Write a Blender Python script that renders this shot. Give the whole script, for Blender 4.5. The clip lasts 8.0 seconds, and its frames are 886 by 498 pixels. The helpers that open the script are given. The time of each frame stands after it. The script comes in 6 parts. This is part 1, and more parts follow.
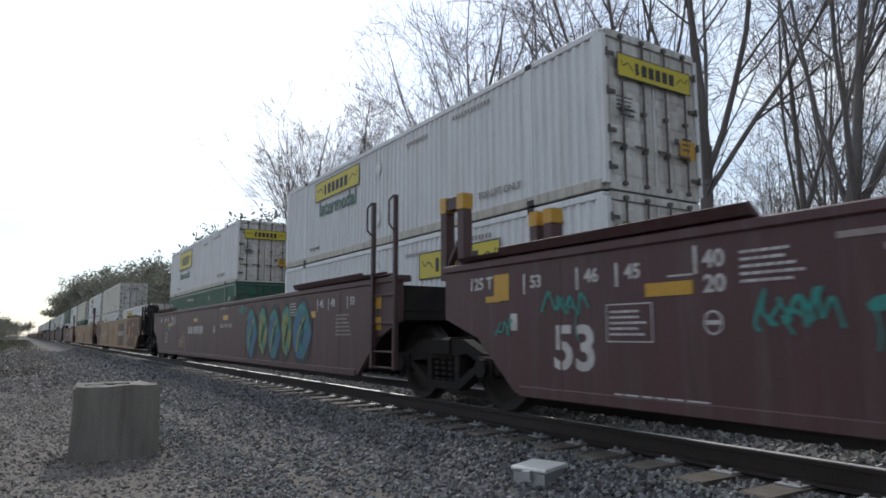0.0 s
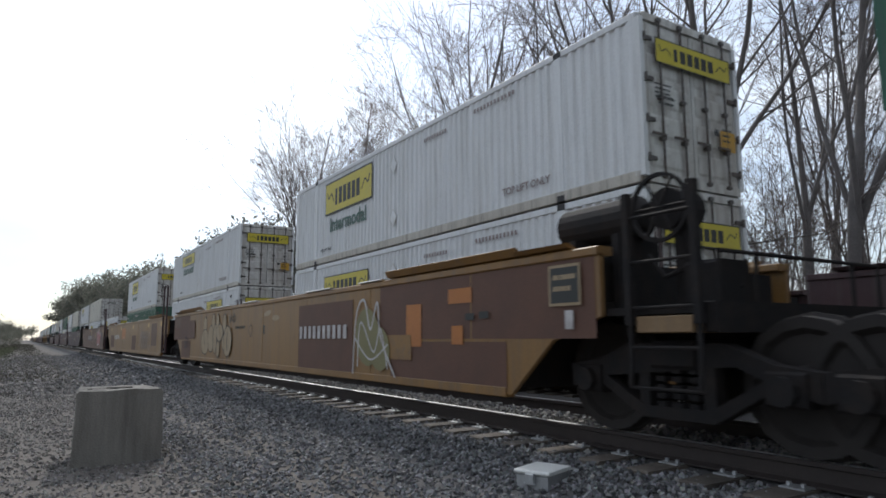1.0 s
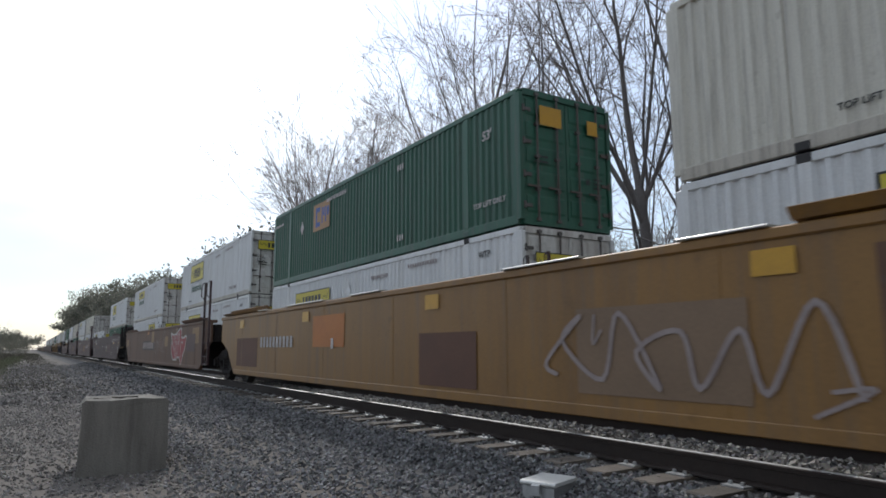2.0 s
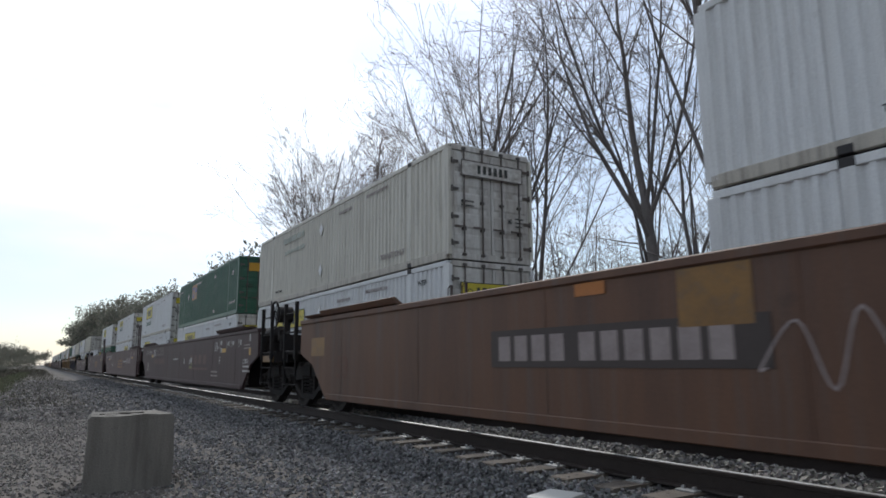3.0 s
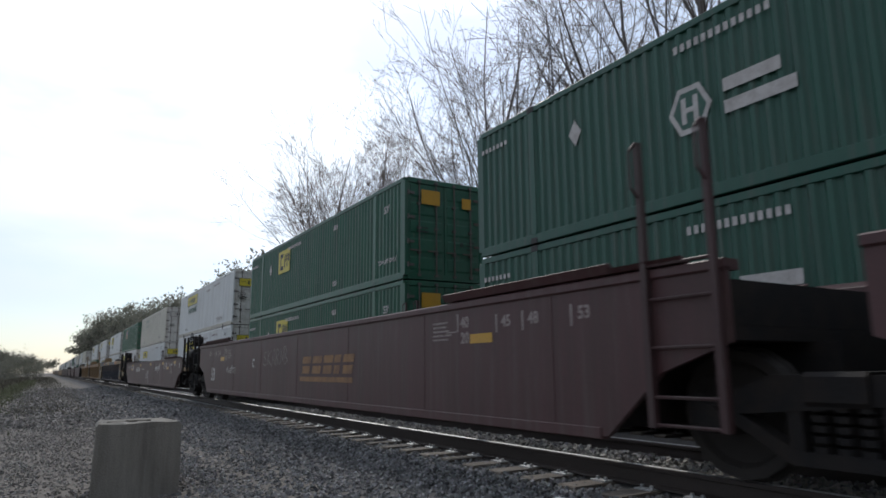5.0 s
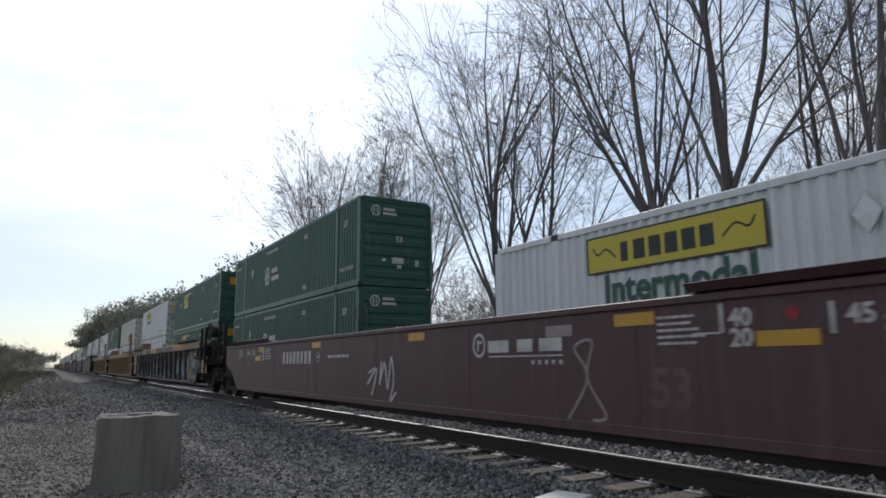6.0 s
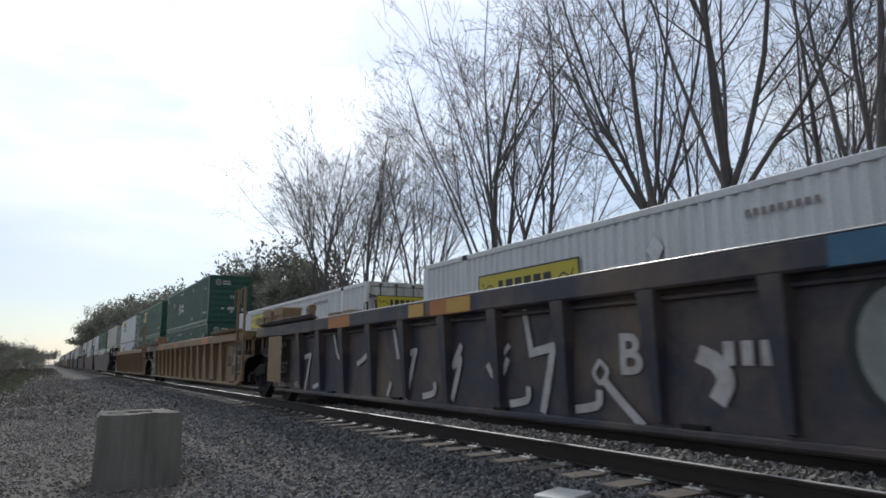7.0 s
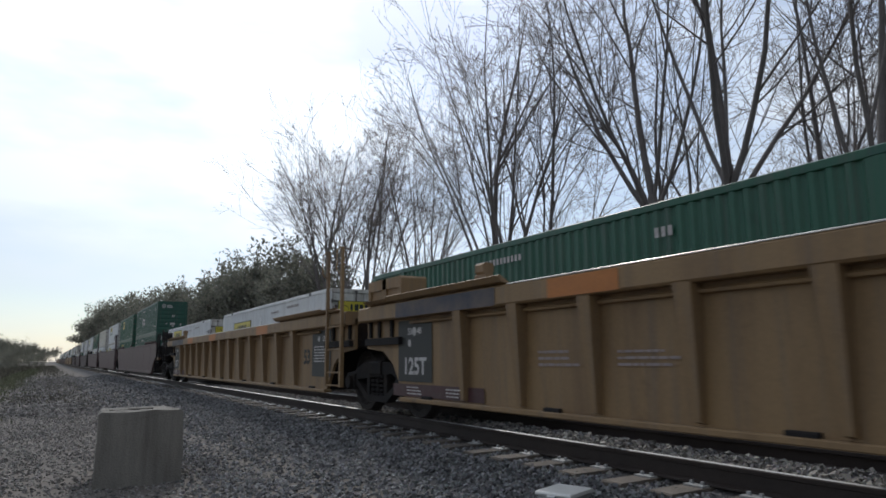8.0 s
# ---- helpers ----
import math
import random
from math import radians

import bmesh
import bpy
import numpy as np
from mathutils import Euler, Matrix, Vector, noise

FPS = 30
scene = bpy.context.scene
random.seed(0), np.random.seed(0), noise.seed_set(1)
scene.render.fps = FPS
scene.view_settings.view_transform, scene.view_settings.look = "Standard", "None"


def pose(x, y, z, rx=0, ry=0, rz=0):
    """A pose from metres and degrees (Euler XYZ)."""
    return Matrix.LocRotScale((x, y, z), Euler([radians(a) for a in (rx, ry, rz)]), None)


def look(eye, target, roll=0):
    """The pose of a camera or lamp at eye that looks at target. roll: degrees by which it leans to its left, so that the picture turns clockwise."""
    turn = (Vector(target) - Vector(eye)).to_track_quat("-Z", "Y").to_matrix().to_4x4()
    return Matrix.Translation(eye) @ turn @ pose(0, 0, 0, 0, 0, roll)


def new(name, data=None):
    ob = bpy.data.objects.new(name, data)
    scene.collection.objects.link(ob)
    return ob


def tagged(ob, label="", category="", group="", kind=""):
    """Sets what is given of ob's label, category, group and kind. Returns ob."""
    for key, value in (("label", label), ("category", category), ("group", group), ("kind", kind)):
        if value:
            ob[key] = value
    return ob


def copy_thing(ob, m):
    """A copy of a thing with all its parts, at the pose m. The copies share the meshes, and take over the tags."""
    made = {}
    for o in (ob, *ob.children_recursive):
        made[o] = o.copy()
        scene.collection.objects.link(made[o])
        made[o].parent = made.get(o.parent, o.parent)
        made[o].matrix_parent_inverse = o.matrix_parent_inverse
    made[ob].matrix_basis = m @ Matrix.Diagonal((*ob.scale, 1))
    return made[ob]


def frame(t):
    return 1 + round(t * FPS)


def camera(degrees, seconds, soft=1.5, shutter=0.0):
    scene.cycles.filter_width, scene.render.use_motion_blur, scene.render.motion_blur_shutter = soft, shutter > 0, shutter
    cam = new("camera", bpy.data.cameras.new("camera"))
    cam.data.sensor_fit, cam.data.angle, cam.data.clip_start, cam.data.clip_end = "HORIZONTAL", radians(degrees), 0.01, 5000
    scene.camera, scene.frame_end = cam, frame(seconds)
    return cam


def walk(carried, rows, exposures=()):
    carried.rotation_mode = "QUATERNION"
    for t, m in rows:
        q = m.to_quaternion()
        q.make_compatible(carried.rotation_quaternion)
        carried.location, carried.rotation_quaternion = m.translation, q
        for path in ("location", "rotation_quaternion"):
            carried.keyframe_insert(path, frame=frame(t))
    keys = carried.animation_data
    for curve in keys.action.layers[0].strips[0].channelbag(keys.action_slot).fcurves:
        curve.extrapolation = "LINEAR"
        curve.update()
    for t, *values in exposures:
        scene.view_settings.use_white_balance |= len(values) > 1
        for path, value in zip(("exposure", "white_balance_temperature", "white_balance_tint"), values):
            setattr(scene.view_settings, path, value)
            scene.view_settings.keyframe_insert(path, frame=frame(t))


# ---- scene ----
EXPOSURES = [(0.0, 0.15), (1.5, 0.13), (3.0, -0.03), (4.5, -0.08), (8.0, -0.19)]


# the camera stands beside the line, hand held: it only turns a little
cam = camera(67.97, 8.0, soft=1.7, shutter=0.05)
EYE = (0.0, 0.0, 0.83)
TURNS = [(0.0, 32.49, 7.45, -0.11), (0.5, 32.45, 7.53, -0.19), (1.0, 32.30, 7.71, -0.28), (1.5, 32.07, 8.01, -0.22),
         (3.0, 31.32, 9.81, -0.34), (3.5, 31.10, 10.25, -0.33), (4.0, 31.00, 10.53, -0.33), (4.5, 30.85, 10.58, -0.38),
         (6.0, 30.76, 9.93, -0.40), (6.5, 30.77, 9.85, -0.38), (7.0, 30.77, 9.69, -0.42), (7.5, 30.73, 9.63, -0.42),
         (8.0, 30.72, 9.43, -0.50)]


def aim(yaw, pitch, roll):
    a, b = radians(yaw), radians(pitch)
    return look(EYE, (EYE[0] + math.sin(a) * math.cos(b), EYE[1] + math.cos(a) * math.cos(b), EYE[2] + math.sin(b)), roll)


walk(cam, [(t, aim(a, b, c)) for t, a, b, c in TURNS], EXPOSURES)


# ---- sky and sun: a bright thin overcast, the sun high behind the trees ----
world = bpy.data.worlds.new("sky")
scene.world = world
world.use_nodes = True
wn, wl = world.node_tree.nodes, world.node_tree.links
wn.clear()
w_out = wn.new("ShaderNodeOutputWorld")
w_bg = wn.new("ShaderNodeBackground")
w_sky = wn.new("ShaderNodeTexSky")
w_sky.sky_type, w_sky.sun_disc = "NISHITA", False
SUN_AZ, SUN_EL = 20.0, 44.0
w_sky.sun_elevation, w_sky.sun_rotation = radians(SUN_EL), radians(SUN_AZ)
w_sky.air_density, w_sky.dust_density, w_sky.ozone_density = 1.0, 0.6, 1.5
w_co = wn.new("ShaderNodeTexCoord")
w_map = wn.new("ShaderNodeMapping")
w_map.inputs["Scale"].default_value = (1.0, 1.0, 3.0)
w_noise = wn.new("ShaderNodeTexNoise")
w_noise.inputs["Scale"].default_value, w_noise.inputs["Detail"].default_value = 2.2, 5.0
w_ramp = wn.new("ShaderNodeValToRGB")
w_ramp.color_ramp.elements[0].position, w_ramp.color_ramp.elements[1].position = 0.38, 0.60
w_ramp.color_ramp.elements[0].color = (0.32, 0.32, 0.32, 1)
w_ramp.color_ramp.elements[1].color = (0.98, 0.98, 0.98, 1)
w_dim = wn.new("ShaderNodeMix")
w_dim.data_type, w_dim.blend_type = "RGBA", "MULTIPLY"
w_dim.inputs["Factor"].default_value = 1.0
w_dim.inputs["B"].default_value = (0.12, 0.12, 0.12, 1)
w_mix = wn.new("ShaderNodeMix")
w_mix.data_type = "RGBA"
# thin cloud: brightest round the sun, dimmer on the far side of the sky
w_dir = wn.new("ShaderNodeVectorMath")
w_dir.operation = "DOT_PRODUCT"
w_dir.inputs[1].default_value = (math.sin(radians(SUN_AZ)) * math.cos(radians(SUN_EL)), math.cos(radians(SUN_AZ)) * math.cos(radians(SUN_EL)), math.sin(radians(SUN_EL)))
w_pos = wn.new("ShaderNodeMath")
w_pos.operation, w_pos.inputs[1].default_value = "MAXIMUM", 0.0
w_pow = wn.new("ShaderNodeMath")
w_pow.operation, w_pow.inputs[1].default_value = "POWER", 4.0
w_fall = wn.new("ShaderNodeMapRange")
w_fall.inputs["To Min"].default_value, w_fall.inputs["To Max"].default_value = 0.60, 2.0
w_cloud = wn.new("ShaderNodeMix")
w_cloud.data_type, w_cloud.blend_type = "RGBA", "MULTIPLY"
w_cloud.inputs["Factor"].default_value = 1.0
w_cloud.inputs["B"].default_value = (0.92, 1.0, 1.11, 1)
wl.new(w_co.outputs["Generated"], w_dir.inputs[0])
wl.new(w_dir.outputs["Value"], w_pos.inputs[0])
wl.new(w_pos.outputs[0], w_pow.inputs[0])
wl.new(w_pow.outputs[0], w_fall.inputs["Value"])
wl.new(w_fall.outputs["Result"], w_cloud.inputs["A"])
wl.new(w_cloud.outputs["Result"], w_mix.inputs["B"])
wl.new(w_co.outputs["Generated"], w_map.inputs["Vector"])
wl.new(w_map.outputs["Vector"], w_noise.inputs["Vector"])
wl.new(w_noise.outputs["Fac"], w_ramp.inputs["Fac"])
wl.new(w_sky.outputs["Color"], w_dim.inputs["A"])
wl.new(w_dim.outputs["Result"], w_mix.inputs["A"])
wl.new(w_ramp.outputs["Color"], w_mix.inputs["Factor"])
wl.new(w_mix.outputs["Result"], w_bg.inputs["Color"])
w_bg.inputs["Strength"].default_value = 1.0
wl.new(w_bg.outputs["Background"], w_out.inputs["Surface"])
sun = new("sun", bpy.data.lights.new("sun", "SUN"))
sun.data.energy, sun.data.angle, sun.data.color = 1.6, radians(4.0), (1.0, 0.96, 0.90)
sa, se = radians(SUN_AZ), radians(SUN_EL)
sun.matrix_world = look((60 * math.sin(sa), 60 * math.cos(sa), 60), (60 * math.sin(sa) - math.sin(sa) * math.cos(se), 60 * math.cos(sa) - math.cos(sa) * math.cos(se), 60 - math.sin(se)))


# ---- materials ----
MATS = {}


def mat(name, color, rough=0.6, metal=0.0, second=None, amount=0.5, grain=40.0, patch=1.2, bump=0.0, streak=False, vary=0.0, spec=0.5, dust=0.45):
    """A painted, worn or mineral surface: base colour, a second colour in patches at two scales, relief."""
    if name in MATS:
        return MATS[name]
    m = bpy.data.materials.new(name)
    m.use_nodes = True
    n, l = m.node_tree.nodes, m.node_tree.links
    b = n["Principled BSDF"]
    b.inputs["Roughness"].default_value, b.inputs["Metallic"].default_value = rough, metal
    b.inputs["Specular IOR Level"].default_value = spec
    co = n.new("ShaderNodeTexCoord")
    second = second or tuple(c * 0.6 for c in color)
    big = n.new("ShaderNodeTexNoise")
    big.inputs["Scale"].default_value, big.inputs["Detail"].default_value = patch, 8.0
    big.inputs["Roughness"].default_value = 0.65
    src = co.outputs["Object"]
    if streak:
        mp = n.new("ShaderNodeMapping")
        mp.inputs["Scale"].default_value = (3.0, 3.0, 0.35)
        l.new(src, mp.inputs["Vector"])
        l.new(mp.outputs["Vector"], big.inputs["Vector"])
    else:
        l.new(src, big.inputs["Vector"])
    ramp = n.new("ShaderNodeValToRGB")
    ramp.color_ramp.elements[0].position, ramp.color_ramp.elements[1].position = 0.42, 0.75
    l.new(big.outputs["Fac"], ramp.inputs["Fac"])
    small = n.new("ShaderNodeTexNoise")
    small.inputs["Scale"].default_value, small.inputs["Detail"].default_value = grain, 4.0
    l.new(src, small.inputs["Vector"])
    mul = n.new("ShaderNodeMath")
    mul.operation, mul.inputs[1].default_value = "MULTIPLY", amount
    l.new(ramp.outputs["Color"], mul.inputs[0])
    mx = n.new("ShaderNodeMix")
    mx.data_type = "RGBA"
    mx.inputs["A"].default_value, mx.inputs["B"].default_value = (*color, 1), (*second, 1)
    l.new(mul.outputs[0], mx.inputs["Factor"])
    colour = mx.outputs["Result"]
    if streak:      # dust run down the sides in thin streaks, and scuffs
        m2 = n.new("ShaderNodeMapping")
        m2.inputs["Scale"].default_value = (9.0, 9.0, 0.5)
        l.new(src, m2.inputs["Vector"])
        t2 = n.new("ShaderNodeTexNoise")
        t2.inputs["Scale"].default_value, t2.inputs["Detail"].default_value, t2.inputs["Roughness"].default_value = 1.0, 6.0, 0.7
        l.new(m2.outputs["Vector"], t2.inputs["Vector"])
        r2 = n.new("ShaderNodeMapRange")
        r2.inputs["From Min"].default_value, r2.inputs["From Max"].default_value = 0.50, 0.72
        r2.inputs["To Max"].default_value = dust
        l.new(t2.outputs["Fac"], r2.inputs["Value"])
        x2 = n.new("ShaderNodeMix")
        x2.data_type = "RGBA"
        x2.inputs["B"].default_value = (0.11, 0.095, 0.085, 1)
        l.new(r2.outputs["Result"], x2.inputs["Factor"])
        l.new(colour, x2.inputs["A"])
        t3 = n.new("ShaderNodeTexNoise")
        t3.inputs["Scale"].default_value, t3.inputs["Detail"].default_value, t3.inputs["Roughness"].default_value = 2.6, 9.0, 0.75
        l.new(src, t3.inputs["Vector"])
        r3 = n.new("ShaderNodeMapRange")
        r3.inputs["From Min"].default_value, r3.inputs["From Max"].default_value = 0.60, 0.70
        r3.inputs["To Max"].default_value = dust * 0.9
        l.new(t3.outputs["Fac"], r3.inputs["Value"])
        x3 = n.new("ShaderNodeMix")
        x3.data_type = "RGBA"
        x3.inputs["B"].default_value = (*[c * 0.55 for c in second], 1)
        l.new(r3.outputs["Result"], x3.inputs["Factor"])
        l.new(x2.outputs["Result"], x3.inputs["A"])
        colour = x3.outputs["Result"]
    hs = n.new("ShaderNodeHueSaturation")
    mr = n.new("ShaderNodeMapRange")
    mr.inputs["To Min"].default_value, mr.inputs["To Max"].default_value = 0.8, 1.2
    l.new(small.outputs["Fac"], mr.inputs["Value"])
    out = mr.outputs["Result"]
    if vary:
        oi = n.new("ShaderNodeObjectInfo")
        vr = n.new("ShaderNodeMapRange")
        vr.inputs["To Min"].default_value, vr.inputs["To Max"].default_value = 1 - vary, 1 + vary
        l.new(oi.outputs["Random"], vr.inputs["Value"])
        mm = n.new("ShaderNodeMath")
        mm.operation = "MULTIPLY"
        l.new(out, mm.inputs[0])
        l.new(vr.outputs["Result"], mm.inputs[1])
        out = mm.outputs[0]
    l.new(out, hs.inputs["Value"])
    l.new(colour, hs.inputs["Color"])
    l.new(hs.outputs["Color"], b.inputs["Base Color"])
    if bump:
        bp = n.new("ShaderNodeBump")
        bp.inputs["Strength"].default_value, bp.inputs["Distance"].default_value = bump, 0.02
        l.new(small.outputs["Fac"], bp.inputs["Height"])
        l.new(bp.outputs["Normal"], b.inputs["Normal"])
    MATS[name] = m
    return m


def island_mat(name, dark, light, rough=0.9, bump=0.3, thin=0.0):
    """Stones and clumps: each loose piece takes its own shade."""
    m = bpy.data.materials.new(name)
    m.use_nodes = True
    n, l = m.node_tree.nodes, m.node_tree.links
    b = n["Principled BSDF"]
    b.inputs["Roughness"].default_value = rough
    b.inputs["Specular IOR Level"].default_value = 0.3
    g = n.new("ShaderNodeNewGeometry")
    r = n.new("ShaderNodeValToRGB")
    r.color_ramp.elements[0].color, r.color_ramp.elements[1].color = (*dark, 1), (*light, 1)
    l.new(g.outputs["Random Per Island"], r.inputs["Fac"])
    co = n.new("ShaderNodeTexCoord")
    t = n.new("ShaderNodeTexNoise")
    t.inputs["Scale"].default_value = 60.0
    l.new(co.outputs["Object"], t.inputs["Vector"])
    mx = n.new("ShaderNodeMix")
    mx.data_type, mx.blend_type = "RGBA", "OVERLAY"
    mx.inputs["Factor"].default_value = 0.6
    l.new(r.outputs["Color"], mx.inputs["A"])
    l.new(t.outputs["Color"], mx.inputs["B"])
    hs = n.new("ShaderNodeHueSaturation")
    hs.inputs["Saturation"].default_value = 0.55
    l.new(mx.outputs["Result"], hs.inputs["Color"])
    l.new(hs.outputs["Color"], b.inputs["Base Color"])
    bp = n.new("ShaderNodeBump")
    bp.inputs["Strength"].default_value, bp.inputs["Distance"].default_value = bump, 0.01
    l.new(t.outputs["Fac"], bp.inputs["Height"])
    l.new(bp.outputs["Normal"], b.inputs["Normal"])
    if thin:      # light passes through young leaves
        tr = n.new("ShaderNodeBsdfTranslucent")
        sh = n.new("ShaderNodeMixShader")
        sh.inputs["Fac"].default_value = thin
        l.new(hs.outputs["Color"], tr.inputs["Color"])
        l.new(b.outputs["BSDF"], sh.inputs[1])
        l.new(tr.outputs["BSDF"], sh.inputs[2])
        l.new(sh.outputs["Shader"], n["Material Output"].inputs["Surface"])
    MATS[name] = m
    return m


MAROON = mat("maroon_paint", (0.074, 0.029, 0.032), 0.55, second=(0.050, 0.026, 0.024), amount=0.95, streak=True, patch=1.0, vary=0.08)
MAROON_DARK = mat("dark_maroon_paint", (0.056, 0.025, 0.027), 0.6, second=(0.035, 0.022, 0.02), amount=0.8, streak=True, patch=1.0)
RUST_BROWN = mat("rust_brown_paint", (0.125, 0.058, 0.031), 0.6, second=(0.065, 0.033, 0.023), amount=0.9, streak=True, patch=0.9)
MUSTARD = mat("mustard_paint", (0.235, 0.120, 0.030), 0.5, second=(0.13, 0.070, 0.03), amount=0.7, streak=True, patch=0.8)
BROWN_PATCH = mat("brown_primer_patch", (0.115, 0.052, 0.032), 0.65, second=(0.07, 0.035, 0.025), amount=0.6, patch=2.0)
ORANGE_PATCH = mat("orange_paint_patch", (0.42, 0.15, 0.03), 0.55, second=(0.3, 0.1, 0.03), amount=0.5, patch=2.0)
TAN = mat("faded_tan_paint", (0.25, 0.158, 0.074), 0.6, second=(0.125, 0.072, 0.038), amount=0.75, streak=True, patch=1.0)
BLACK_STEEL = mat("black_grimy_steel", (0.015, 0.0135, 0.014), 0.8, second=(0.034, 0.025, 0.020), amount=0.7, patch=4.0, bump=0.2, spec=0.25)
WHEEL_STEEL = mat("wheel_steel", (0.028, 0.023, 0.021), 0.75, metal=0.1, second=(0.017, 0.014, 0.013), amount=0.8, patch=5.0)
GALV = mat("galvanized_steel", (0.42, 0.43, 0.44), 0.45, metal=0.6, second=(0.28, 0.27, 0.26), amount=0.6, patch=6.0)
# bright steel colour for the glints painted on the car tops
GLINT_STEEL = mat("glint_bright_steel", (0.55, 0.53, 0.50), 0.30, metal=0.9, second=(0.25, 0.2, 0.17), amount=0.6, patch=2.0)
WHITE_BOX = mat("white_container_paint", (0.70, 0.715, 0.725), 0.5, second=(0.50, 0.49, 0.46), amount=0.45, streak=True, patch=0.7, vary=0.05, dust=0.22)
WHITE_DIRTY = mat("dirty_white_door_paint", (0.62, 0.61, 0.58), 0.55, second=(0.24, 0.19, 0.15), amount=0.9, streak=True, patch=1.4, dust=0.5)
CREAM_BOX = mat("cream_container_paint", (0.62, 0.60, 0.53), 0.5, second=(0.45, 0.42, 0.36), amount=0.5, streak=True, patch=0.7)
GREEN_BOX = mat("green_container_paint", (0.017, 0.100, 0.060), 0.45, second=(0.012, 0.062, 0.040), amount=0.7, streak=True, patch=0.7, vary=0.08)
GREEN_DEEP = mat("deep_green_container_paint", (0.013, 0.082, 0.056), 0.45, second=(0.01, 0.055, 0.04), amount=0.6, streak=True, patch=0.8)
DARK_TRIM = mat("dark_rubber_trim", (0.035, 0.033, 0.034), 0.7, amount=0.4, patch=3.0)
GREY_ROD = mat("grey_lock_rod", (0.11, 0.10, 0.095), 0.6, metal=0.2, second=(0.1, 0.06, 0.04), amount=0.8, patch=3.0)
YELLOW = mat("yellow_sign_paint", (0.56, 0.46, 0.035), 0.5, second=(0.42, 0.35, 0.07), amount=0.4, patch=2.0)
AMBER = mat("amber_reflective_tape", (0.50, 0.27, 0.02), 0.4, second=(0.34, 0.18, 0.03), amount=0.4, patch=3.0)
WHITE_INK = mat("white_stencil_paint", (0.52, 0.50, 0.49), 0.6, second=(0.25, 0.21, 0.20), amount=0.75, patch=4.0)
FADED_INK = mat("faded_stencil_paint", (0.30, 0.25, 0.24), 0.6, second=(0.16, 0.12, 0.12), amount=0.6, patch=4.0)
GOLD_INK = mat("faded_gold_lettering", (0.27, 0.14, 0.055), 0.6, second=(0.11, 0.05, 0.035), amount=0.9, patch=3.0)
DARK_INK = mat("dark_ink", (0.03, 0.032, 0.03), 0.6, amount=0.3, patch=3.0)
GREEN_INK = mat("green_lettering", (0.02, 0.085, 0.06), 0.5, amount=0.3, patch=3.0)
BLUE_INK = mat("blue_lettering", (0.03, 0.07, 0.28), 0.5, amount=0.3, patch=3.0)
ORANGE_INK = mat("faded_orange_lettering", (0.33, 0.17, 0.06), 0.5, second=(0.2, 0.13, 0.06), amount=0.5, patch=3.0)
TEAL_SPRAY = mat("teal_spray_paint", (0.02, 0.24, 0.21), 0.6, second=(0.06, 0.08, 0.08), amount=0.85, patch=6.0)
CREAM_SPRAY = mat("cream_spray_paint", (0.34, 0.255, 0.155), 0.6, second=(0.26, 0.175, 0.09), amount=0.6, patch=3.0)
RED_SPRAY = mat("red_spray_paint", (0.30, 0.012, 0.022), 0.5, second=(0.2, 0.015, 0.02), amount=0.5, patch=3.0)
BLUE_SPRAY = mat("blue_spray_paint", (0.05, 0.14, 0.22), 0.6, second=(0.03, 0.08, 0.16), amount=0.6, patch=3.0)
LIME_SPRAY = mat("lime_spray_paint", (0.30, 0.32, 0.08), 0.6, second=(0.12, 0.20, 0.08), amount=0.6, patch=3.0)
SLATE_SPRAY = mat("slate_spray_paint", (0.040, 0.041, 0.058), 0.6, second=(0.20, 0.14, 0.095), amount=0.95, patch=0.9, dust=0.25)
WOOD_TIE = mat("weathered_tie_timber", (0.085, 0.070, 0.058), 0.85, second=(0.17, 0.142, 0.115), amount=0.7, grain=60.0, patch=3.0, bump=0.4, vary=0.25)
RAIL_SIDE = mat("rusty_rail_steel", (0.040, 0.030, 0.027), 0.75, metal=0.1, second=(0.024, 0.019, 0.018), amount=0.6, patch=3.0, bump=0.15)
RAIL_TOP = mat("polished_rail_head", (0.62, 0.62, 0.62), 0.48, metal=0.7, second=(0.42, 0.41, 0.40), amount=0.5, patch=2.0)
CONCRETE = mat("weathered_concrete", (0.215, 0.20, 0.175), 0.9, second=(0.10, 0.09, 0.08), amount=0.75, grain=55.0, patch=2.2, bump=0.5, streak=True)
GROUND = mat("dirt_and_fines", (0.12, 0.104, 0.09), 0.95, second=(0.06, 0.052, 0.046), amount=0.9, grain=9.0, patch=0.6, bump=0.8)
BALLAST_BED = mat("ballast_fines", (0.085, 0.080, 0.080), 0.95, second=(0.045, 0.043, 0.043), amount=0.8, grain=22.0, patch=0.8, bump=1.0)
STONES = island_mat("crushed_stone", (0.045, 0.044, 0.046), (0.25, 0.245, 0.25))
STONES_WARM = island_mat("weathered_gravel", (0.065, 0.056, 0.049), (0.30, 0.265, 0.235))
BARK = mat("grey_brown_bark", (0.155, 0.140, 0.135), 0.9, second=(0.23, 0.21, 0.20), amount=0.7, grain=25.0, patch=2.5, bump=0.6)
TWIGS = mat("bare_twig_bark", (0.19, 0.155, 0.145), 0.9, second=(0.13, 0.105, 0.10), amount=0.6, patch=2.0)
BUDS = island_mat("spring_buds", (0.17, 0.15, 0.085), (0.36, 0.33, 0.17), 0.8, thin=0.5)
YOUNG_LEAF = island_mat("young_leaves", (0.10, 0.105, 0.075), (0.24, 0.24, 0.155), 0.8, thin=0.45)
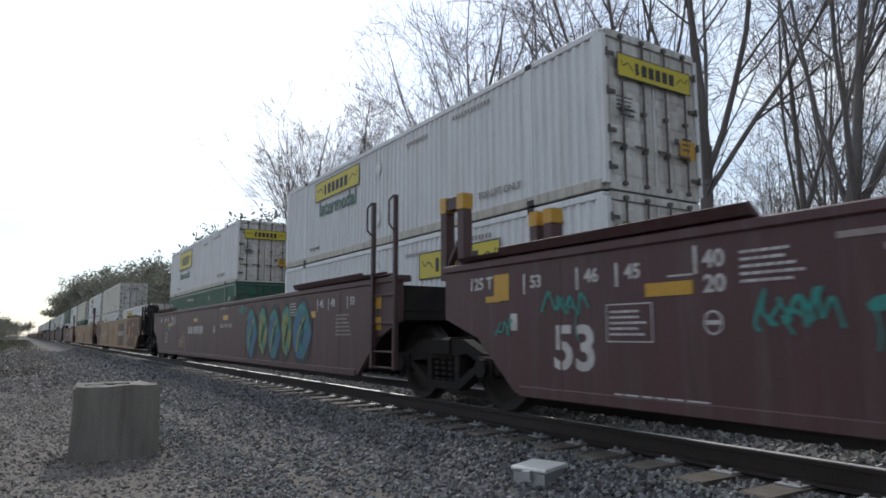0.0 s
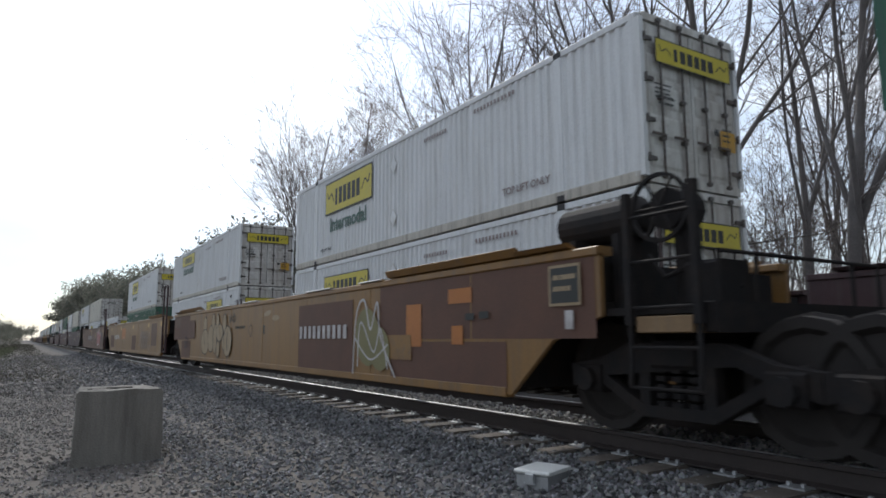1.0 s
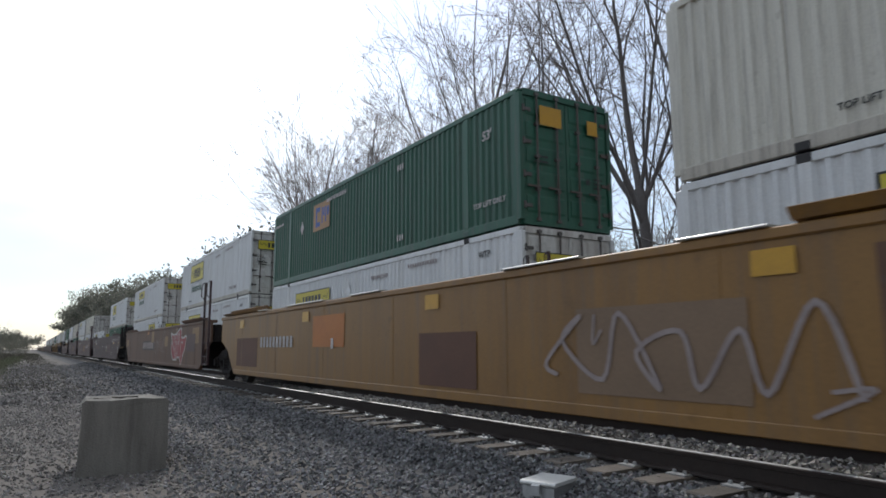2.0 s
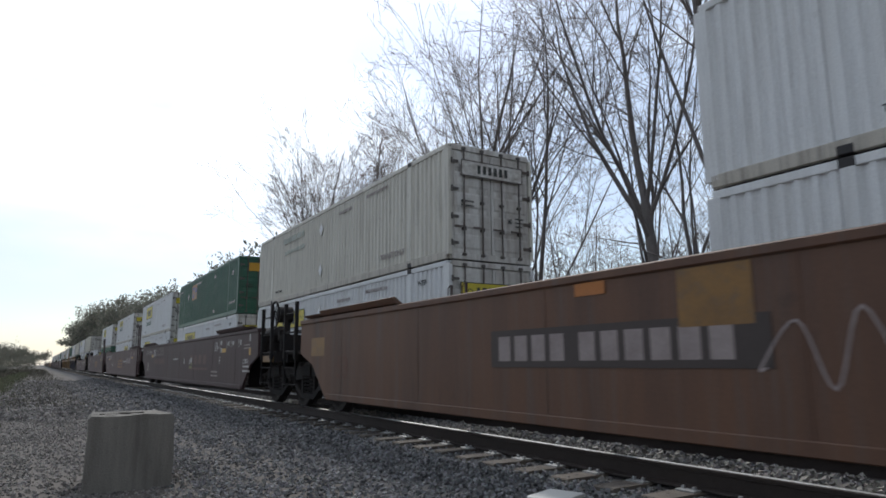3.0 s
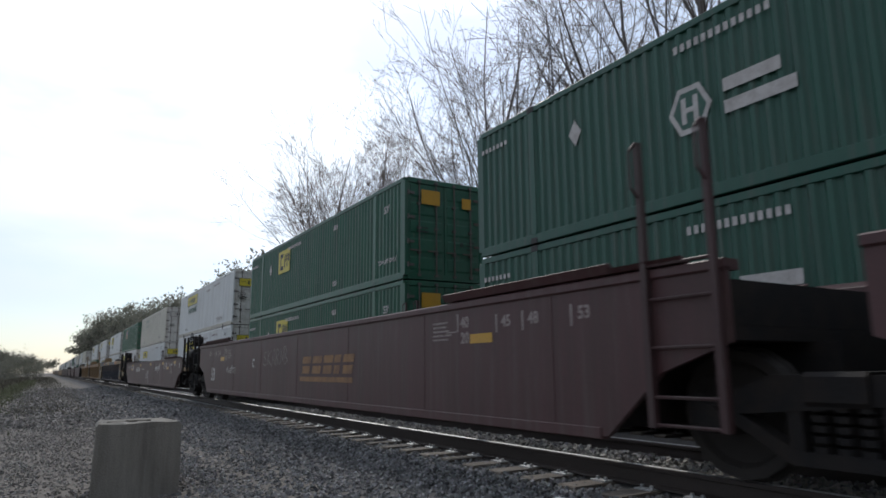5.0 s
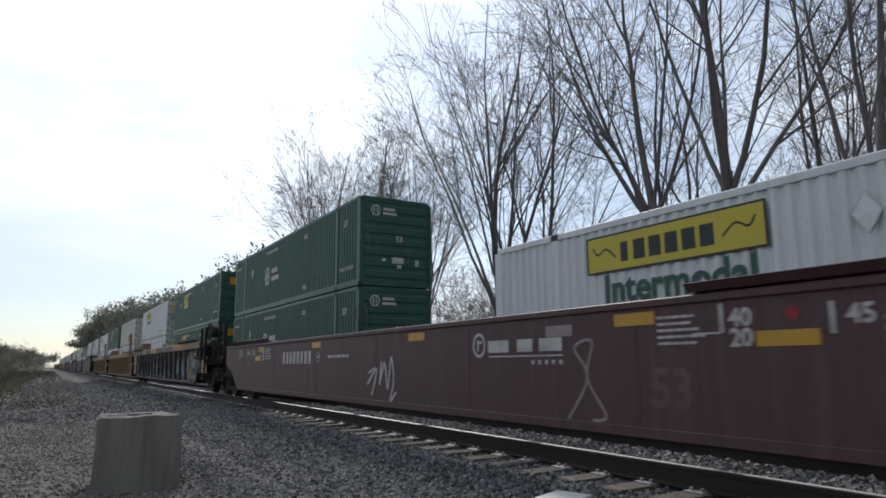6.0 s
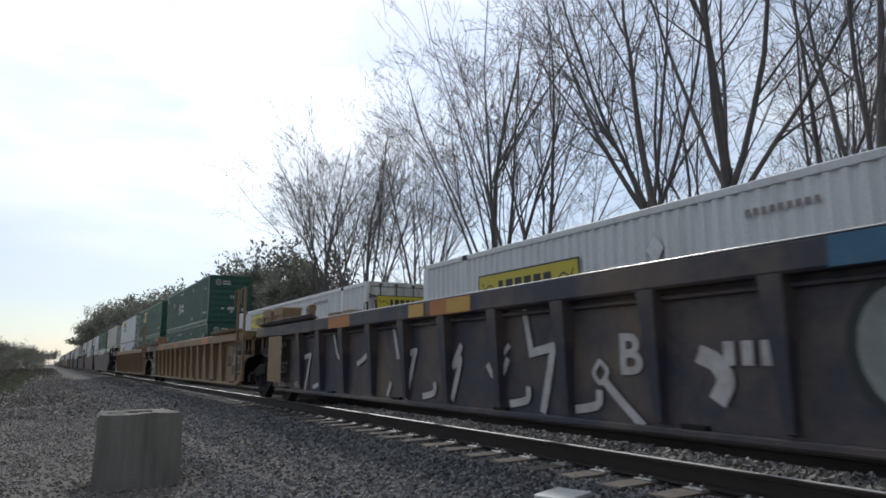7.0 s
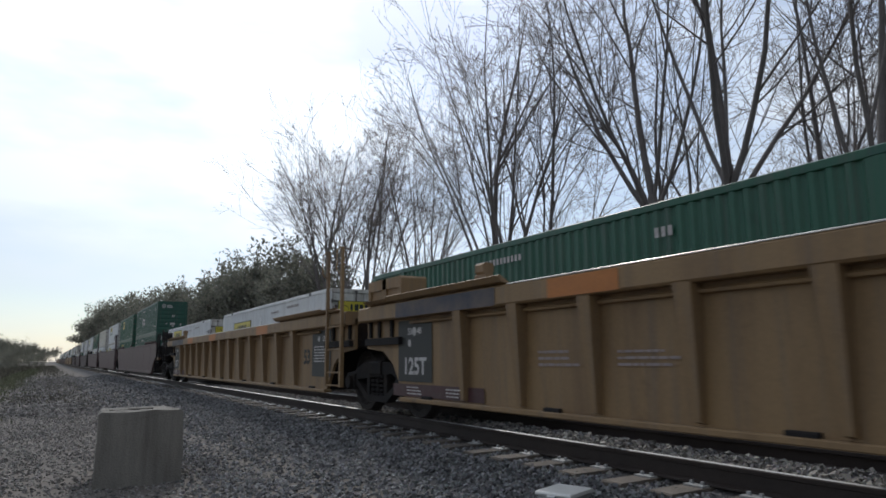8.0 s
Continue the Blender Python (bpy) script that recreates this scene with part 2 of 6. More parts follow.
SCRUB = island_mat("dry_scrub", (0.06, 0.05, 0.03), (0.19, 0.16, 0.085), 0.9)
GRASS = island_mat("spring_grass", (0.045, 0.065, 0.02), (0.15, 0.16, 0.06), 0.9, thin=0.4)


# ---- mesh helpers ----
class Geo:
    """Collects boxes, prisms and tubes, and makes one mesh of them."""

    def __init__(self):
        self.v, self.f, self.m = [], [], []

    def add(self, verts, faces, slot=0):
        o = len(self.v)
        self.v += [tuple(p) for p in verts]
        self.f += [tuple(i + o for i in f) for f in faces]
        self.m += [slot] * len(faces)
        return self

    def box(self, x0, x1, y0, y1, z0, z1, slot=0, c=0.0):
        """A box, with its four edges along y chamfered by c."""
        if c:
            ring = [(x0 + c, z0), (x1 - c, z0), (x1, z0 + c), (x1, z1 - c), (x1 - c, z1), (x0 + c, z1), (x0, z1 - c), (x0, z0 + c)]
            return self.prism_y(ring, y0, y1, slot)
        return self.prism_y([(x0, z0), (x1, z0), (x1, z1), (x0, z1)], y0, y1, slot)

    def prism_y(self, ring, y0, y1, slot=0):
        n = len(ring)
        v = [(x, y0, z) for x, z in ring] + [(x, y1, z) for x, z in ring]
        f = [(i, (i + 1) % n, n + (i + 1) % n, n + i) for i in range(n)] + [tuple(range(n - 1, -1, -1)), tuple(range(n, 2 * n))]
        return self.add(v, f, slot)

    def prism_x(self, ring, x0, x1, slot=0):
        n = len(ring)
        v = [(x0, y, z) for y, z in ring] + [(x1, y, z) for y, z in ring]
        f = [(i, (i + 1) % n, n + (i + 1) % n, n + i) for i in range(n)] + [tuple(range(n - 1, -1, -1)), tuple(range(n, 2 * n))]
        return self.add(v, f, slot)

    def prism_z(self, ring, z0, z1, slot=0):
        n = len(ring)
        v = [(x, y, z0) for x, y in ring] + [(x, y, z1) for x, y in ring]
        f = [(i, (i + 1) % n, n + (i + 1) % n, n + i) for i in range(n)] + [tuple(range(n - 1, -1, -1)), tuple(range(n, 2 * n))]
        return self.add(v, f, slot)

    def tube(self, p, q, r, s=None, n=6, slot=0):
        p, q, s = Vector(p), Vector(q), r if s is None else s
        d = (q - p).normalized()
        a = d.orthogonal().normalized()
        b = d.cross(a)
        v = []
        for c, k in ((p, r), (q, s)):
            v += [c + k * (a * math.cos(2 * math.pi * i / n) + b * math.sin(2 * math.pi * i / n)) for i in range(n)]
        f = [(i, (i + 1) % n, n + (i + 1) % n, n + i) for i in range(n)] + [tuple(range(n - 1, -1, -1)), tuple(range(n, 2 * n))]
        return self.add(v, f, slot)

    def path(self, pts, r, n=6, slot=0):
        for p, q in zip(pts, pts[1:]):
            self.tube(p, q, r, n=n, slot=slot)
        return self

    def ring_x(self, c, r_out, r_in, x0, x1, n=20, slot=0):
        """A flat ring (wheel rim, hand wheel) about the x axis."""
        v, f = [], []
        for i in range(n):
            a = 2 * math.pi * i / n
            for r in (r_out, r_in):
                for x in (x0, x1):
                    v.append((x, c[0] + r * math.cos(a), c[1] + r * math.sin(a)))
        for i in range(n):
            p, q = 4 * i, 4 * ((i + 1) % n)
            f += [(p, q, q + 1, p + 1), (p + 2, p + 3, q + 3, q + 2), (p, p + 2, q + 2, q), (p + 1, q + 1, q + 3, p + 3)]
        return self.add(v, f, slot)

    def mesh(self, name, *mats, smooth=False, bevel=0.0):
        me = bpy.data.meshes.new(name)
        me.from_pydata(self.v, [], self.f)
        for m in mats:
            me.materials.append(m)
        me.polygons.foreach_set("material_index", self.m)
        bm = bmesh.new()
        bm.from_mesh(me)
        bmesh.ops.recalc_face_normals(bm, faces=bm.faces)
        if bevel:
            bmesh.ops.bevel(bm, geom=bm.edges[:], offset=bevel, segments=1, affect="EDGES", clamp_overlap=True)
        bm.to_mesh(me)
        bm.free()
        if smooth:
            me.polygons.foreach_set("use_smooth", [True] * len(me.polygons))
        me.update()
        return me


def put(name, me, parent=None, label="", at=None):
    ob = new(name, me)
    if parent is not None:
        ob.parent = parent
    if at is not None:
        ob.matrix_basis = at if isinstance(at, Matrix) else Matrix.Translation(at)
    return tagged(ob, label) if label else ob


SIDE = Matrix(((0, 0, -1, 0), (-1, 0, 0, 0), (0, 1, 0, 0), (0, 0, 0, 1)))   # lettering laid on a side that faces -x
END = Matrix(((1, 0, 0, 0), (0, 0, -1, 0), (0, 1, 0, 0), (0, 0, 0, 1)))     # on an end that faces -y
WORDS = {}


def words(text, size, m):
    key = (text, size, m.name)
    if key not in WORDS:
        cu = bpy.data.curves.new("lettering", "FONT")
        cu.body, cu.size, cu.align_x, cu.align_y, cu.extrude, cu.offset = text, size, "CENTER", "CENTER", 0.001, size * 0.026
        cu.resolution_u = 3
        ob = bpy.data.objects.new("lettering", cu)
        scene.collection.objects.link(ob)
        me = bpy.data.meshes.new_from_object(ob)
        bpy.data.objects.remove(ob)
        bpy.data.curves.remove(cu)
        me.materials.clear()
        me.materials.append(m)
        WORDS[key] = me
    return WORDS[key]


def flat(shapes, depth=0.003):
    """Flat paint shapes: (slot, [(u, v), ...]) laid one above another."""
    g = Geo()
    layer, last = 0, None
    for k, (slot, ring) in enumerate(shapes):
        if slot != last:
            layer, last = layer + 1, slot
        n = len(ring)
        area = sum(ring[i][0] * ring[(i + 1) % n][1] - ring[(i + 1) % n][0] * ring[i][1] for i in range(n))
        ring = ring if area > 0 else ring[::-1]
        z = depth + 0.0008 * layer + 0.00002 * k
        g.add([(u, v, z) for u, v in ring], [tuple(range(n))], slot)
    return g


def rect(u, v, w, h, lean=0.0):
    return [(u - w / 2 - lean, v - h / 2), (u + w / 2 - lean, v - h / 2), (u + w / 2 + lean, v + h / 2), (u - w / 2 + lean, v + h / 2)]


def oval(u, v, a, b, turn=0.0, n=20):
    c, s = math.cos(turn), math.sin(turn)
    return [(u + a * math.cos(t) * c - b * math.sin(t) * s, v + a * math.cos(t) * s + b * math.sin(t) * c) for t in (2 * math.pi * i / n for i in range(n))]


def stroke(pts, w, slot=0, steps=8):
    """A brush line through pts (smooth), as short quads."""
    p = [Vector((*q, 0)) for q in pts]
    line = []
    for i in range(len(p) - 1):
        a, b, c, d = p[max(i - 1, 0)], p[i], p[i + 1], p[min(i + 2, len(p) - 1)]
        for k in range(steps):
            t = k / steps
            line.append(0.5 * ((2 * b) + (c - a) * t + (2 * a - 5 * b + 4 * c - d) * t * t + (3 * b - a - 3 * c + d) * t ** 3))
    line.append(p[-1])
    out = []
    for q, r in zip(line, line[1:]):
        d = (r - q)
        if d.length < 1e-5:
            continue
        d.normalize()
        nrm = Vector((-d.y, d.x, 0)) * w / 2
        e = d * w * 0.25
        out.append((slot, [tuple((q - nrm - e)[:2]), tuple((r - nrm + e)[:2]), tuple((r + nrm + e)[:2]), tuple((q + nrm - e)[:2])]))
    return out


def bars(u, v, w, h, rows, seed=0, slot=0):
    """Small print too worn to read: plain bars."""
    rnd, out = random.Random(seed), []
    for i in range(rows):
        ww = w * rnd.uniform(0.7, 1.0)
        y = v + h / 2 - (i + 0.5) * h / rows
        x = u - w / 2
        while x < u - w / 2 + ww:
            seg = min(w * rnd.uniform(0.06, 0.22), u - w / 2 + ww - x)
            out.append((slot, rect(x + seg / 2, y, seg, h / rows * 0.42)))
            x += seg + w * 0.025
    return out


def scrawl(seed, w, h, n, line, slot=0):
    """A quick spray-can tag: jagged strokes and loops run together, with stray ticks."""
    rnd, pts = random.Random(seed), []
    for i in range(n):
        u = -w / 2 + w * i / (n - 1)
        pts.append((u + rnd.uniform(-0.5, 0.5) * w / n, (h / 2) * (1 if i % 2 else -1) * rnd.uniform(0.35, 1.0)))
        if rnd.random() < 0.4:
            pts.append((u - w / n * rnd.uniform(0.3, 1.0), rnd.uniform(-0.3, 0.3) * h))
    out = stroke(pts, line, slot, 6)
    for k in range(max(2, n // 4)):
        u, v = rnd.uniform(-w / 2, w / 2), rnd.uniform(-h / 2, h / 2)
        out += stroke([(u, v), (u + rnd.uniform(-0.12, 0.12) * w, v + rnd.uniform(-0.4, 0.4) * h), (u + rnd.uniform(-0.1, 0.2) * w, v + rnd.uniform(-0.5, 0.2) * h)], line * rnd.uniform(0.5, 0.9), slot, 5)
    return out


def dashes(u, v, w, h, count, slot=0):
    """A row of blocks in place of a mark or number."""
    step = w / count
    return [(slot, rect(u - w / 2 + (i + 0.5) * step, v, step * 0.60, h)) for i in range(count)]


# ---- ground, ballast and the two tracks ----
NEAR_X, FAR_X, CAR_HALF = 5.32, 9.485, 1.37


def profile(x):
    """Height of the ground across the line."""
    pts = ((-400, -0.2), (-40, -0.25), (-7, -0.30), (-3.0, -0.52), (1.0, -0.54), (2.3, -0.50), (3.5, -0.26), (3.9, -0.22), (4.65, -0.22), (4.8, -0.125), (5.8, -0.125), (6.0, -0.22), (11.0, -0.22), (11.6, -0.3),
           (13.2, -1.0), (16.0, -1.1), (24.0, -0.6), (400, -0.4))
    for (a, p), (b, q) in zip(pts, pts[1:]):
        if x <= b:
            return p + (q - p) * (x - a) / (b - a)
    return pts[-1][1]


def ground():
    xs = [-2500, -400, -120, -40, -15, -9, -7, -5] + [-4 + 0.4 * i for i in range(41)] + [13.2, 16, 24, 40, 120, 400, 2500]
    ys = [-2500, -300, -60, -20, -8] + [-6 + 0.8 * i for i in range(46)] + [34, 40, 50, 65, 80, 110, 150, 220, 320, 500, 900, 2500]
    v = []
    for y in ys:
        for x in xs:
            amp = 0.05 if -9 < x < 3.4 else (0.012 if x < 12 else 0.2)
            if abs(x) > 300 or abs(y) > 1000:
                amp = 0
            v.append((x, y, profile(max(-400, min(400, x))) + amp * noise.noise((x * 0.7, y * 0.45, 3.1))))
    n = len(xs)
    g = Geo()
    for j in range(len(ys) - 1):
        for i in range(n - 1):
            g.f.append((j * n + i, j * n + i + 1, (j + 1) * n + i + 1, (j + 1) * n + i))
            g.m.append(1 if 2.6 < xs[i] < 13 else 0)
    g.v = v
    ob = put("ground", g.mesh("ground", GROUND, BALLAST_BED, smooth=True))
    return tagged(ob, "bare grey-brown dirt with a ballast bed along the tracks", "ground", kind="structure")


ground()


def pebbles(name, label, material, spots, seed):
    """Loose crushed stone: angular blocks, each turned and squeezed its own way."""
    rng = np.random.default_rng(seed)
    n = len(spots)
    base = np.array([(-1, -1, -1), (1, -1, -1), (1, 1, -1), (-1, 1, -1), (-1, -1, 1), (1, -1, 1), (1, 1, 1), (-1, 1, 1)], float) * 0.6
    quads = np.array([(0, 3, 2, 1), (4, 5, 6, 7), (0, 1, 5, 4), (1, 2, 6, 5), (2, 3, 7, 6), (3, 0, 4, 7)])
    v = base[None] * rng.uniform(0.55, 1.25, (n, 8, 3))
    size = spots[:, 3][:, None, None] * rng.uniform(0.6, 1.15, (n, 1, 3))
    v = v * size
    q = rng.normal(size=(n, 4))
    q /= np.linalg.norm(q, axis=1)[:, None]
    w, x, y, z = q.T
    rot = np.stack([np.stack([1 - 2 * (y * y + z * z), 2 * (x * y - w * z), 2 * (x * z + w * y)], -1),
                    np.stack([2 * (x * y + w * z), 1 - 2 * (x * x + z * z), 2 * (y * z - w * x)], -1),
                    np.stack([2 * (x * z - w * y), 2 * (y * z + w * x), 1 - 2 * (x * x + y * y)], -1)], -2)
    v = np.einsum("nij,nkj->nki", rot, v) + spots[:, None, :3]
    f = quads[None] + (np.arange(n) * 8)[:, None, None]
    me = bpy.data.meshes.new(name)
    me.from_pydata(v.reshape(-1, 3), [], f.reshape(-1, 4).tolist())
    me.materials.append(material)
    me.update()
    return tagged(put(name, me), label, "gravel", kind="stuff")


def scatter(count, x0, x1, y0, y1, low, high, seed, skew=1.6):
    rng = np.random.default_rng(seed)
    x = rng.uniform(x0, x1, count)
    y = y0 + (y1 - y0) * rng.uniform(0, 1, count) ** skew
    x, y = x + rng.normal(0, 0.22, count), y + rng.normal(0, 0.45, count)
    s = rng.uniform(low, high, count)
    z = np.array([profile(a) + (0.05 if a < 3.4 else 0.012) * noise.noise((a * 0.7, b * 0.45, 3.1)) for a, b in zip(x, y)]) + s * 0.15
    return np.stack([x, y, z, s], 1)


pebbles("ballast", "loose crushed grey ballast stones beside the rails", STONES, scatter(31000, 1.6, 4.62, 1.5, 22.0, 0.014, 0.036, 1), 1)
pebbles("gravel", "fine weathered gravel over bare ground", STONES_WARM, np.concatenate([scatter(20000, -0.9, 1.9, 3.0, 24.0, 0.010, 0.028, 2), scatter(4000, -4.5, -0.6, 5.0, 24.0, 0.012, 0.03, 12)]), 2)
pebbles("gravel", "thin scatter of stones trodden into the ground", STONES_WARM, scatter(3500, -5.0, 3.2, -7.0, 4.0, 0.012, 0.036, 15, 1.0), 15)
pebbles("ballast", "loose ballast at the track's edge", STONES, scatter(3000, 2.9, 4.5, -8.0, 2.2, 0.022, 0.045, 16, 1.0), 16)
pebbles("gravel", "coarser weathered gravel along the service road", STONES_WARM, scatter(5000, -1.2, 2.2, 20.0, 70.0, 0.03, 0.075, 7, 1.3), 7)
pebbles("ballast", "crushed grey ballast stones on the shoulder farther on", STONES, scatter(6000, 1.6, 4.6, 20.0, 60.0, 0.03, 0.07, 8, 1.3), 8)
pebbles("ballast", "crushed grey ballast stones between the ties", STONES, scatter(9000, 4.62, 6.6, 1.0, 26.0, 0.022, 0.045, 3, 1.3), 3)


# chips coloured paler than the ballast to stand for sunlight on the stones
SUN_TONED_STONES = island_mat("sun_toned_chips", (0.10, 0.092, 0.080), (0.34, 0.31, 0.26))
pebbles("ballast", "pale limestone chips and splinters between the rails, sunlight put into their tone", SUN_TONED_STONES, scatter(3200, 5.0, 5.55, 1.0, 24.0, 0.022, 0.050, 21, 1.2) + np.array((0, 0, 0.01, 0)), 21)
pebbles("ballast", "pale chips along the ends of the ties, lightened to look sunlit", SUN_TONED_STONES, scatter(420, 4.0, 4.3, 1.5, 20.0, 0.015, 0.034, 22, 1.2) + np.array((0, 0, 0.01, 0)), 22)


pebbles("ballast", "grey ballast heaped over the ends of the ties", STONES, scatter(1500, 3.95, 4.25, 1.2, 26.0, 0.016, 0.034, 23, 1.3) + np.array((0, 0, 0.02, 0)), 23)


def rail_mesh(length):
    ring = [(-0.07, -0.172), (0.07, -0.172), (0.07, -0.160), (0.014, -0.140), (0.010, -0.045), (0.036, -0.036), (0.037, -0.008), (0.030, 0.0),
            (-0.030, 0.0), (-0.037, -0.008), (-0.036, -0.036), (-0.010, -0.045), (-0.014, -0.140), (-0.07, -0.160)]
    g = Geo().prism_y(ring, -60, length)
    for i in range(len(ring)):
        g.m[i] = 1 if i == 7 else 0
    return g.mesh("rail", RAIL_SIDE, RAIL_TOP)


RAIL = rail_mesh(900)
TIE = Geo().box(-1.3, 1.3, -0.11, 0.11, -0.36, -0.178, c=0.012)
for sx in (-0.7525, 0.7525):
    TIE.box(sx - 0.18, sx + 0.18, -0.09, 0.09, -0.177, -0.165, 1)
    for dx in (-0.12, 0.12):
        for dy in (-0.05, 0.05):
            TIE.box(sx + dx - 0.012, sx + dx + 0.012, dy - 0.012, dy + 0.012, -0.166, -0.140, 1)
TIE = TIE.mesh("tie", WOOD_TIE, GALV)


def track(x, label):
    ob = tagged(new("railway_track"), label, "track", group="railway tracks", kind="structure")
    ob.matrix_basis = Matrix.Translation((x, 0, 0))
    for s in (-1, 1):
        put("rail", RAIL, ob, "worn steel rail with a polished head", (s * 0.7525, 0, 0))
    return ob


near_track = track(NEAR_X, "standard gauge track on timber ties in grey ballast")
far_track = track(FAR_X, "second parallel track beyond the first")


def far_ties(parent, y0, y1):
    g = Geo()
    y = y0
    while y < y1:
        g.box(-1.3, 1.3, y - 0.11, y + 0.11, -0.36, -0.178)
        y += 0.52
    return tagged(put("ties", g.mesh("ties", WOOD_TIE), parent), kind="stuff")


def concrete_block():
    g = Geo().box(-0.445, 0.445, -0.42, 0.42, 0.0, 0.86, c=0.03)
    me = g.mesh("concrete_block", CONCRETE)
    bm = bmesh.new()
    bm.from_mesh(me)
    bmesh.ops.subdivide_edges(bm, edges=bm.edges[:], cuts=5, use_grid_fill=True)
    for p in bm.verts:
        p.co.x *= 1.0 + 0.03 * (0.86 - p.co.z)
        p.co += Vector((0.014 * noise.noise(p.co * 4), 0.014 * noise.noise(p.co * 4 + Vector((9, 0, 0))), 0.02 * noise.noise(p.co * 5 + Vector((0, 7, 0)))))
        if p.co.z > 0.76 and noise.noise(p.co * 6) > 0.25:
            p.co.z -= 0.03
    bm.to_mesh(me)
    bm.free()
    ob = put("concrete_block", me, None, at=pose(1.0, 8.8, -0.60, 0, 0, -4))
    tagged(ob, "weathered square concrete block with chipped top edges", "block")
    lid = Geo().prism_z(oval(0.0, 0.0, 0.14, 0.045, 0.1), 0.852, 0.872)
    lid.prism_z(oval(-0.22, -0.1, 0.12, 0.03, -0.2), 0.852, 0.868)
    put("chipped_patch", lid.mesh("chipped_patch", mat("dark_concrete_chip", (0.09, 0.08, 0.07), 0.9)), ob, "dark chipped hollows in the top")
    return ob


concrete_block()


def junction_box():
    ob = tagged(new("junction_box"), "small galvanized metal box with a pale lid, lying in ballast", "box")
    ob.matrix_basis = pose(3.44, 4.02, -0.325, 0, 0, 20) @ Matrix.Scale(1.12, 4)
    body = Geo().box(-0.15, 0.15, -0.12, 0.12, 0.0, 0.12, c=0.008)
    put("body", body.mesh("body", GALV), ob)
    lid = Geo().box(-0.165, 0.165, -0.135, 0.135, 0.122, 0.150, c=0.010)
    put("lid", lid.mesh("lid", mat("pale_lid_paint", (0.62, 0.62, 0.60), 0.5, second=(0.45, 0.44, 0.42)), bevel=0.004), ob, "pale grey lid")
    latch = Geo().box(-0.19, -0.164, -0.03, 0.03, 0.06, 0.135, c=0.006).tube((-0.18, -0.04, 0.07), (-0.18, 0.04, 0.07), 0.008)
    put("latch", latch.mesh("latch", GALV), ob)
    hinge = Geo().tube((-0.1, 0.136, 0.12), (0.1, 0.136, 0.12), 0.008)
    put("hinge", hinge.mesh("hinge", GALV), ob)
    return ob


junction_box()


# ---- well cars ----
HALF = 9.05       # half a car body
TRUCK_PARTS = {}


def truck_meshes():
    if not TRUCK_PARTS:
        wheel = Geo()
        prof = [(-0.10, 0.0), (-0.10, 0.12), (-0.03, 0.15), (-0.02, 0.36), (-0.07, 0.40), (-0.07, 0.478), (0.055, 0.482), (0.065, 0.51), (0.09, 0.51), (0.09, 0.40), (0.03, 0.36), (0.03, 0.15), (0.10, 0.12), (0.10, 0.0)]
        n = 16
        wheel.add([(x, r * math.cos(2 * math.pi * k / n), r * math.sin(2 * math.pi * k / n)) for x, r in prof for k in range(n)],
                  [(j * n + k, j * n + (k + 1) % n, (j + 1) * n + (k + 1) % n, (j + 1) * n + k) for j in range(len(prof) - 1) for k in range(n)])
        TRUCK_PARTS["wheel"] = wheel.mesh("wheel", WHEEL_STEEL)
        TRUCK_PARTS["axle"] = Geo().tube((-0.98, 0, 0), (0.98, 0, 0), 0.075, n=10).mesh("axle", BLACK_STEEL)
        fr = Geo()
        # cast side frame: arched top member, sagging tension member, columns and journal boxes
        top = [(-1.12, 0.40), (-1.12, 0.60), (-0.80, 0.64), (-0.45, 0.78), (0.45, 0.78), (0.80, 0.64), (1.12, 0.60), (1.12, 0.40), (0.80, 0.50), (0.42, 0.66), (-0.42, 0.66), (-0.80, 0.50)]
        low = [(-0.86, 0.50), (-0.34, 0.20), (0.34, 0.20), (0.86, 0.50), (0.74, 0.53), (0.30, 0.29), (-0.30, 0.29), (-0.74, 0.53)]
        for ring in (top, low):
            n = len(ring)
            for i in range(n // 2):
                j = n - 1 - i
                quad = [ring[i], ring[i + 1], ring[j - 1], ring[j]] if i + 1 < j - 1 else None
                if quad:
                    fr.prism_x(quad, -0.07, 0.07)
        for y in (-0.30, 0.30):
            fr.box(-0.06, 0.06, y - 0.05, y + 0.05, 0.26, 0.70)
        for y in (-0.89, 0.89):
            fr.box(-0.10, 0.09, y - 0.14, y + 0.14, 0.36, 0.60, c=0.02)
            fr.tube((-0.16, y, 0.47), (-0.09, y, 0.47), 0.10, n=10)
        TRUCK_PARTS["side_frame"] = fr.mesh("side_frame", BLACK_STEEL)
        sp = Geo()
        for y in (-0.15, 0.0, 0.15):
            for k in range(5):
                sp.tube((-0.01, y, 0.29 + 0.065 * k), (-0.01, y, 0.33 + 0.065 * k), 0.062, n=6)
        TRUCK_PARTS["spring_group"] = sp.mesh("spring_group", BLACK_STEEL)
        TRUCK_PARTS["bolster"] = Geo().box(-1.1, 1.1, -0.2, 0.2, 0.58, 0.80, c=0.03).mesh("bolster", BLACK_STEEL)
    return TRUCK_PARTS


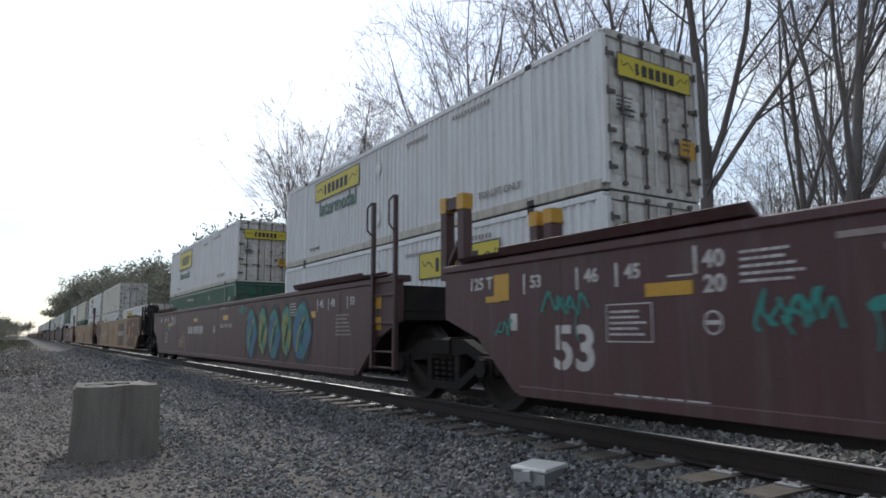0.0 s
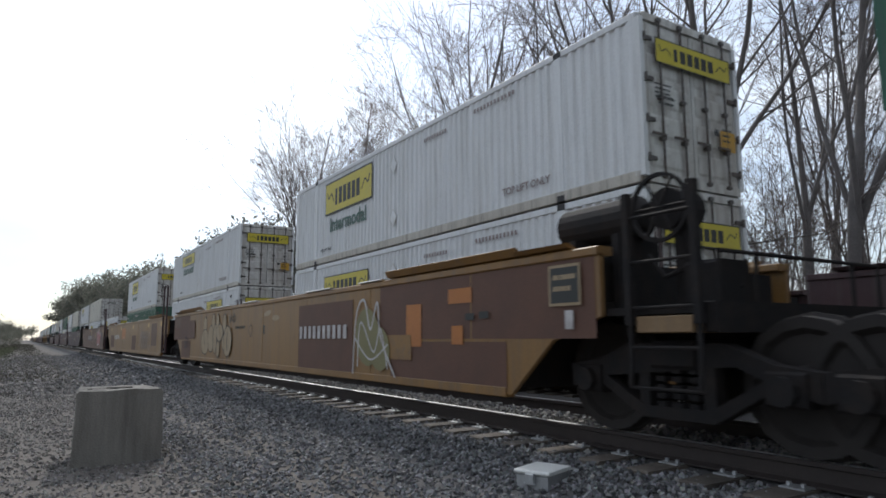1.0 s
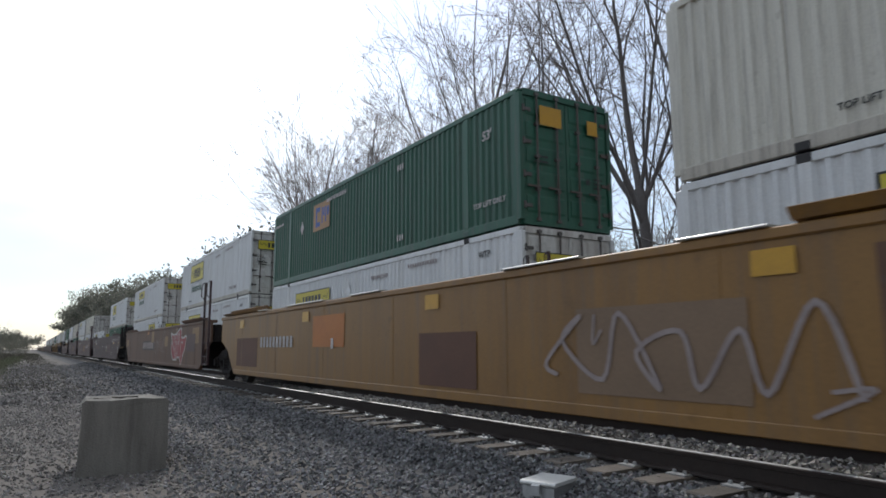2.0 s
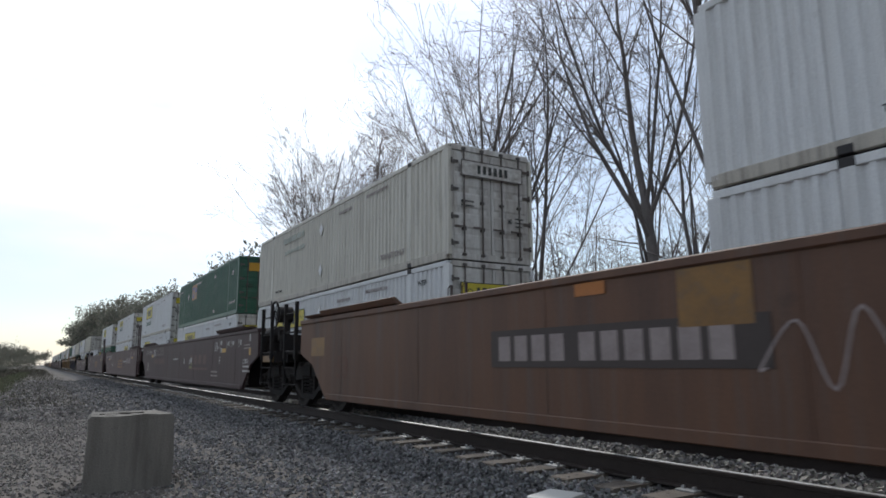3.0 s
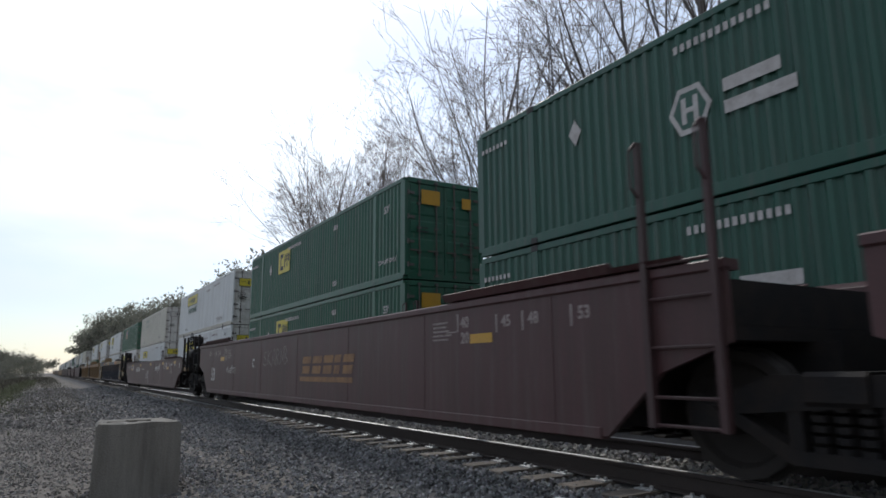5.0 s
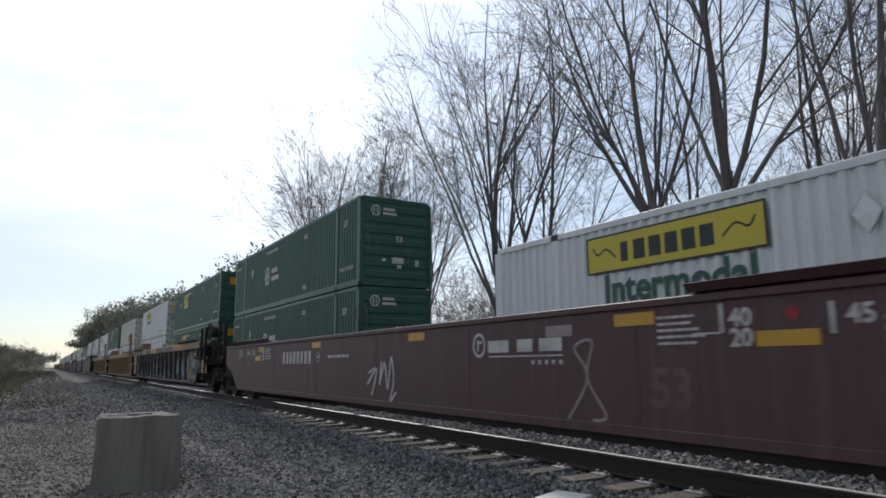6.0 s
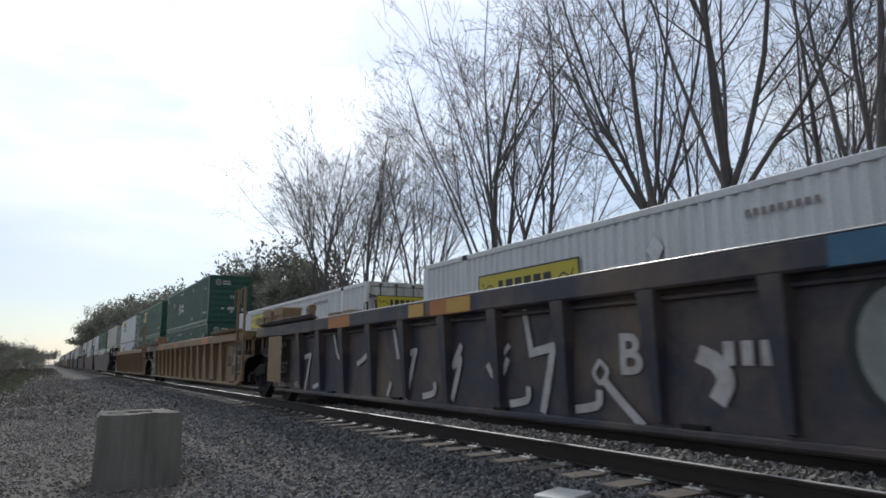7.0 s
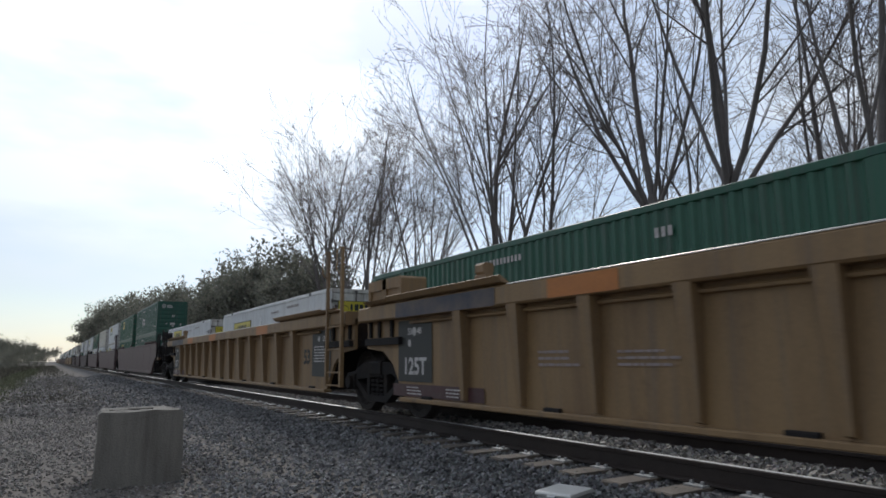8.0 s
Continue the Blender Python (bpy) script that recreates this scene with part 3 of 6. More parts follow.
def truck(parent, y):
    t = truck_meshes()
    b = put("truck", t["bolster"], parent, "grimy black cast-steel railway truck", (0, y, 0))
    for s in (-1, 1):
        put("side_frame", t["side_frame"], b, at=(s * 1.0, 0, 0) if s < 0 else pose(1.0, 0, 0, 0, 0, 180))
        put("spring_group", t["spring_group"], b, at=(s * 1.0, 0, 0))
    for y2 in (-0.89, 0.89):
        put("axle", t["axle"], b, at=(0, y2, 0.49))
        for s in (-1, 1):
            put("wheel", t["wheel"], b, at=(s * 0.7525, y2, 0.49) if s < 0 else pose(0.7525, y2, 0.49, 0, 0, 180))
    return b


BODY = {}


def body_meshes(style, paint):
    key = (style, paint.name)
    if key in BODY:
        return BODY[key]
    d = {}
    for s, side in ((-1, "near"), (1, "far")):
        xo, xi = s * CAR_HALF, s * (CAR_HALF - 0.05)
        x0, x1 = min(xo, xi), max(xo, xi)
        ring = [(-HALF, 1.52), (-HALF, 1.00), (-8.45, 0.80), (-7.85, 0.29), (7.85, 0.29), (8.45, 0.80), (HALF, 1.00), (HALF, 1.52)]
        if style == "ribbed":
            ring = [(-HALF, 1.46), (-HALF, 0.98), (-8.5, 0.93), (-8.2, 0.75), (-7.85, 0.30), (7.85, 0.30), (8.2, 0.75), (8.5, 0.93), (HALF, 0.98), (HALF, 1.46)]
            x0, x1 = (x0 + 0.16, x1 + 0.16) if s < 0 else (x0 - 0.16, x1 - 0.16)
        d["side_wall", side] = Geo().prism_x(ring, x0, x1).mesh("side_wall", paint)
        g = Geo()
        if style == "ribbed":
            a, b = sorted((s * CAR_HALF, s * (CAR_HALF - 0.24)))
            g.box(a, b, -HALF, HALF, 1.36, 1.57, c=0.02)
            lo = Geo()
            a, b = sorted((s * (CAR_HALF - 0.10), s * (CAR_HALF - 0.24)))
            lo.box(a, b, -7.9, 7.9, 0.27, 0.325, c=0.010)
            lo.tube((s * (CAR_HALF - 0.12), -7.6, 1.30), (s * (CAR_HALF - 0.12), 7.6, 1.30), 0.022)
            d["side_sill", side] = lo.mesh("side_sill", paint)
        else:
            a, b = sorted((s * (CAR_HALF + 0.025), s * (CAR_HALF - 0.16)))
            g.box(a, b, -HALF, HALF, 1.50, 1.58, c=0.012)
            lo = Geo()
            a, b = sorted((s * (CAR_HALF + 0.010), s * (CAR_HALF - 0.10)))
            lo.box(a, b, -7.78, 7.78, 0.262, 0.36, c=0.008)
            d["side_sill", side] = lo.mesh("side_sill", paint)
            for k in range(7 if s < 0 else 0):
                y = -7.2 + 2.4 * k
                a, b = sorted((s * (CAR_HALF + 0.004), s * (CAR_HALF - 0.03)))
                d["weld_seam", side, k] = Geo().box(a, b, y - 0.012, y + 0.012, 0.37, 1.495).mesh("weld_seam", paint)
        d["top_chord", side] = g.mesh("top_chord", paint)
        # raised guide lips near both ends
        for e, end in ((-1, "a"), (1, "b")):
            l = Geo()
            top = 1.66 if style == "ribbed" else 1.675
            y0, y1 = sorted((e * 5.35, e * 8.0))
            ringl = [(s * (CAR_HALF + 0.03), 1.60), (s * (CAR_HALF + 0.075), top), (s * (CAR_HALF + 0.035), top + 0.012), (s * (CAR_HALF - 0.10), 1.582)]
            l.prism_y(ringl, y0, y1)
            y0, y1 = sorted((e * 8.0, e * 8.72))
            ringl = [(q, min(z, 1.635)) for q, z in ringl[:2]] + [(s * (CAR_HALF + 0.03), 1.643), (s * (CAR_HALF - 0.10), 1.582)]
            l.prism_y(ringl, y0, y1)
            d["guide_lip", side, end] = l.mesh("guide_lip", paint)
    # the sky glint on the near top edge is a bright strip, EDGE, below
    # the well is open underneath: cross beams carry the load
    for k in range(7):
        y = -7.2 + 2.4 * k
        d["cross_beam", k] = Geo().box(-1.26, 1.26, y - 0.11, y + 0.11, 0.29, 0.36, c=0.01).mesh("cross_beam", BLACK_STEEL)
    for e, end in ((-1, "a"), (1, "b")):
        b = Geo()
        y0, y1 = sorted((e * 7.75, e * 7.85))
        b.box(-1.2, 1.2, y0, y1, 0.36, 1.40)
        y0, y1 = sorted((e * 7.9, e * 9.0))
        b.box(-1.28, 1.28, y0, y1, 1.02, 1.12)
        b.box(-0.32, 0.32, min(e * 7.8, e * 9.2), max(e * 7.8, e * 9.2), 0.72, 1.02)
        for y in (8.2, 8.6, 8.9):
            b.box(-1.25, 1.25, e * y - 0.03, e * y + 0.03, 1.13, 1.46)
        d["end_frame", end] = b.mesh("end_frame", BLACK_STEEL)
    if style == "low":
        for me in d.values():
            for p in me.vertices:
                if p.co.z > 0.29:
                    p.co.z = 0.29 + (p.co.z - 0.29) * 0.79
    BODY[key] = d
    return d


RIB = Geo()
RIB.add([(-CAR_HALF + 0.01, -0.085, 1.37), (-CAR_HALF + 0.01, 0.085, 1.37), (-CAR_HALF + 0.09, 0.032, 0.36), (-CAR_HALF + 0.09, -0.032, 0.36),
         (-CAR_HALF + 0.20, -0.085, 1.37), (-CAR_HALF + 0.20, 0.085, 1.37), (-CAR_HALF + 0.20, 0.032, 0.33), (-CAR_HALF + 0.20, -0.032, 0.33)],
        [(0, 1, 2, 3), (4, 7, 6, 5), (0, 4, 5, 1), (1, 5, 6, 2), (2, 6, 7, 3), (3, 7, 4, 0)])
RIBS = {}
# ledge plate with the sun's glint put into its bright colour
LEDGE = Geo().box(-CAR_HALF - 0.05, -CAR_HALF + 0.10, -0.5, 0.5, 1.582, 1.602, c=0.006).mesh("ledge", GLINT_STEEL)


# thin bright strip standing in for sky reflected off the chord's top
EDGE = Geo().box(-CAR_HALF + 0.004, -CAR_HALF + 0.034, -5.2, 5.3, 1.564, 1.577, c=0.003).mesh("worn_edge", GLINT_STEEL)


def block_mesh():
    """A welded guide: upright plate, gusset and a cap."""
    x = -CAR_HALF + 0.12
    g = Geo().box(x - 0.05, x + 0.05, -0.11, 0.11, 1.56, 1.74, c=0.01)
    g.box(x - 0.07, x + 0.07, -0.09, 0.07, 1.735, 1.86, c=0.025)
    return g.prism_x([(-0.32, 1.57), (-0.10, 1.57), (-0.10, 1.72)], x - 0.02, x + 0.02)


def ladder_mesh(paint):
    g = Geo()
    x = -CAR_HALF - 0.04
    for y in (0.0, 0.62):
        g.box(x - 0.028, x + 0.022, y - 0.026, y + 0.026, 1.0, 2.60)
        g.path([(x - 0.03, y, 2.60), (x - 0.10, y, 2.52), (x - 0.10, y, 2.22), (x - 0.03, y, 2.15)], 0.012)
        g.box(x - 0.03, x + 0.03, y - 0.03, y + 0.03, 0.40, 1.0)
    return g


def rung_mesh():
    x = -CAR_HALF - 0.04
    return Geo().tube((x, -0.01, 0), (x, 0.63, 0), 0.014)


def end_rung_mesh():
    return Geo().tube((-1.36, 0.28, 0), (-1.36, 0.94, 0), 0.014)


def rungs(ladder, make, name, e, heights, m):
    """The rungs of a ladder, each a piece of its own."""
    for z in heights:
        put("rung", extra(name + ("" if e > 0 else "_low"), lambda: make() if e > 0 else mirror_y(make()), m), ladder, at=(0, 0, z))


def bracket_mesh():
    g = Geo()
    x = -CAR_HALF + 0.25
    for y in (0.0, 0.36):
        g.box(x - 0.06, x + 0.06, y - 0.06, y + 0.06, 1.46, 2.40, c=0.01)
        g.box(x - 0.07, x + 0.07, y - 0.065, y + 0.065, 2.26, 2.44, 1)
    g.box(x - 0.06, x + 0.06, 0.0, 0.36, 2.28, 2.42)
    g.prism_x([(0.06, 1.9), (0.11, 1.9), (0.36, 1.6), (0.30, 1.6)], x - 0.04, x + 0.04)
    return g


def bulkhead_mesh():
    """The beam that ties the two box posts at a deck end."""
    return Geo().box(-0.6, 0.6, 0.15, 0.35, 1.2, 1.4, c=0.015)


def bulkhead_post_mesh(s):
    """A hollow steel box post, open underneath."""
    a, b = sorted((s * 1.02, s * 0.60))
    outer = [(-0.30, 1.12), (-0.22, 1.12), (-0.22, 1.86), (0.26, 1.86), (0.26, 1.12), (0.34, 1.12), (0.34, 1.99), (0.31, 2.02), (-0.27, 2.02), (-0.30, 1.99)]
    g = Geo().prism_x(outer, a, b)
    x = a + 0.05 if s < 0 else b - 0.05
    return g.box(x - 0.02, x + 0.02, -0.22, 0.26, 1.14, 1.86)


def stub_mesh():
    g = Geo()
    x = -CAR_HALF + 0.25
    g.box(x - 0.07, x + 0.07, -0.16, -0.05, 1.55, 1.96, c=0.01)
    g.box(x - 0.07, x + 0.07, 0.05, 0.16, 1.55, 1.96, c=0.01)
    g.box(x - 0.075, x + 0.075, -0.165, -0.045, 1.88, 2.02, 1)
    g.box(x - 0.075, x + 0.075, 0.045, 0.165, 1.88, 2.02, 1)
    return g


EXTRA = {}


def extra(name, make, *mats, **kw):
    key = (name, *(m.name for m in mats))
    if key not in EXTRA:
        EXTRA[key] = make().mesh(name, *mats, **kw)
    return EXTRA[key]


def platform_mesh():
    """End platform over a coupler: deck, cross beam, coupler shank and knuckle, draft gear."""
    g = Geo()
    g.box(-1.30, 1.30, 0.0, 0.95, 1.00, 1.06)
    g.box(-1.30, 1.30, 0.92, 1.02, 0.86, 1.08, c=0.01)
    g.box(-0.28, 0.28, -0.2, 1.0, 0.66, 0.99)
    g.box(-0.10, 0.10, 1.0, 1.58, 0.72, 0.92, c=0.02)
    g.box(-0.20, 0.16, 1.55, 1.80, 0.68, 0.96, c=0.04)
    for x in (-1.15, -0.7, 0.7, 1.15):
        g.tube((x, 0.95, 1.06), (x, 0.95, 1.45), 0.018)
    g.tube((-1.15, 0.95, 1.45), (1.15, 0.95, 1.45), 0.018)
    g.path([(-0.35, 1.0, 0.8), (-0.38, 1.3, 0.45), (-0.36, 1.55, 0.5), (-0.33, 1.7, 0.75)], 0.025)
    return g


def brake_meshes(tank_z):
    """Hand brake: gear housing on a post, wheel with spokes, air reservoir and valve."""
    post = Geo().box(-0.95, -0.85, 0.42, 0.52, 1.0, 1.95, c=0.01)
    gear = Geo().tube((-1.10, 0.47, 1.84), (-0.82, 0.47, 1.84), 0.17, n=14)
    wheel = Geo().ring_x((0.47, 1.84), 0.28, 0.25, -1.19, -1.16, 24)
    for k in range(6):
        a = math.pi * k / 3
        wheel.tube((-1.175, 0.47, 1.84), (-1.175, 0.47 + 0.26 * math.cos(a), 1.84 + 0.26 * math.sin(a)), 0.012)
    tank = Geo().tube((-0.9, -0.80, tank_z), (-0.9, 0.05, tank_z), 0.19, n=18)
    tank.tube((-0.9, -0.88, tank_z), (-0.9, -0.80, tank_z), 0.11, 0.19, n=18)
    tank.tube((-0.9, 0.05, tank_z), (-0.9, 0.13, tank_z), 0.19, 0.11, n=18)
    valve = Geo().box(-1.1, -0.7, 0.62, 0.90, 1.06, 1.40, c=0.03)
    hose = Geo().path([(-1.0, 0.2, 1.5), (-1.05, 0.4, 1.3), (-1.0, 0.7, 1.4), (-0.8, 0.9, 1.2)], 0.02)
    cradle = Geo().box(-1.15, -0.65, -0.58, -0.50, 1.0, tank_z - 0.15)
    brace = Geo().box(-1.15, -0.65, -0.06, 0.02, 1.0, tank_z - 0.15)
    return {"brake_post": post, "gear_housing": gear, "hand_wheel": wheel, "air_reservoir": tank, "brake_valve": valve, "air_hose": hose, "cradle": cradle, "brace": brace}


def hand_brake(ob, e, tank_z):
    for name, g in brake_meshes(tank_z).items():
        g = g if e > 0 else mirror_y(g)
        put(name, extra("%s_%d_%.2f" % (name, e, tank_z), lambda: g, BLACK_STEEL), ob, at=(0, e * HALF, 0))
    board = Geo().box(-1.36, -0.70, 0.36, 0.86, 0.86, 0.985, c=0.008)
    put("step_board", extra("step_board" + ("_high" if e > 0 else "_low"), lambda: board if e > 0 else mirror_y(board), TAN), ob, "faded tan step board", (0, e * HALF, 0))


def steps_mesh():
    g = Geo()
    x = -1.36
    for y in (0.30, 0.92):
        g.box(x - 0.03, x + 0.03, y - 0.03, y + 0.03, 0.92, 1.95)
        g.path([(x, y, 1.0), (x, y, 0.62), (x, y - 0.02, 0.46)], 0.02)
    return g


def well_car(style, paint, low, high, label):
    """One unit. low, high: what its -y and +y ends are: 'j' joined on a shared truck (which the unit at the +y side of the joint carries),
    'c' coupler, 'b' coupler with the hand brake."""
    ob = tagged(new("well_car"), label, "rail car", group="well cars of the train")
    d = body_meshes(style, paint)
    for key, me in d.items():
        put(key[0] if isinstance(key, tuple) else key, me, ob)
    if style == "ribbed":
        if paint.name not in RIBS:
            RIBS[paint.name] = RIB.mesh("rib", paint)
        for i in range(13):
            put("rib", RIBS[paint.name], ob, at=(0, -6.3 + 1.05 * i, 0))
        put("worn_edge", EDGE, ob, "bright strip for the sky's reflection along the chord's top edge")
        put("guide_block", extra("guide_block", block_mesh, TAN), ob, "tan guide block on the chord", (0, 5.87, 0))
    elif paint is MUSTARD:
        for y, ln in ((5.6, 0.6), (3.28, 1.82), (0.82, 1.0), (-2.95, 1.1), (-4.85, 0.7)):
            put("ledge", LEDGE, ob, "steel ledge on the top edge, coloured bright for the sun's glint", Matrix.Translation((0, y, 0)) @ Matrix.Diagonal((1, ln, 1, 1)))
    for e, kind in ((-1, low), (1, high)):
        if kind == "j":
            if e < 0:
                truck(ob, -HALF - 0.5)
                tone = paint if style == "ribbed" else MAROON_DARK
                lad = put("ladder", extra("ladder", lambda: ladder_mesh(paint), tone), ob, at=(0, -HALF + 0.05, 0))
                rungs(lad, rung_mesh, "ladder_rung", 1, (0.42, 0.62, 0.98, 1.34, 1.60), tone)
            else:
                if style == "posted":
                    put("guide_bracket", extra("guide_bracket", bracket_mesh, paint, AMBER), ob, at=(0, HALF - 0.02, 0))
                    put("guide_stub", extra("guide_stub", stub_mesh, paint, AMBER), ob, at=(0, HALF - 1.4, 0))
            if style == "ribbed":
                bulk = put("bulkhead", extra("bulkhead", bulkhead_mesh, TAN), ob, "tan steel bulkhead with an open box post on each side", (0, e * HALF - 0.42, 0))
                for side in (-1, 1):
                    put("post", extra("bulkhead_post" if side < 0 else "bulkhead_post_b", lambda: bulkhead_post_mesh(side), TAN), bulk)
        else:
            truck(ob, e * (HALF + 0.45))
            flip = pose(0, e * HALF, 0) if e > 0 else pose(0, -HALF, 0, 0, 0, 180)
            put("end_platform", extra("end_platform", platform_mesh, BLACK_STEEL), ob, at=flip)
            if e > 0:
                lad = put("end_ladder", extra("end_ladder", steps_mesh, BLACK_STEEL), ob, at=(0, HALF, 0))
                rungs(lad, end_rung_mesh, "end_rung", 1, (0.45, 0.75, 1.05, 1.40, 1.75), BLACK_STEEL)
                if kind == "b":
                    hand_brake(ob, 1, 1.85 if paint is MUSTARD else 1.44)
            else:
                lad = put("end_ladder", extra("low_end_ladder", lambda: mirror_y(steps_mesh()), BLACK_STEEL), ob, at=(0, -HALF, 0))
                rungs(lad, end_rung_mesh, "end_rung", -1, (0.45, 0.75, 1.05, 1.40, 1.75), BLACK_STEEL)
                if kind == "b":
                    hand_brake(ob, -1, 1.85 if paint is MUSTARD else 1.44)
    return ob


def mirror_y(g):
    g.v = [(x, -y, z) for x, y, z in g.v]
    g.f = [tuple(reversed(f)) for f in g.f]
    return g


def mark(parent, name, me, y, z, label="", x=-CAR_HALF - 0.002):
    """Lay a flat mark or lettering on the side that faces -x, at y along and z up."""
    return put(name, me, parent, label, Matrix.Translation((x, y, z)) @ SIDE)


# the near train, running towards -y: joints along it where it stands at the clip's start
NEAR_V, FAR_V = -24.6, 22.9
NEAR = [  # centre, style, paint, low end, high end, what is painted on it
    (-2.9, "posted", MAROON, "j", "j", "teal"),
    (16.25, "posted", MAROON, "j", "c", "mural"),
    (37.5, "plain", MUSTARD, "b", "j", "bubble"),
    (56.8, "plain", MUSTARD, "j", "j", "patched"),
    (76.1, "plain", RUST_BROWN, "j", "c", "red"),
    (96.9, "plain", MAROON_DARK, "b", "j", "stencil"),
    (115.9, "plain", MAROON, "j", "j", "logo"),
    (134.9, "plain", MAROON, "j", "c", "tags"),
    (156.1, "low", MAROON, "b", "c", "script"),
    (177.9, "ribbed", SLATE_SPRAY, "b", "j", "zigzag"),
    (196.9, "ribbed", TAN, "j", "j", "letters"),
    (215.5, "ribbed", TAN, "j", "c", "bare"),
]
NEAR_LABEL = {"teal": "maroon well car with teal scrawls and white stencils", "mural": "maroon well car with a blue and yellow graffiti mural",
              "patched": "mustard well car with faded paint and yellow tape", "bubble": "mustard and brown well car with cream bubble graffiti",
              "red": "rust-brown well car with red graffiti", "stencil": "dark maroon well car with white stencilled load limits",
              "logo": "maroon well car with faded gold lettering", "tags": "maroon well car with thin white scrawled tags",
              "script": "red-brown well car with white scrawls and amber tape", "zigzag": "tan ribbed well car with white zigzag graffiti",
              "letters": "faded tan ribbed well car with flaked paint", "bare": "faded tan ribbed well car, weathered", "plain": "weathered maroon well car of the long train"}
near_cars, templates = [], {}


def unit(style, paint, low, high, label, x, y):
    key = (style, paint.name, low, high)
    if key in templates:
        ob = tagged(copy_thing(templates[key], Matrix.Translation((x, y, 0))), label)
    else:
        templates[key] = ob = well_car(style, paint, low, high, label)
        ob.matrix_basis = Matrix.Translation((x, y, 0))
    return ob


for yc, style, paint, low, high, art in NEAR:
    near_cars.append((unit(style, paint, low, high, NEAR_LABEL[art], NEAR_X, yc), art))
yc, k = 236.7, 0
while yc < 640:
    low, high = (("b", "j"), ("j", "j"), ("j", "c"))[k % 3]
    near_cars.append((unit("plain", (MAROON, MAROON_DARK, MUSTARD)[(k // 3) % 3], low, high, NEAR_LABEL["plain"], NEAR_X, yc), ""))
    yc += 20.3 if high == "c" else 19.2
    yc += 1.2 if high == "c" else 0
    k += 1

# the far train, running towards +y: near ends of its container stacks at the clip's start
FAR = [  # low end of the stack, upper container, lower container
    (-181.4, None, "green_plain"), (-161.7, None, "white_plain"), (-142.0, None, "white_sign"),
    (-118.5, "green_hub", "green_hub"), (-98.7, "green_emp", "green_emp"), (-78.85, "white_sign", "white_low"), (-55.5, "white_faded", "white_low"),
    (-35.6, "green_emp2", "white_low"), (-16.0, "white_big", "white_low"), (7.7, "white_sign", "white_low_b"), (30.6, "white_big", "green_plain"),
    (54.5, "white_sign", None), (74.2, "white_faded", "white_low"), (93.9, "white_sign", "white_low"), (117.3, "white_faded", "green_plain"),
    (137.0, "white_sign", "white_low"), (156.7, "green_emp2", "white_low"), (180.1, "white_sign", "white_low"), (199.8, "white_faded", "green_plain"),
    (219.5, "white_sign", "white_low"), (242.9, "white_sign", "white_low"), (262.6, "green_plain", "white_low"), (282.3, "white_sign", "white_low"),
    (305.7, "white_faded", "white_low"), (325.4, "white_sign", "white_low"), (345.1, "white_sign", "green_plain"), (368.5, "white_faded", "white_low"),
    (388.2, "white_sign", "white_low"), (407.9, "white_sign", "white_low"), (431.3, "white_sign", "white_low"), (451.0, "white_sign", "white_low")]
BOX_L, BOX_W, BOX_H, WELL_Z = 16.15, 2.59, 2.896, 0.37
far_cars = []
for y, up, down in FAR:
    far_cars.append(unit("plain", MAROON_DARK, "j", "j", "dark maroon well car under containers on the far track", FAR_X, y + BOX_L / 2))


# ---- containers ----
RAIL_DIRT = mat("grimy_cream_rail_paint", (0.50, 0.47, 0.41), 0.6, second=(0.26, 0.22, 0.18), amount=0.7, streak=True, patch=1.5)


def corrugated(y0, y1, z0, z1, x, depth, pitch, slot=0):
    """A vertically ribbed sheet facing -x (depth goes inward)."""
    n = max(1, round((y1 - y0) / pitch))
    p = (y1 - y0) / n
    line = []
    for i in range(n):
        y = y0 + i * p
        line += [(y, 0), (y + 0.30 * p, 0), (y + 0.50 * p, depth), (y + 0.80 * p, depth)]
    line.append((y1, 0))
    s = 1 if x < 0 else -1
    g = Geo()
    v = [(x + s * d, y, z0) for y, d in line] + [(x + s * d, y, z1) for y, d in line]
    m = len(line)
    g.add(v, [(i, i + 1, m + i + 1, m + i) for i in range(m - 1)], slot)
    return g


BOXES = {}


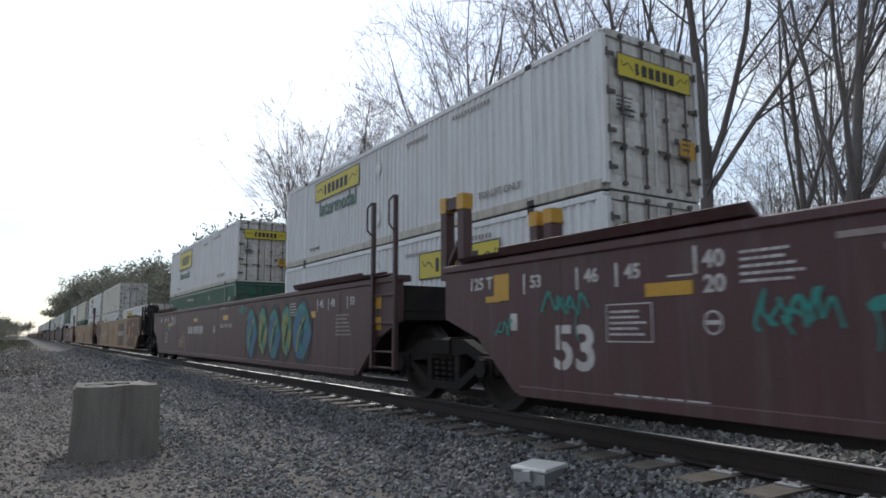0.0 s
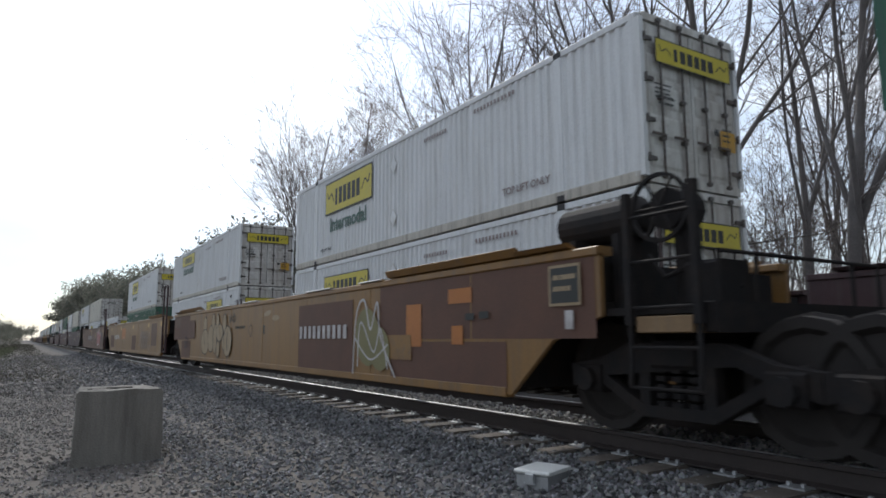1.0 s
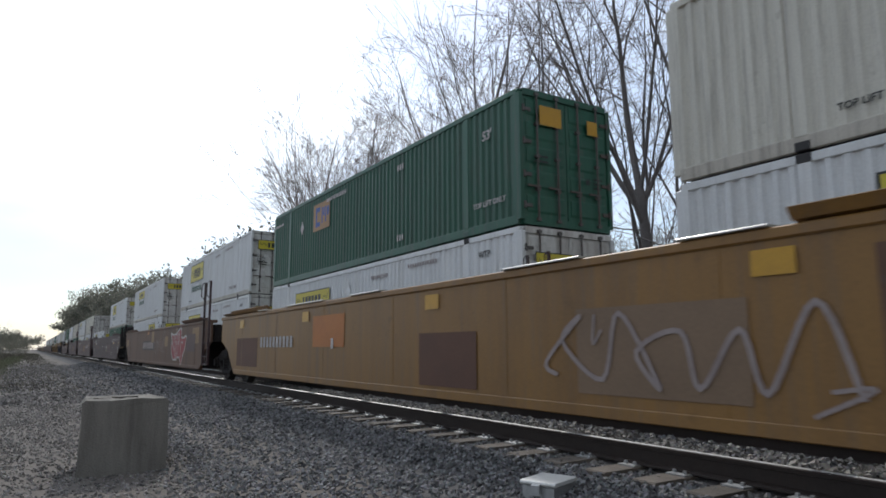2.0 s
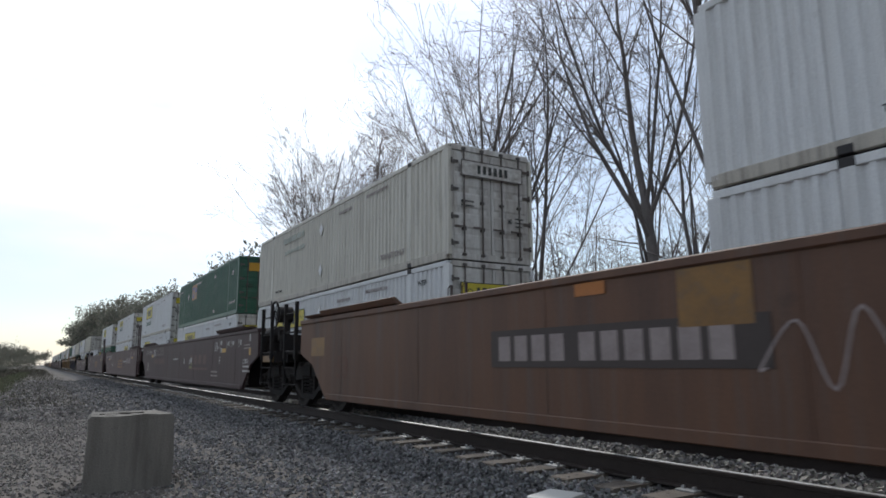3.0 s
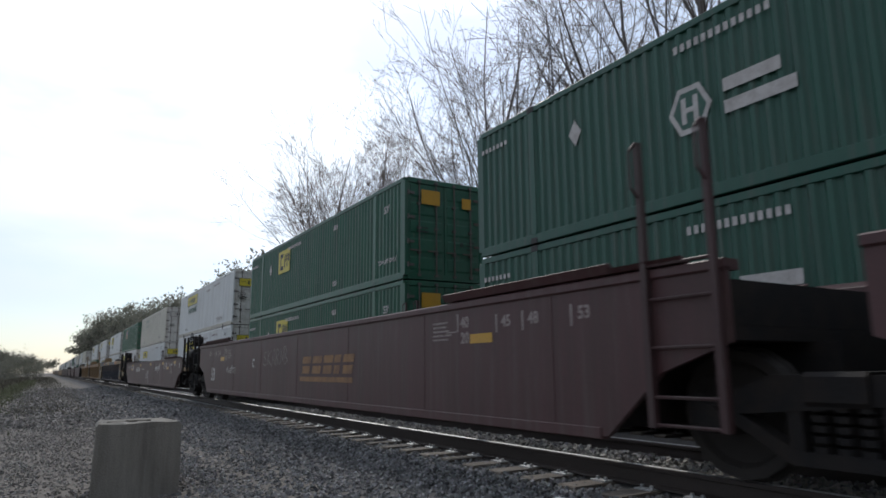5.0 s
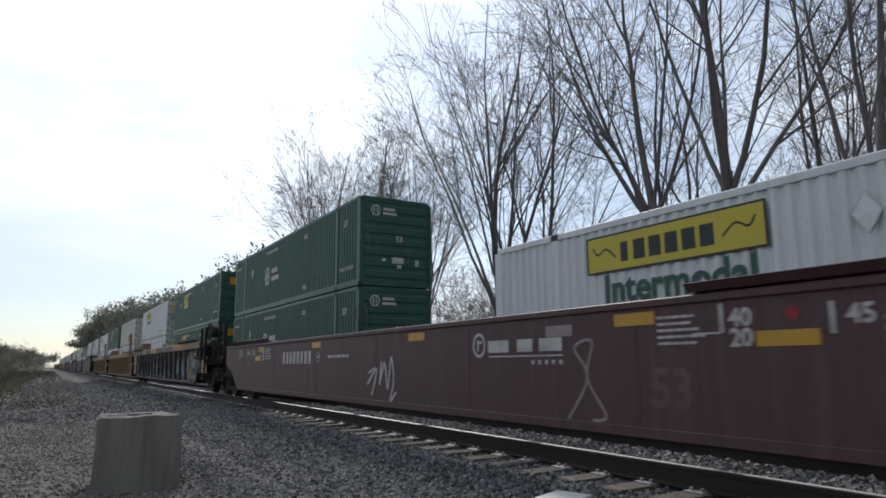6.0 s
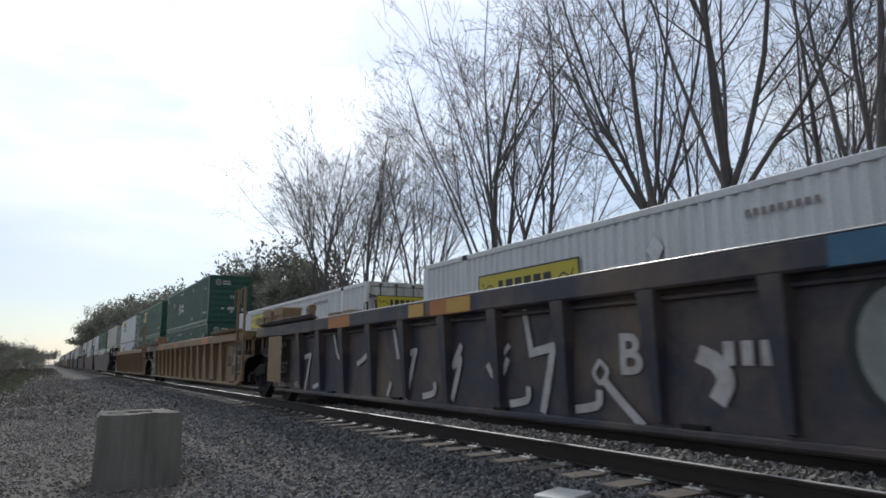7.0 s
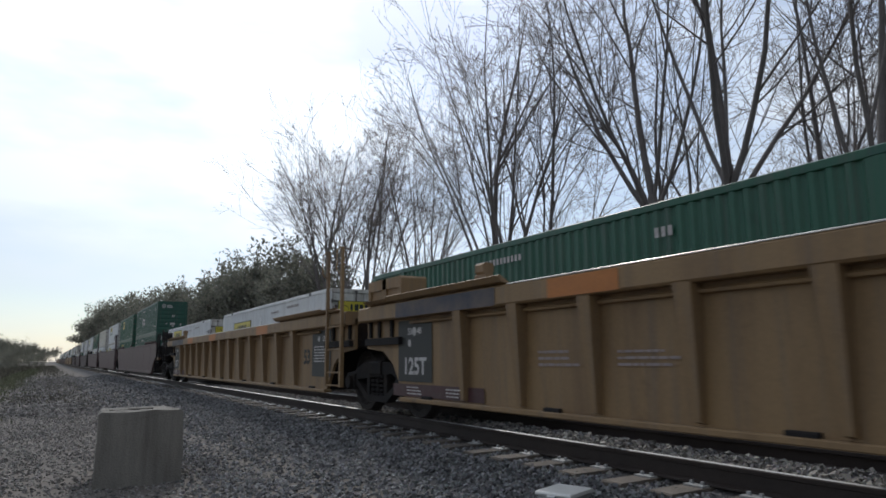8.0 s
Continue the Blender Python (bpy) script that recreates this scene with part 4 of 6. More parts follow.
def container_meshes(paint, door_paint):
    key = (paint.name, door_paint.name)
    if key in BOXES:
        return BOXES[key]
    d, h, w = {}, BOX_L / 2, BOX_W / 2
    for s, side in ((-1, "near"), (1, "far")):
        g = corrugated(-h + 0.22, h - 0.22, 0.20, BOX_H - 0.13, s * (w - 0.012), 0.042, 0.232)
        d["side_panel", side] = g.mesh("side_panel", paint)
        a, b = sorted((s * w, s * (w - 0.10)))
        d["top_rail", side] = Geo().box(a, b, -h + 0.10, h - 0.10, BOX_H - 0.13, BOX_H - 0.004, c=0.012).mesh("top_rail", paint)
        d["bottom_rail", side] = Geo().box(a, b, -h + 0.10, h - 0.10, 0.004, 0.20, c=0.012).mesh("bottom_rail", RAIL_DIRT if paint in (WHITE_BOX, CREAM_BOX) else paint)
        for e, end in ((-1, "a"), (1, "b")):
            y0, y1 = sorted((e * h, e * (h - 0.22)))
            d["corner_post", side, end] = Geo().box(a, b, y0, y1, 0.10, BOX_H - 0.10, c=0.012).mesh("corner_post", paint)
            y = e * (h - 1.98)
            a2, b2 = sorted((s * (w + 0.004), s * (w - 0.10)))
            g = Geo().box(a2, b2, y - 0.09, y + 0.09, 0.19, BOX_H - 0.12, c=0.008)
            d["lift_post", side, end] = g.mesh("lift_post", paint)
            for z0, z1 in ((-0.001, 0.13), (BOX_H - 0.13, BOX_H + 0.001)):
                a3, b3 = sorted((s * (w + 0.008), s * (w - 0.16)))
                d["corner_casting", side, end, z0] = Geo().box(a3, b3, y - 0.10, y + 0.10, z0, z1, c=0.015).mesh("corner_casting", DARK_TRIM if paint is not GREEN_BOX else GREEN_DEEP)
    d["roof"] = Geo().box(-w + 0.05, w - 0.05, -h + 0.05, h - 0.05, BOX_H - 0.05, BOX_H - 0.02).mesh("roof", paint)
    d["underframe"] = Geo().box(-w + 0.1, w - 0.1, -h + 0.1, h - 0.1, 0.04, 0.16).mesh("underframe", DARK_TRIM)
    d["front_wall"] = Geo().box(-w + 0.1, w - 0.1, h - 0.08, h - 0.03, 0.06, BOX_H - 0.06).mesh("front_wall", paint)
    d["door_header"] = Geo().box(-w + 0.1, w - 0.1, -h + 0.002, -h + 0.14, BOX_H - 0.14, BOX_H - 0.004, c=0.01).mesh("door_header", door_paint)
    d["door_sill"] = Geo().box(-w + 0.1, w - 0.1, -h + 0.002, -h + 0.14, 0.004, 0.16, c=0.01).mesh("door_sill", door_paint)
    BOXES[key] = d
    return d


def door_mesh(s, paint):
    """One leaf of the rear doors: pressed panel between stiles, with hinges on its outer edge."""
    w, h = BOX_W / 2, BOX_L / 2
    g = Geo()
    a, b = sorted((s * 0.012, s * (w - 0.11)))
    g.box(a, b, -h + 0.04, -h + 0.08, 0.17, BOX_H - 0.15)
    return g


def pressing_mesh(s):
    """One raised pressing across a door leaf."""
    w, h = BOX_W / 2, BOX_L / 2
    a, b = sorted((s * 0.012, s * (w - 0.11)))
    return Geo().prism_x([(-h + 0.042, 0.0), (-h + 0.024, 0.06), (-h + 0.024, 0.34), (-h + 0.042, 0.40)], a + 0.08, b - 0.08)


def hinge_mesh(s):
    w, h = BOX_W / 2, BOX_L / 2
    g = Geo().tube((s * (w - 0.10), -h - 0.012, -0.07), (s * (w - 0.10), -h - 0.012, 0.07), 0.028, n=8)
    a2, b2 = sorted((s * (w - 0.10), s * (w - 0.30)))
    return g.box(a2, b2, -h - 0.004, -h + 0.02, -0.035, 0.035)


def rod_mesh():
    h = BOX_L / 2
    g = Geo().tube((0, -h - 0.03, 0.08), (0, -h - 0.03, BOX_H - 0.06), 0.021, n=8)
    for z in (0.12, 0.75, 1.45, 2.15, BOX_H - 0.10):
        g.box(-0.05, 0.05, -h - 0.05, -h + 0.03, z - 0.03, z + 0.03)
    g.box(-0.30, 0.03, -h - 0.075, -h - 0.045, 0.78, 0.82)
    return g


SIGNS = {}


def sign_mesh(name, shapes, *mats):
    if name not in SIGNS:
        SIGNS[name] = flat(shapes).mesh(name, *mats)
    return SIGNS[name]


def sign_shapes(w, h):
    """A yellow company panel: its letters stand as plain blocks between two lines."""
    s = [(1, rect(0, 0, w, h)), (0, rect(0, 0, w * 0.975, h * 0.90))]
    step = w * 0.56 / 6
    s += [(2, rect(-0.29 * w + (i + 0.5) * step, -0.02 * h, step * (0.5 if i == 0 else 0.76), h * 0.50)) for i in range(6)]
    for e in (-1, 1):
        s += [(2, p) for _, p in stroke([(e * w * 0.30, -h * 0.12), (e * w * 0.36, h * 0.12), (e * w * 0.42, 0.0), (e * w * 0.45, h * 0.2)], h * 0.05)]
    return s


def side_mark(parent, name, me, y, z, label=""):
    return put(name, me, parent, label, Matrix.Translation((-BOX_W / 2 - 0.003, y, z)) @ SIDE)


def end_mark(parent, name, me, x, z, label="", y=-0.042):
    return put(name, me, parent, label, Matrix.Translation((x, -BOX_L / 2 + y, z)) @ END)


LABELS = {"white_big": "white corrugated container with a large yellow panel", "white_sign": "white corrugated container with yellow company panels", "white_faded": "cream-white corrugated container with faded lettering",
          "white_low_b": "white corrugated container, its yellow panel near the doors", "white_low": "white corrugated container with a yellow panel, low in its well", "white_plain": "white corrugated container riding alone in a well",
          "green_emp": "green corrugated container with a yellow square emblem", "green_emp2": "green corrugated container with a faded orange emblem",
          "green_hub": "deep green container with a smooth end and white emblem", "green_plain": "plain green corrugated container with white stencils"}


def container(kind):
    white = kind.startswith("white")
    paint = CREAM_BOX if kind == "white_faded" else WHITE_BOX if white else GREEN_DEEP if kind == "green_hub" else GREEN_BOX
    door_paint = WHITE_DIRTY if white else paint
    ob = tagged(new("container"), LABELS[kind], "container", group="containers on the far train")
    for key, me in container_meshes(paint, door_paint).items():
        put(key[0] if isinstance(key, tuple) else key, me, ob)
    h = BOX_L / 2
    if kind == "green_hub":
        g = Geo().box(-1.19, 1.19, -h + 0.03, -h + 0.07, 0.16, BOX_H - 0.14)
        for k in range(7):
            z = 0.24 + 0.36 * k
            g.prism_x([(-h + 0.032, z), (-h + 0.005, z + 0.04), (-h + 0.005, z + 0.22), (-h + 0.032, z + 0.26)], -1.12, 1.12)
        put("end_wall", extra("end_wall", lambda: g, paint), ob)
        end_mark(ob, "emblem", sign_mesh("hub_end", [(0, oval(-0.75, 0, 0.19, 0.20, n=6)), (1, oval(-0.75, 0, 0.14, 0.15, n=6)), (0, rect(-0.80, 0, 0.04, 0.18)), (0, rect(-0.70, 0, 0.04, 0.18)),
                                                         (0, rect(-0.28, 0.07, 0.42, 0.09)), (0, rect(-0.25, -0.08, 0.50, 0.09))], WHITE_INK, GREEN_DEEP), 0, 2.45, "white round emblem and bars", 0.0)
        end_mark(ob, "stencil", words("53", 0.26, WHITE_INK), 0.1, 1.55, "", 0.0)
        end_mark(ob, "stencil", sign_mesh("hub_plate", [(0, rect(-0.45, 0, 0.12, 0.10)), (0, rect(0.05, 0, 0.42, 0.20)), (0, rect(0.1, -0.2, 0.16, 0.12)), (0, rect(0.75, -0.05, 0.14, 0.2))], WHITE_INK), 0.0, 0.85, "", 0.0)
        side_mark(ob, "emblem", sign_mesh("hub_side", [(0, oval(0, 0, 0.40, 0.44, n=6)), (1, oval(0, 0, 0.31, 0.34, n=6)), (0, rect(-0.11, 0, 0.09, 0.42)), (0, rect(0.11, 0, 0.09, 0.42)), (0, rect(0, 0, 0.2, 0.08)),
                                                    (0, rect(1.05, 0.16, 0.9, 0.20)), (0, rect(1.15, -0.18, 1.1, 0.20))], WHITE_INK, GREEN_DEEP), 2.2, 1.45, "white hexagonal emblem with bars")
    else:
        for s in (-1, 1):
            leaf = put("door", extra("door_leaf" if s < 0 else "door_leaf_b", lambda: door_mesh(s, door_paint), door_paint), ob, "dirty container door leaf with lock rods")
            for x in (0.30, 0.85):
                put("lock_rod", extra("lock_rod", rod_mesh, GREY_ROD), leaf, "rusty grey lock rod", (s * x, 0, 0))
            for k in range(5):
                put("pressing", extra("pressing" if s < 0 else "pressing_b", lambda: pressing_mesh(s), door_paint), leaf, at=(0, 0, 0.25 + 0.52 * k))
            for z in (0.40, 1.05, 1.75, 2.45):
                put("hinge", extra("hinge" if s < 0 else "hinge_b", lambda: hinge_mesh(s), GREY_ROD), leaf, at=(0, 0, z))
        end_mark(ob, "stencil", sign_mesh("door_print", bars(0.85, 0, 0.30, 0.30, 3, 5) + bars(-0.75, 0.35, 0.4, 0.22, 2, 6) + bars(0.55, 0.02, 0.16, 0.3, 1, 7), DARK_INK), 0, 1.05)
    if kind in ("white_sign", "white_big", "white_plain", "white_low", "white_low_b", "white_faded"):
        ink = FADED_INK if kind == "white_faded" else YELLOW
        if kind == "white_faded":
            end_mark(ob, "company_panel", sign_mesh("grey_end_panel", [(1, rect(0, 0, 1.9, 0.42)), (0, rect(0, 0, 1.84, 0.36))] + [(2, p) for _, p in dashes(0, 0, 1.0, 0.22, 6)], WHITE_DIRTY, GREY_ROD, DARK_INK), 0, 2.30, "outlined white panel with dark blocks", -0.056)
            side_mark(ob, "lettering", sign_mesh("faded_side", bars(0, 0.3, 3.2, 0.5, 1, 3) + bars(0.1, -0.2, 3.0, 0.34, 1, 4), mat("faded_grey_green_ink", (0.40, 0.43, 0.38), 0.6)), 3.1, 2.1, "ghost of removed lettering")
        else:
            end_mark(ob, "company_panel", sign_mesh("yellow_end_panel", sign_shapes(2.0, 0.44), YELLOW, DARK_INK, DARK_INK), 0, 2.25 if not kind.startswith("white_low") else 2.15, "yellow panel with dark letter blocks", -0.056)
            end_mark(ob, "label_plate", sign_mesh("small_yellow", [(0, rect(0, 0, 0.42, 0.36))], AMBER), 0.85, 0.95)
            end_mark(ob, "label_plate", sign_mesh("small_dark", bars(0, 0, 0.5, 0.30, 4, 11), DARK_INK), -0.78, 1.55)
    if kind == "white_sign":
        side_mark(ob, "company_panel", sign_mesh("yellow_side_panel", sign_shapes(3.5, 0.66), YELLOW, DARK_INK, DARK_INK), h - 4.6, 2.32, "yellow panel with dark letter blocks")
        side_mark(ob, "lettering", words("Intermodal", 0.66, GREEN_INK), h - 4.7, 1.68, "dark green lettering")
    if kind == "white_big":
        side_mark(ob, "company_panel", sign_mesh("yellow_big_panel", sign_shapes(3.5, 1.08), YELLOW, DARK_INK, DARK_INK), h - 4.55, 2.08, "large yellow panel with dark letter blocks")
        side_mark(ob, "lettering", words("Intermodal", 0.62, GREEN_INK), h - 4.55, 1.16, "dark green lettering")
    if kind in ("white_low", "white_low_b"):
        side_mark(ob, "company_panel", sign_mesh("yellow_low_panel", sign_shapes(3.3, 0.66), YELLOW, DARK_INK, DARK_INK), h - 4.45 if kind == "white_low" else 4.6 - h, 2.12, "yellow panel with dark letter blocks")
        side_mark(ob, "lettering", words("WTP", 0.2, DARK_INK), -h + 1.3, 2.45)
    if kind == "white_plain":
        side_mark(ob, "company_panel", sign_mesh("yellow_low_panel", sign_shapes(3.3, 0.66), YELLOW, DARK_INK, DARK_INK), h - 4.2, 2.0, "yellow panel with dark letter blocks")
    if white:
        side_mark(ob, "lettering", words("TOP LIFT ONLY", 0.21, FADED_INK), -h + 3.0, 0.50)
        side_mark(ob, "lettering", words("TOP LIFT ONLY", 0.13, DARK_INK), h - 2.9, 0.42)
        side_mark(ob, "stencil", sign_mesh("white_print", dashes(0, 2.55, 1.5, 0.10, 12) + dashes(-2.4, 2.45, 1.1, 0.10, 9), FADED_INK), -h + 4.0, 0.0)
        side_mark(ob, "diamond", sign_mesh("diamond_outline", [(0, oval(0, 0, 0.19, 0.27, n=4)), (1, oval(0, 0, 0.175, 0.25, n=4))], RAIL_DIRT, paint), h - 7.6, 2.2)
        side_mark(ob, "diamond", sign_mesh("diamond_outline", [], RAIL_DIRT), h - 7.6, 0.75)
    else:
        side_mark(ob, "diamond", sign_mesh("white_diamond", [(0, oval(0, 0, 0.17, 0.26, n=4))], WHITE_INK), h - 3.3, 1.9, "white diamond placard")
        side_mark(ob, "lettering", words("53'", 0.30, WHITE_INK), -h + 1.15, 2.15)
        side_mark(ob, "lettering", words("TOP LIFT ONLY", 0.17, WHITE_INK), -h + 1.1, 0.62)
        side_mark(ob, "stencil", sign_mesh("green_print", dashes(0, 2.5, 1.7, 0.13, 13) + dashes(4.5, 2.4, 0.4, 0.16, 3) + dashes(4.5, 0.45, 0.4, 0.16, 3) + dashes(-5.8, 2.4, 1.0, 0.1, 7), WHITE_INK), 1.6, 0.0)
    if kind in ("green_emp", "green_emp2"):
        body, ink = (YELLOW, DARK_INK) if kind == "green_emp" else (ORANGE_INK, BLUE_INK)
        side_mark(ob, "emblem", sign_mesh(kind + "_logo", [(0, rect(0, 0, 1.5, 0.95)), (1, rect(-0.45, 0, 0.13, 0.7)), (1, rect(-0.25, 0.26, 0.28, 0.16)), (1, rect(-0.25, -0.26, 0.28, 0.16)),
                                                        (1, rect(0.08, 0.02, 0.10, 0.55)), (1, rect(0.24, 0.12, 0.12, 0.3)), (1, rect(0.40, 0.02, 0.10, 0.55)), (1, oval(0.60, 0.10, 0.10, 0.18))], body, ink),
                  h - 5.2, 2.05, "square emblem with dark shapes")
        end_mark(ob, "company_panel", sign_mesh("emp_end", [(0, rect(-0.5, 0, 0.6, 0.42)), (0, rect(0.7, -0.05, 0.3, 0.32))], AMBER), 0, 2.35, "", -0.056)
    return ob


far_boxes, box_templates = [], {}
for y, up, down in FAR:
    for kind, z in ((down, WELL_Z), (up, WELL_Z + BOX_H + 0.035)):
        if kind is None:
            continue
        place = Matrix.Translation((FAR_X, y + BOX_L / 2, z if up is None or down else WELL_Z))
        if kind in box_templates:
            far_boxes.append(copy_thing(box_templates[kind], place))
        else:
            box_templates[kind] = container(kind)
            box_templates[kind].matrix_basis = place
            far_boxes.append(box_templates[kind])


# ---- bare spring trees behind the line ----
def limb(g, pts, radii, n):
    """A tapered bent limb of connected rings."""
    o = len(g.v)
    a = None
    for i, (p, r) in enumerate(zip(pts, radii)):
        d = (pts[min(i + 1, len(pts) - 1)] - pts[max(i - 1, 0)]).normalized()
        a = d.orthogonal().normalized() if a is None else (a - d * a.dot(d)).normalized()
        b = d.cross(a)
        for k in range(n):
            t = 2 * math.pi * k / n
            q = p + r * (a * math.cos(t) + b * math.sin(t))
            g.v.append((q.x, q.y, q.z))
    for i in range(len(pts) - 1):
        for k in range(n):
            g.f.append((o + i * n + k, o + i * n + (k + 1) % n, o + (i + 1) * n + (k + 1) % n, o + (i + 1) * n + k))
            g.m.append(0)


def tree_meshes(seed, height, stems, spread, fork, limbs, density, thick=0.0145, buds=0.4, bud_size=0.024, leafed=False, forks=2):
    """A trunk that forks into long, nearly straight rising limbs; these fork again, then branches, twigs and first buds."""
    rnd = random.Random(seed)
    wood, fine, leaf = Geo(), Geo(), Geo()
    steps_of, wobble, taper = (5, 8, 4, 2, 1), (0.03, 0.06, 0.10, 0.13, 0.2), (0.78, 0.14, 0.2, 0.4, 0.6)

    def jitter(k):
        return Vector((rnd.gauss(0, k), rnd.gauss(0, k), rnd.gauss(0, k)))

    def branch(p, d, length, r, level, lift, splits=0):
        steps = steps_of[level]
        pts, rad, q, way = [p], [r], p.copy(), d.copy()
        for i in range(steps):
            way = (way + jitter(wobble[level]) + Vector((0, 0, lift))).normalized()
            q = q + way * length / steps
            pts.append(q.copy())
            rad.append(max(0.0068, r * (1 - (1 - taper[level]) * (i + 1) / steps)))
        if level == 0:      # the foot spreads into the ground
            rad[0] *= 1.35
        if level < 4 or not leafed:
            limb(wood if level < 3 else fine, pts, rad, (9, 6, 3, 3, 3)[level])
        if level == 4:
            if rnd.random() < buds:
                for s in range(5 if leafed else 1):
                    c = pts[-1] + jitter(0.40 if leafed else 0.04)
                    e, f = jitter(1).normalized() * bud_size * rnd.uniform(0.7, 1.5), jitter(1).normalized() * bud_size * 0.7
                    leaf.add([c - e, c + f, c + e, c - f], [(0, 1, 2, 3)])
            return
        if level == 0:
            turn = rnd.uniform(0, 6.28)
            for k in range(limbs):
                a = turn + 2 * math.pi * k / limbs + rnd.uniform(-0.35, 0.35)
                out = spread * (rnd.uniform(0.5, 1.2) if k else 0.12)
                at = pts[0].lerp(pts[-1], 1.0 if k == 0 else rnd.uniform(0.66, 1.0))
                size = 0.78 if k == 0 else rnd.uniform(0.40, 0.62)
                branch(at, (way + Vector((math.cos(a) * out, math.sin(a) * out, 0.05))).normalized(), height * (1 - fork) * rnd.uniform(0.70, 0.98), rad[-1] * size, 1, 0.055, forks)
            for k in range(3):      # a few low side branches
                i = rnd.randrange(2, steps)
                a = rnd.uniform(0, 6.28)
                branch(pts[i], Vector((math.cos(a), math.sin(a), 0.35)).normalized(), height * rnd.uniform(0.12, 0.22), rad[i] * 0.2, 2, 0.02)
            return

        def along(u):
            i = min(int(u * steps), steps - 1)
            return i, pts[i].lerp(pts[i + 1], u * steps - i), (pts[i + 1] - pts[i]).normalized()

        def aside(axis, ang, rise):
            side = Vector((rnd.gauss(0, 1), rnd.gauss(0, 1), rnd.gauss(0, 0.3)))
            side = (side - axis * side.dot(axis)).normalized()
            return (axis * math.cos(ang) + side * math.sin(ang) + Vector((0, 0, rise))).normalized()

        for k in range(splits):      # a limb splits into lesser limbs
            u = rnd.uniform(0.18, 0.62)
            i, at, axis = along(u)
            branch(at, aside(axis, rnd.uniform(0.30, 0.55), 0.06), length * (1 - u) * rnd.uniform(0.85, 1.1), rad[i] * rnd.uniform(0.5, 0.7), 1, 0.02)
        count = (0, round(7 * density), round(4 * density), round(3 * density))[level]
        for k in range(count):
            u = rnd.uniform(0.22, 1.0) if level == 1 else rnd.uniform(0.1, 1.0)
            i, at, axis = along(u)
            ln = length * rnd.uniform(0.30, 0.52) * (1.2 - 0.55 * u)
            branch(at, aside(axis, rnd.uniform(0.45, 0.95), 0.08), max(ln, 0.35), rad[i] * rnd.uniform(0.34, 0.52), level + 1, 0.035)

    for s in range(stems):
        a = 2 * math.pi * s / stems + rnd.uniform(-0.4, 0.4)
        lean = 0.13 * rnd.uniform(0.6, 1.2) if stems > 1 else rnd.uniform(0, 0.04)
        d = Vector((math.cos(a) * lean, math.sin(a) * lean, 1)).normalized()
        foot = Vector((math.cos(a), math.sin(a), 0)) * 0.28 * (stems > 1)
        branch(foot + Vector((0, 0, -0.15)), d, height * fork * rnd.uniform(0.85, 1.1), thick * height * rnd.uniform(0.85, 1.05) / stems ** 0.35, 0, 0.0)
    out = {"trunk": wood.mesh("trunk", BARK, smooth=True), "crown": fine.mesh("crown", TWIGS)}
    if leaf.v:
        out["foliage"] = leaf.mesh("foliage", YOUNG_LEAF if leafed else BUDS)
    return out


TREES = {"tall": tree_meshes(11, 20.0, 1, 0.50, 0.32, 6, 1.0, 0.0105), "single": tree_meshes(13, 20.0, 1, 0.58, 0.36, 6, 1.0, 0.0105),
         "round": tree_meshes(19, 16.5, 1, 0.66, 0.26, 7, 1.0, 0.0125), "twin": tree_meshes(21, 16.0, 2, 0.50, 0.22, 4, 1.0, 0.0125),
         "slim": tree_meshes(14, 14.0, 1, 0.45, 0.30, 4, 1.0, 0.0080, forks=1), "bush": tree_meshes(15, 5.5, 3, 1.0, 0.10, 3, 0.86, 0.009, 0.6, 0.03, forks=0), "pole": tree_meshes(16, 14.0, 1, 0.35, 0.40, 3, 0.86, 0.0066, forks=1),
         "leafy": tree_meshes(17, 13.0, 1, 0.85, 0.22, 6, 0.80, 0.013, 0.9, 0.22, True), "far": tree_meshes(18, 14.0, 1, 0.75, 0.24, 6, 0.80, 0.013, 0.9, 0.22, True),
         "thicket": tree_meshes(20, 6.0, 3, 1.1, 0.10, 4, 0.72, 0.009, 1.0, 0.15, True, 0)}
TREE_LABEL = {"tall": "tall bare tree with several rising limbs and first buds", "single": "tall bare single-trunk tree",
              "round": "bare tree with a rounded crown of fine twigs", "twin": "bare twin-stemmed tree with upright limbs",
              "slim": "slim bare tree with upright stems", "bush": "tangled bare shrub with pale buds", "pole": "thin bare young tree", "leafy": "spreading tree hazed with first leaves", "far": "tall spreading tree in first leaf",
              "thicket": "dense green thicket coming into leaf"}


def tree(kind, x, y, turn, size):
    ob = tagged(new("shrub" if kind in ("bush", "thicket") else "tree"), TREE_LABEL[kind], "shrub" if kind in ("bush", "thicket") else "tree", group="trees along the line")
    ob.matrix_basis = pose(x, y, profile(x) + 0.02, 0, 0, turn) @ Matrix.Scale(size, 4)
    for name, me in TREES[kind].items():
        p = put(name, me, ob)
        if name == "foliage":
            tagged(p, kind="stuff")
    return ob


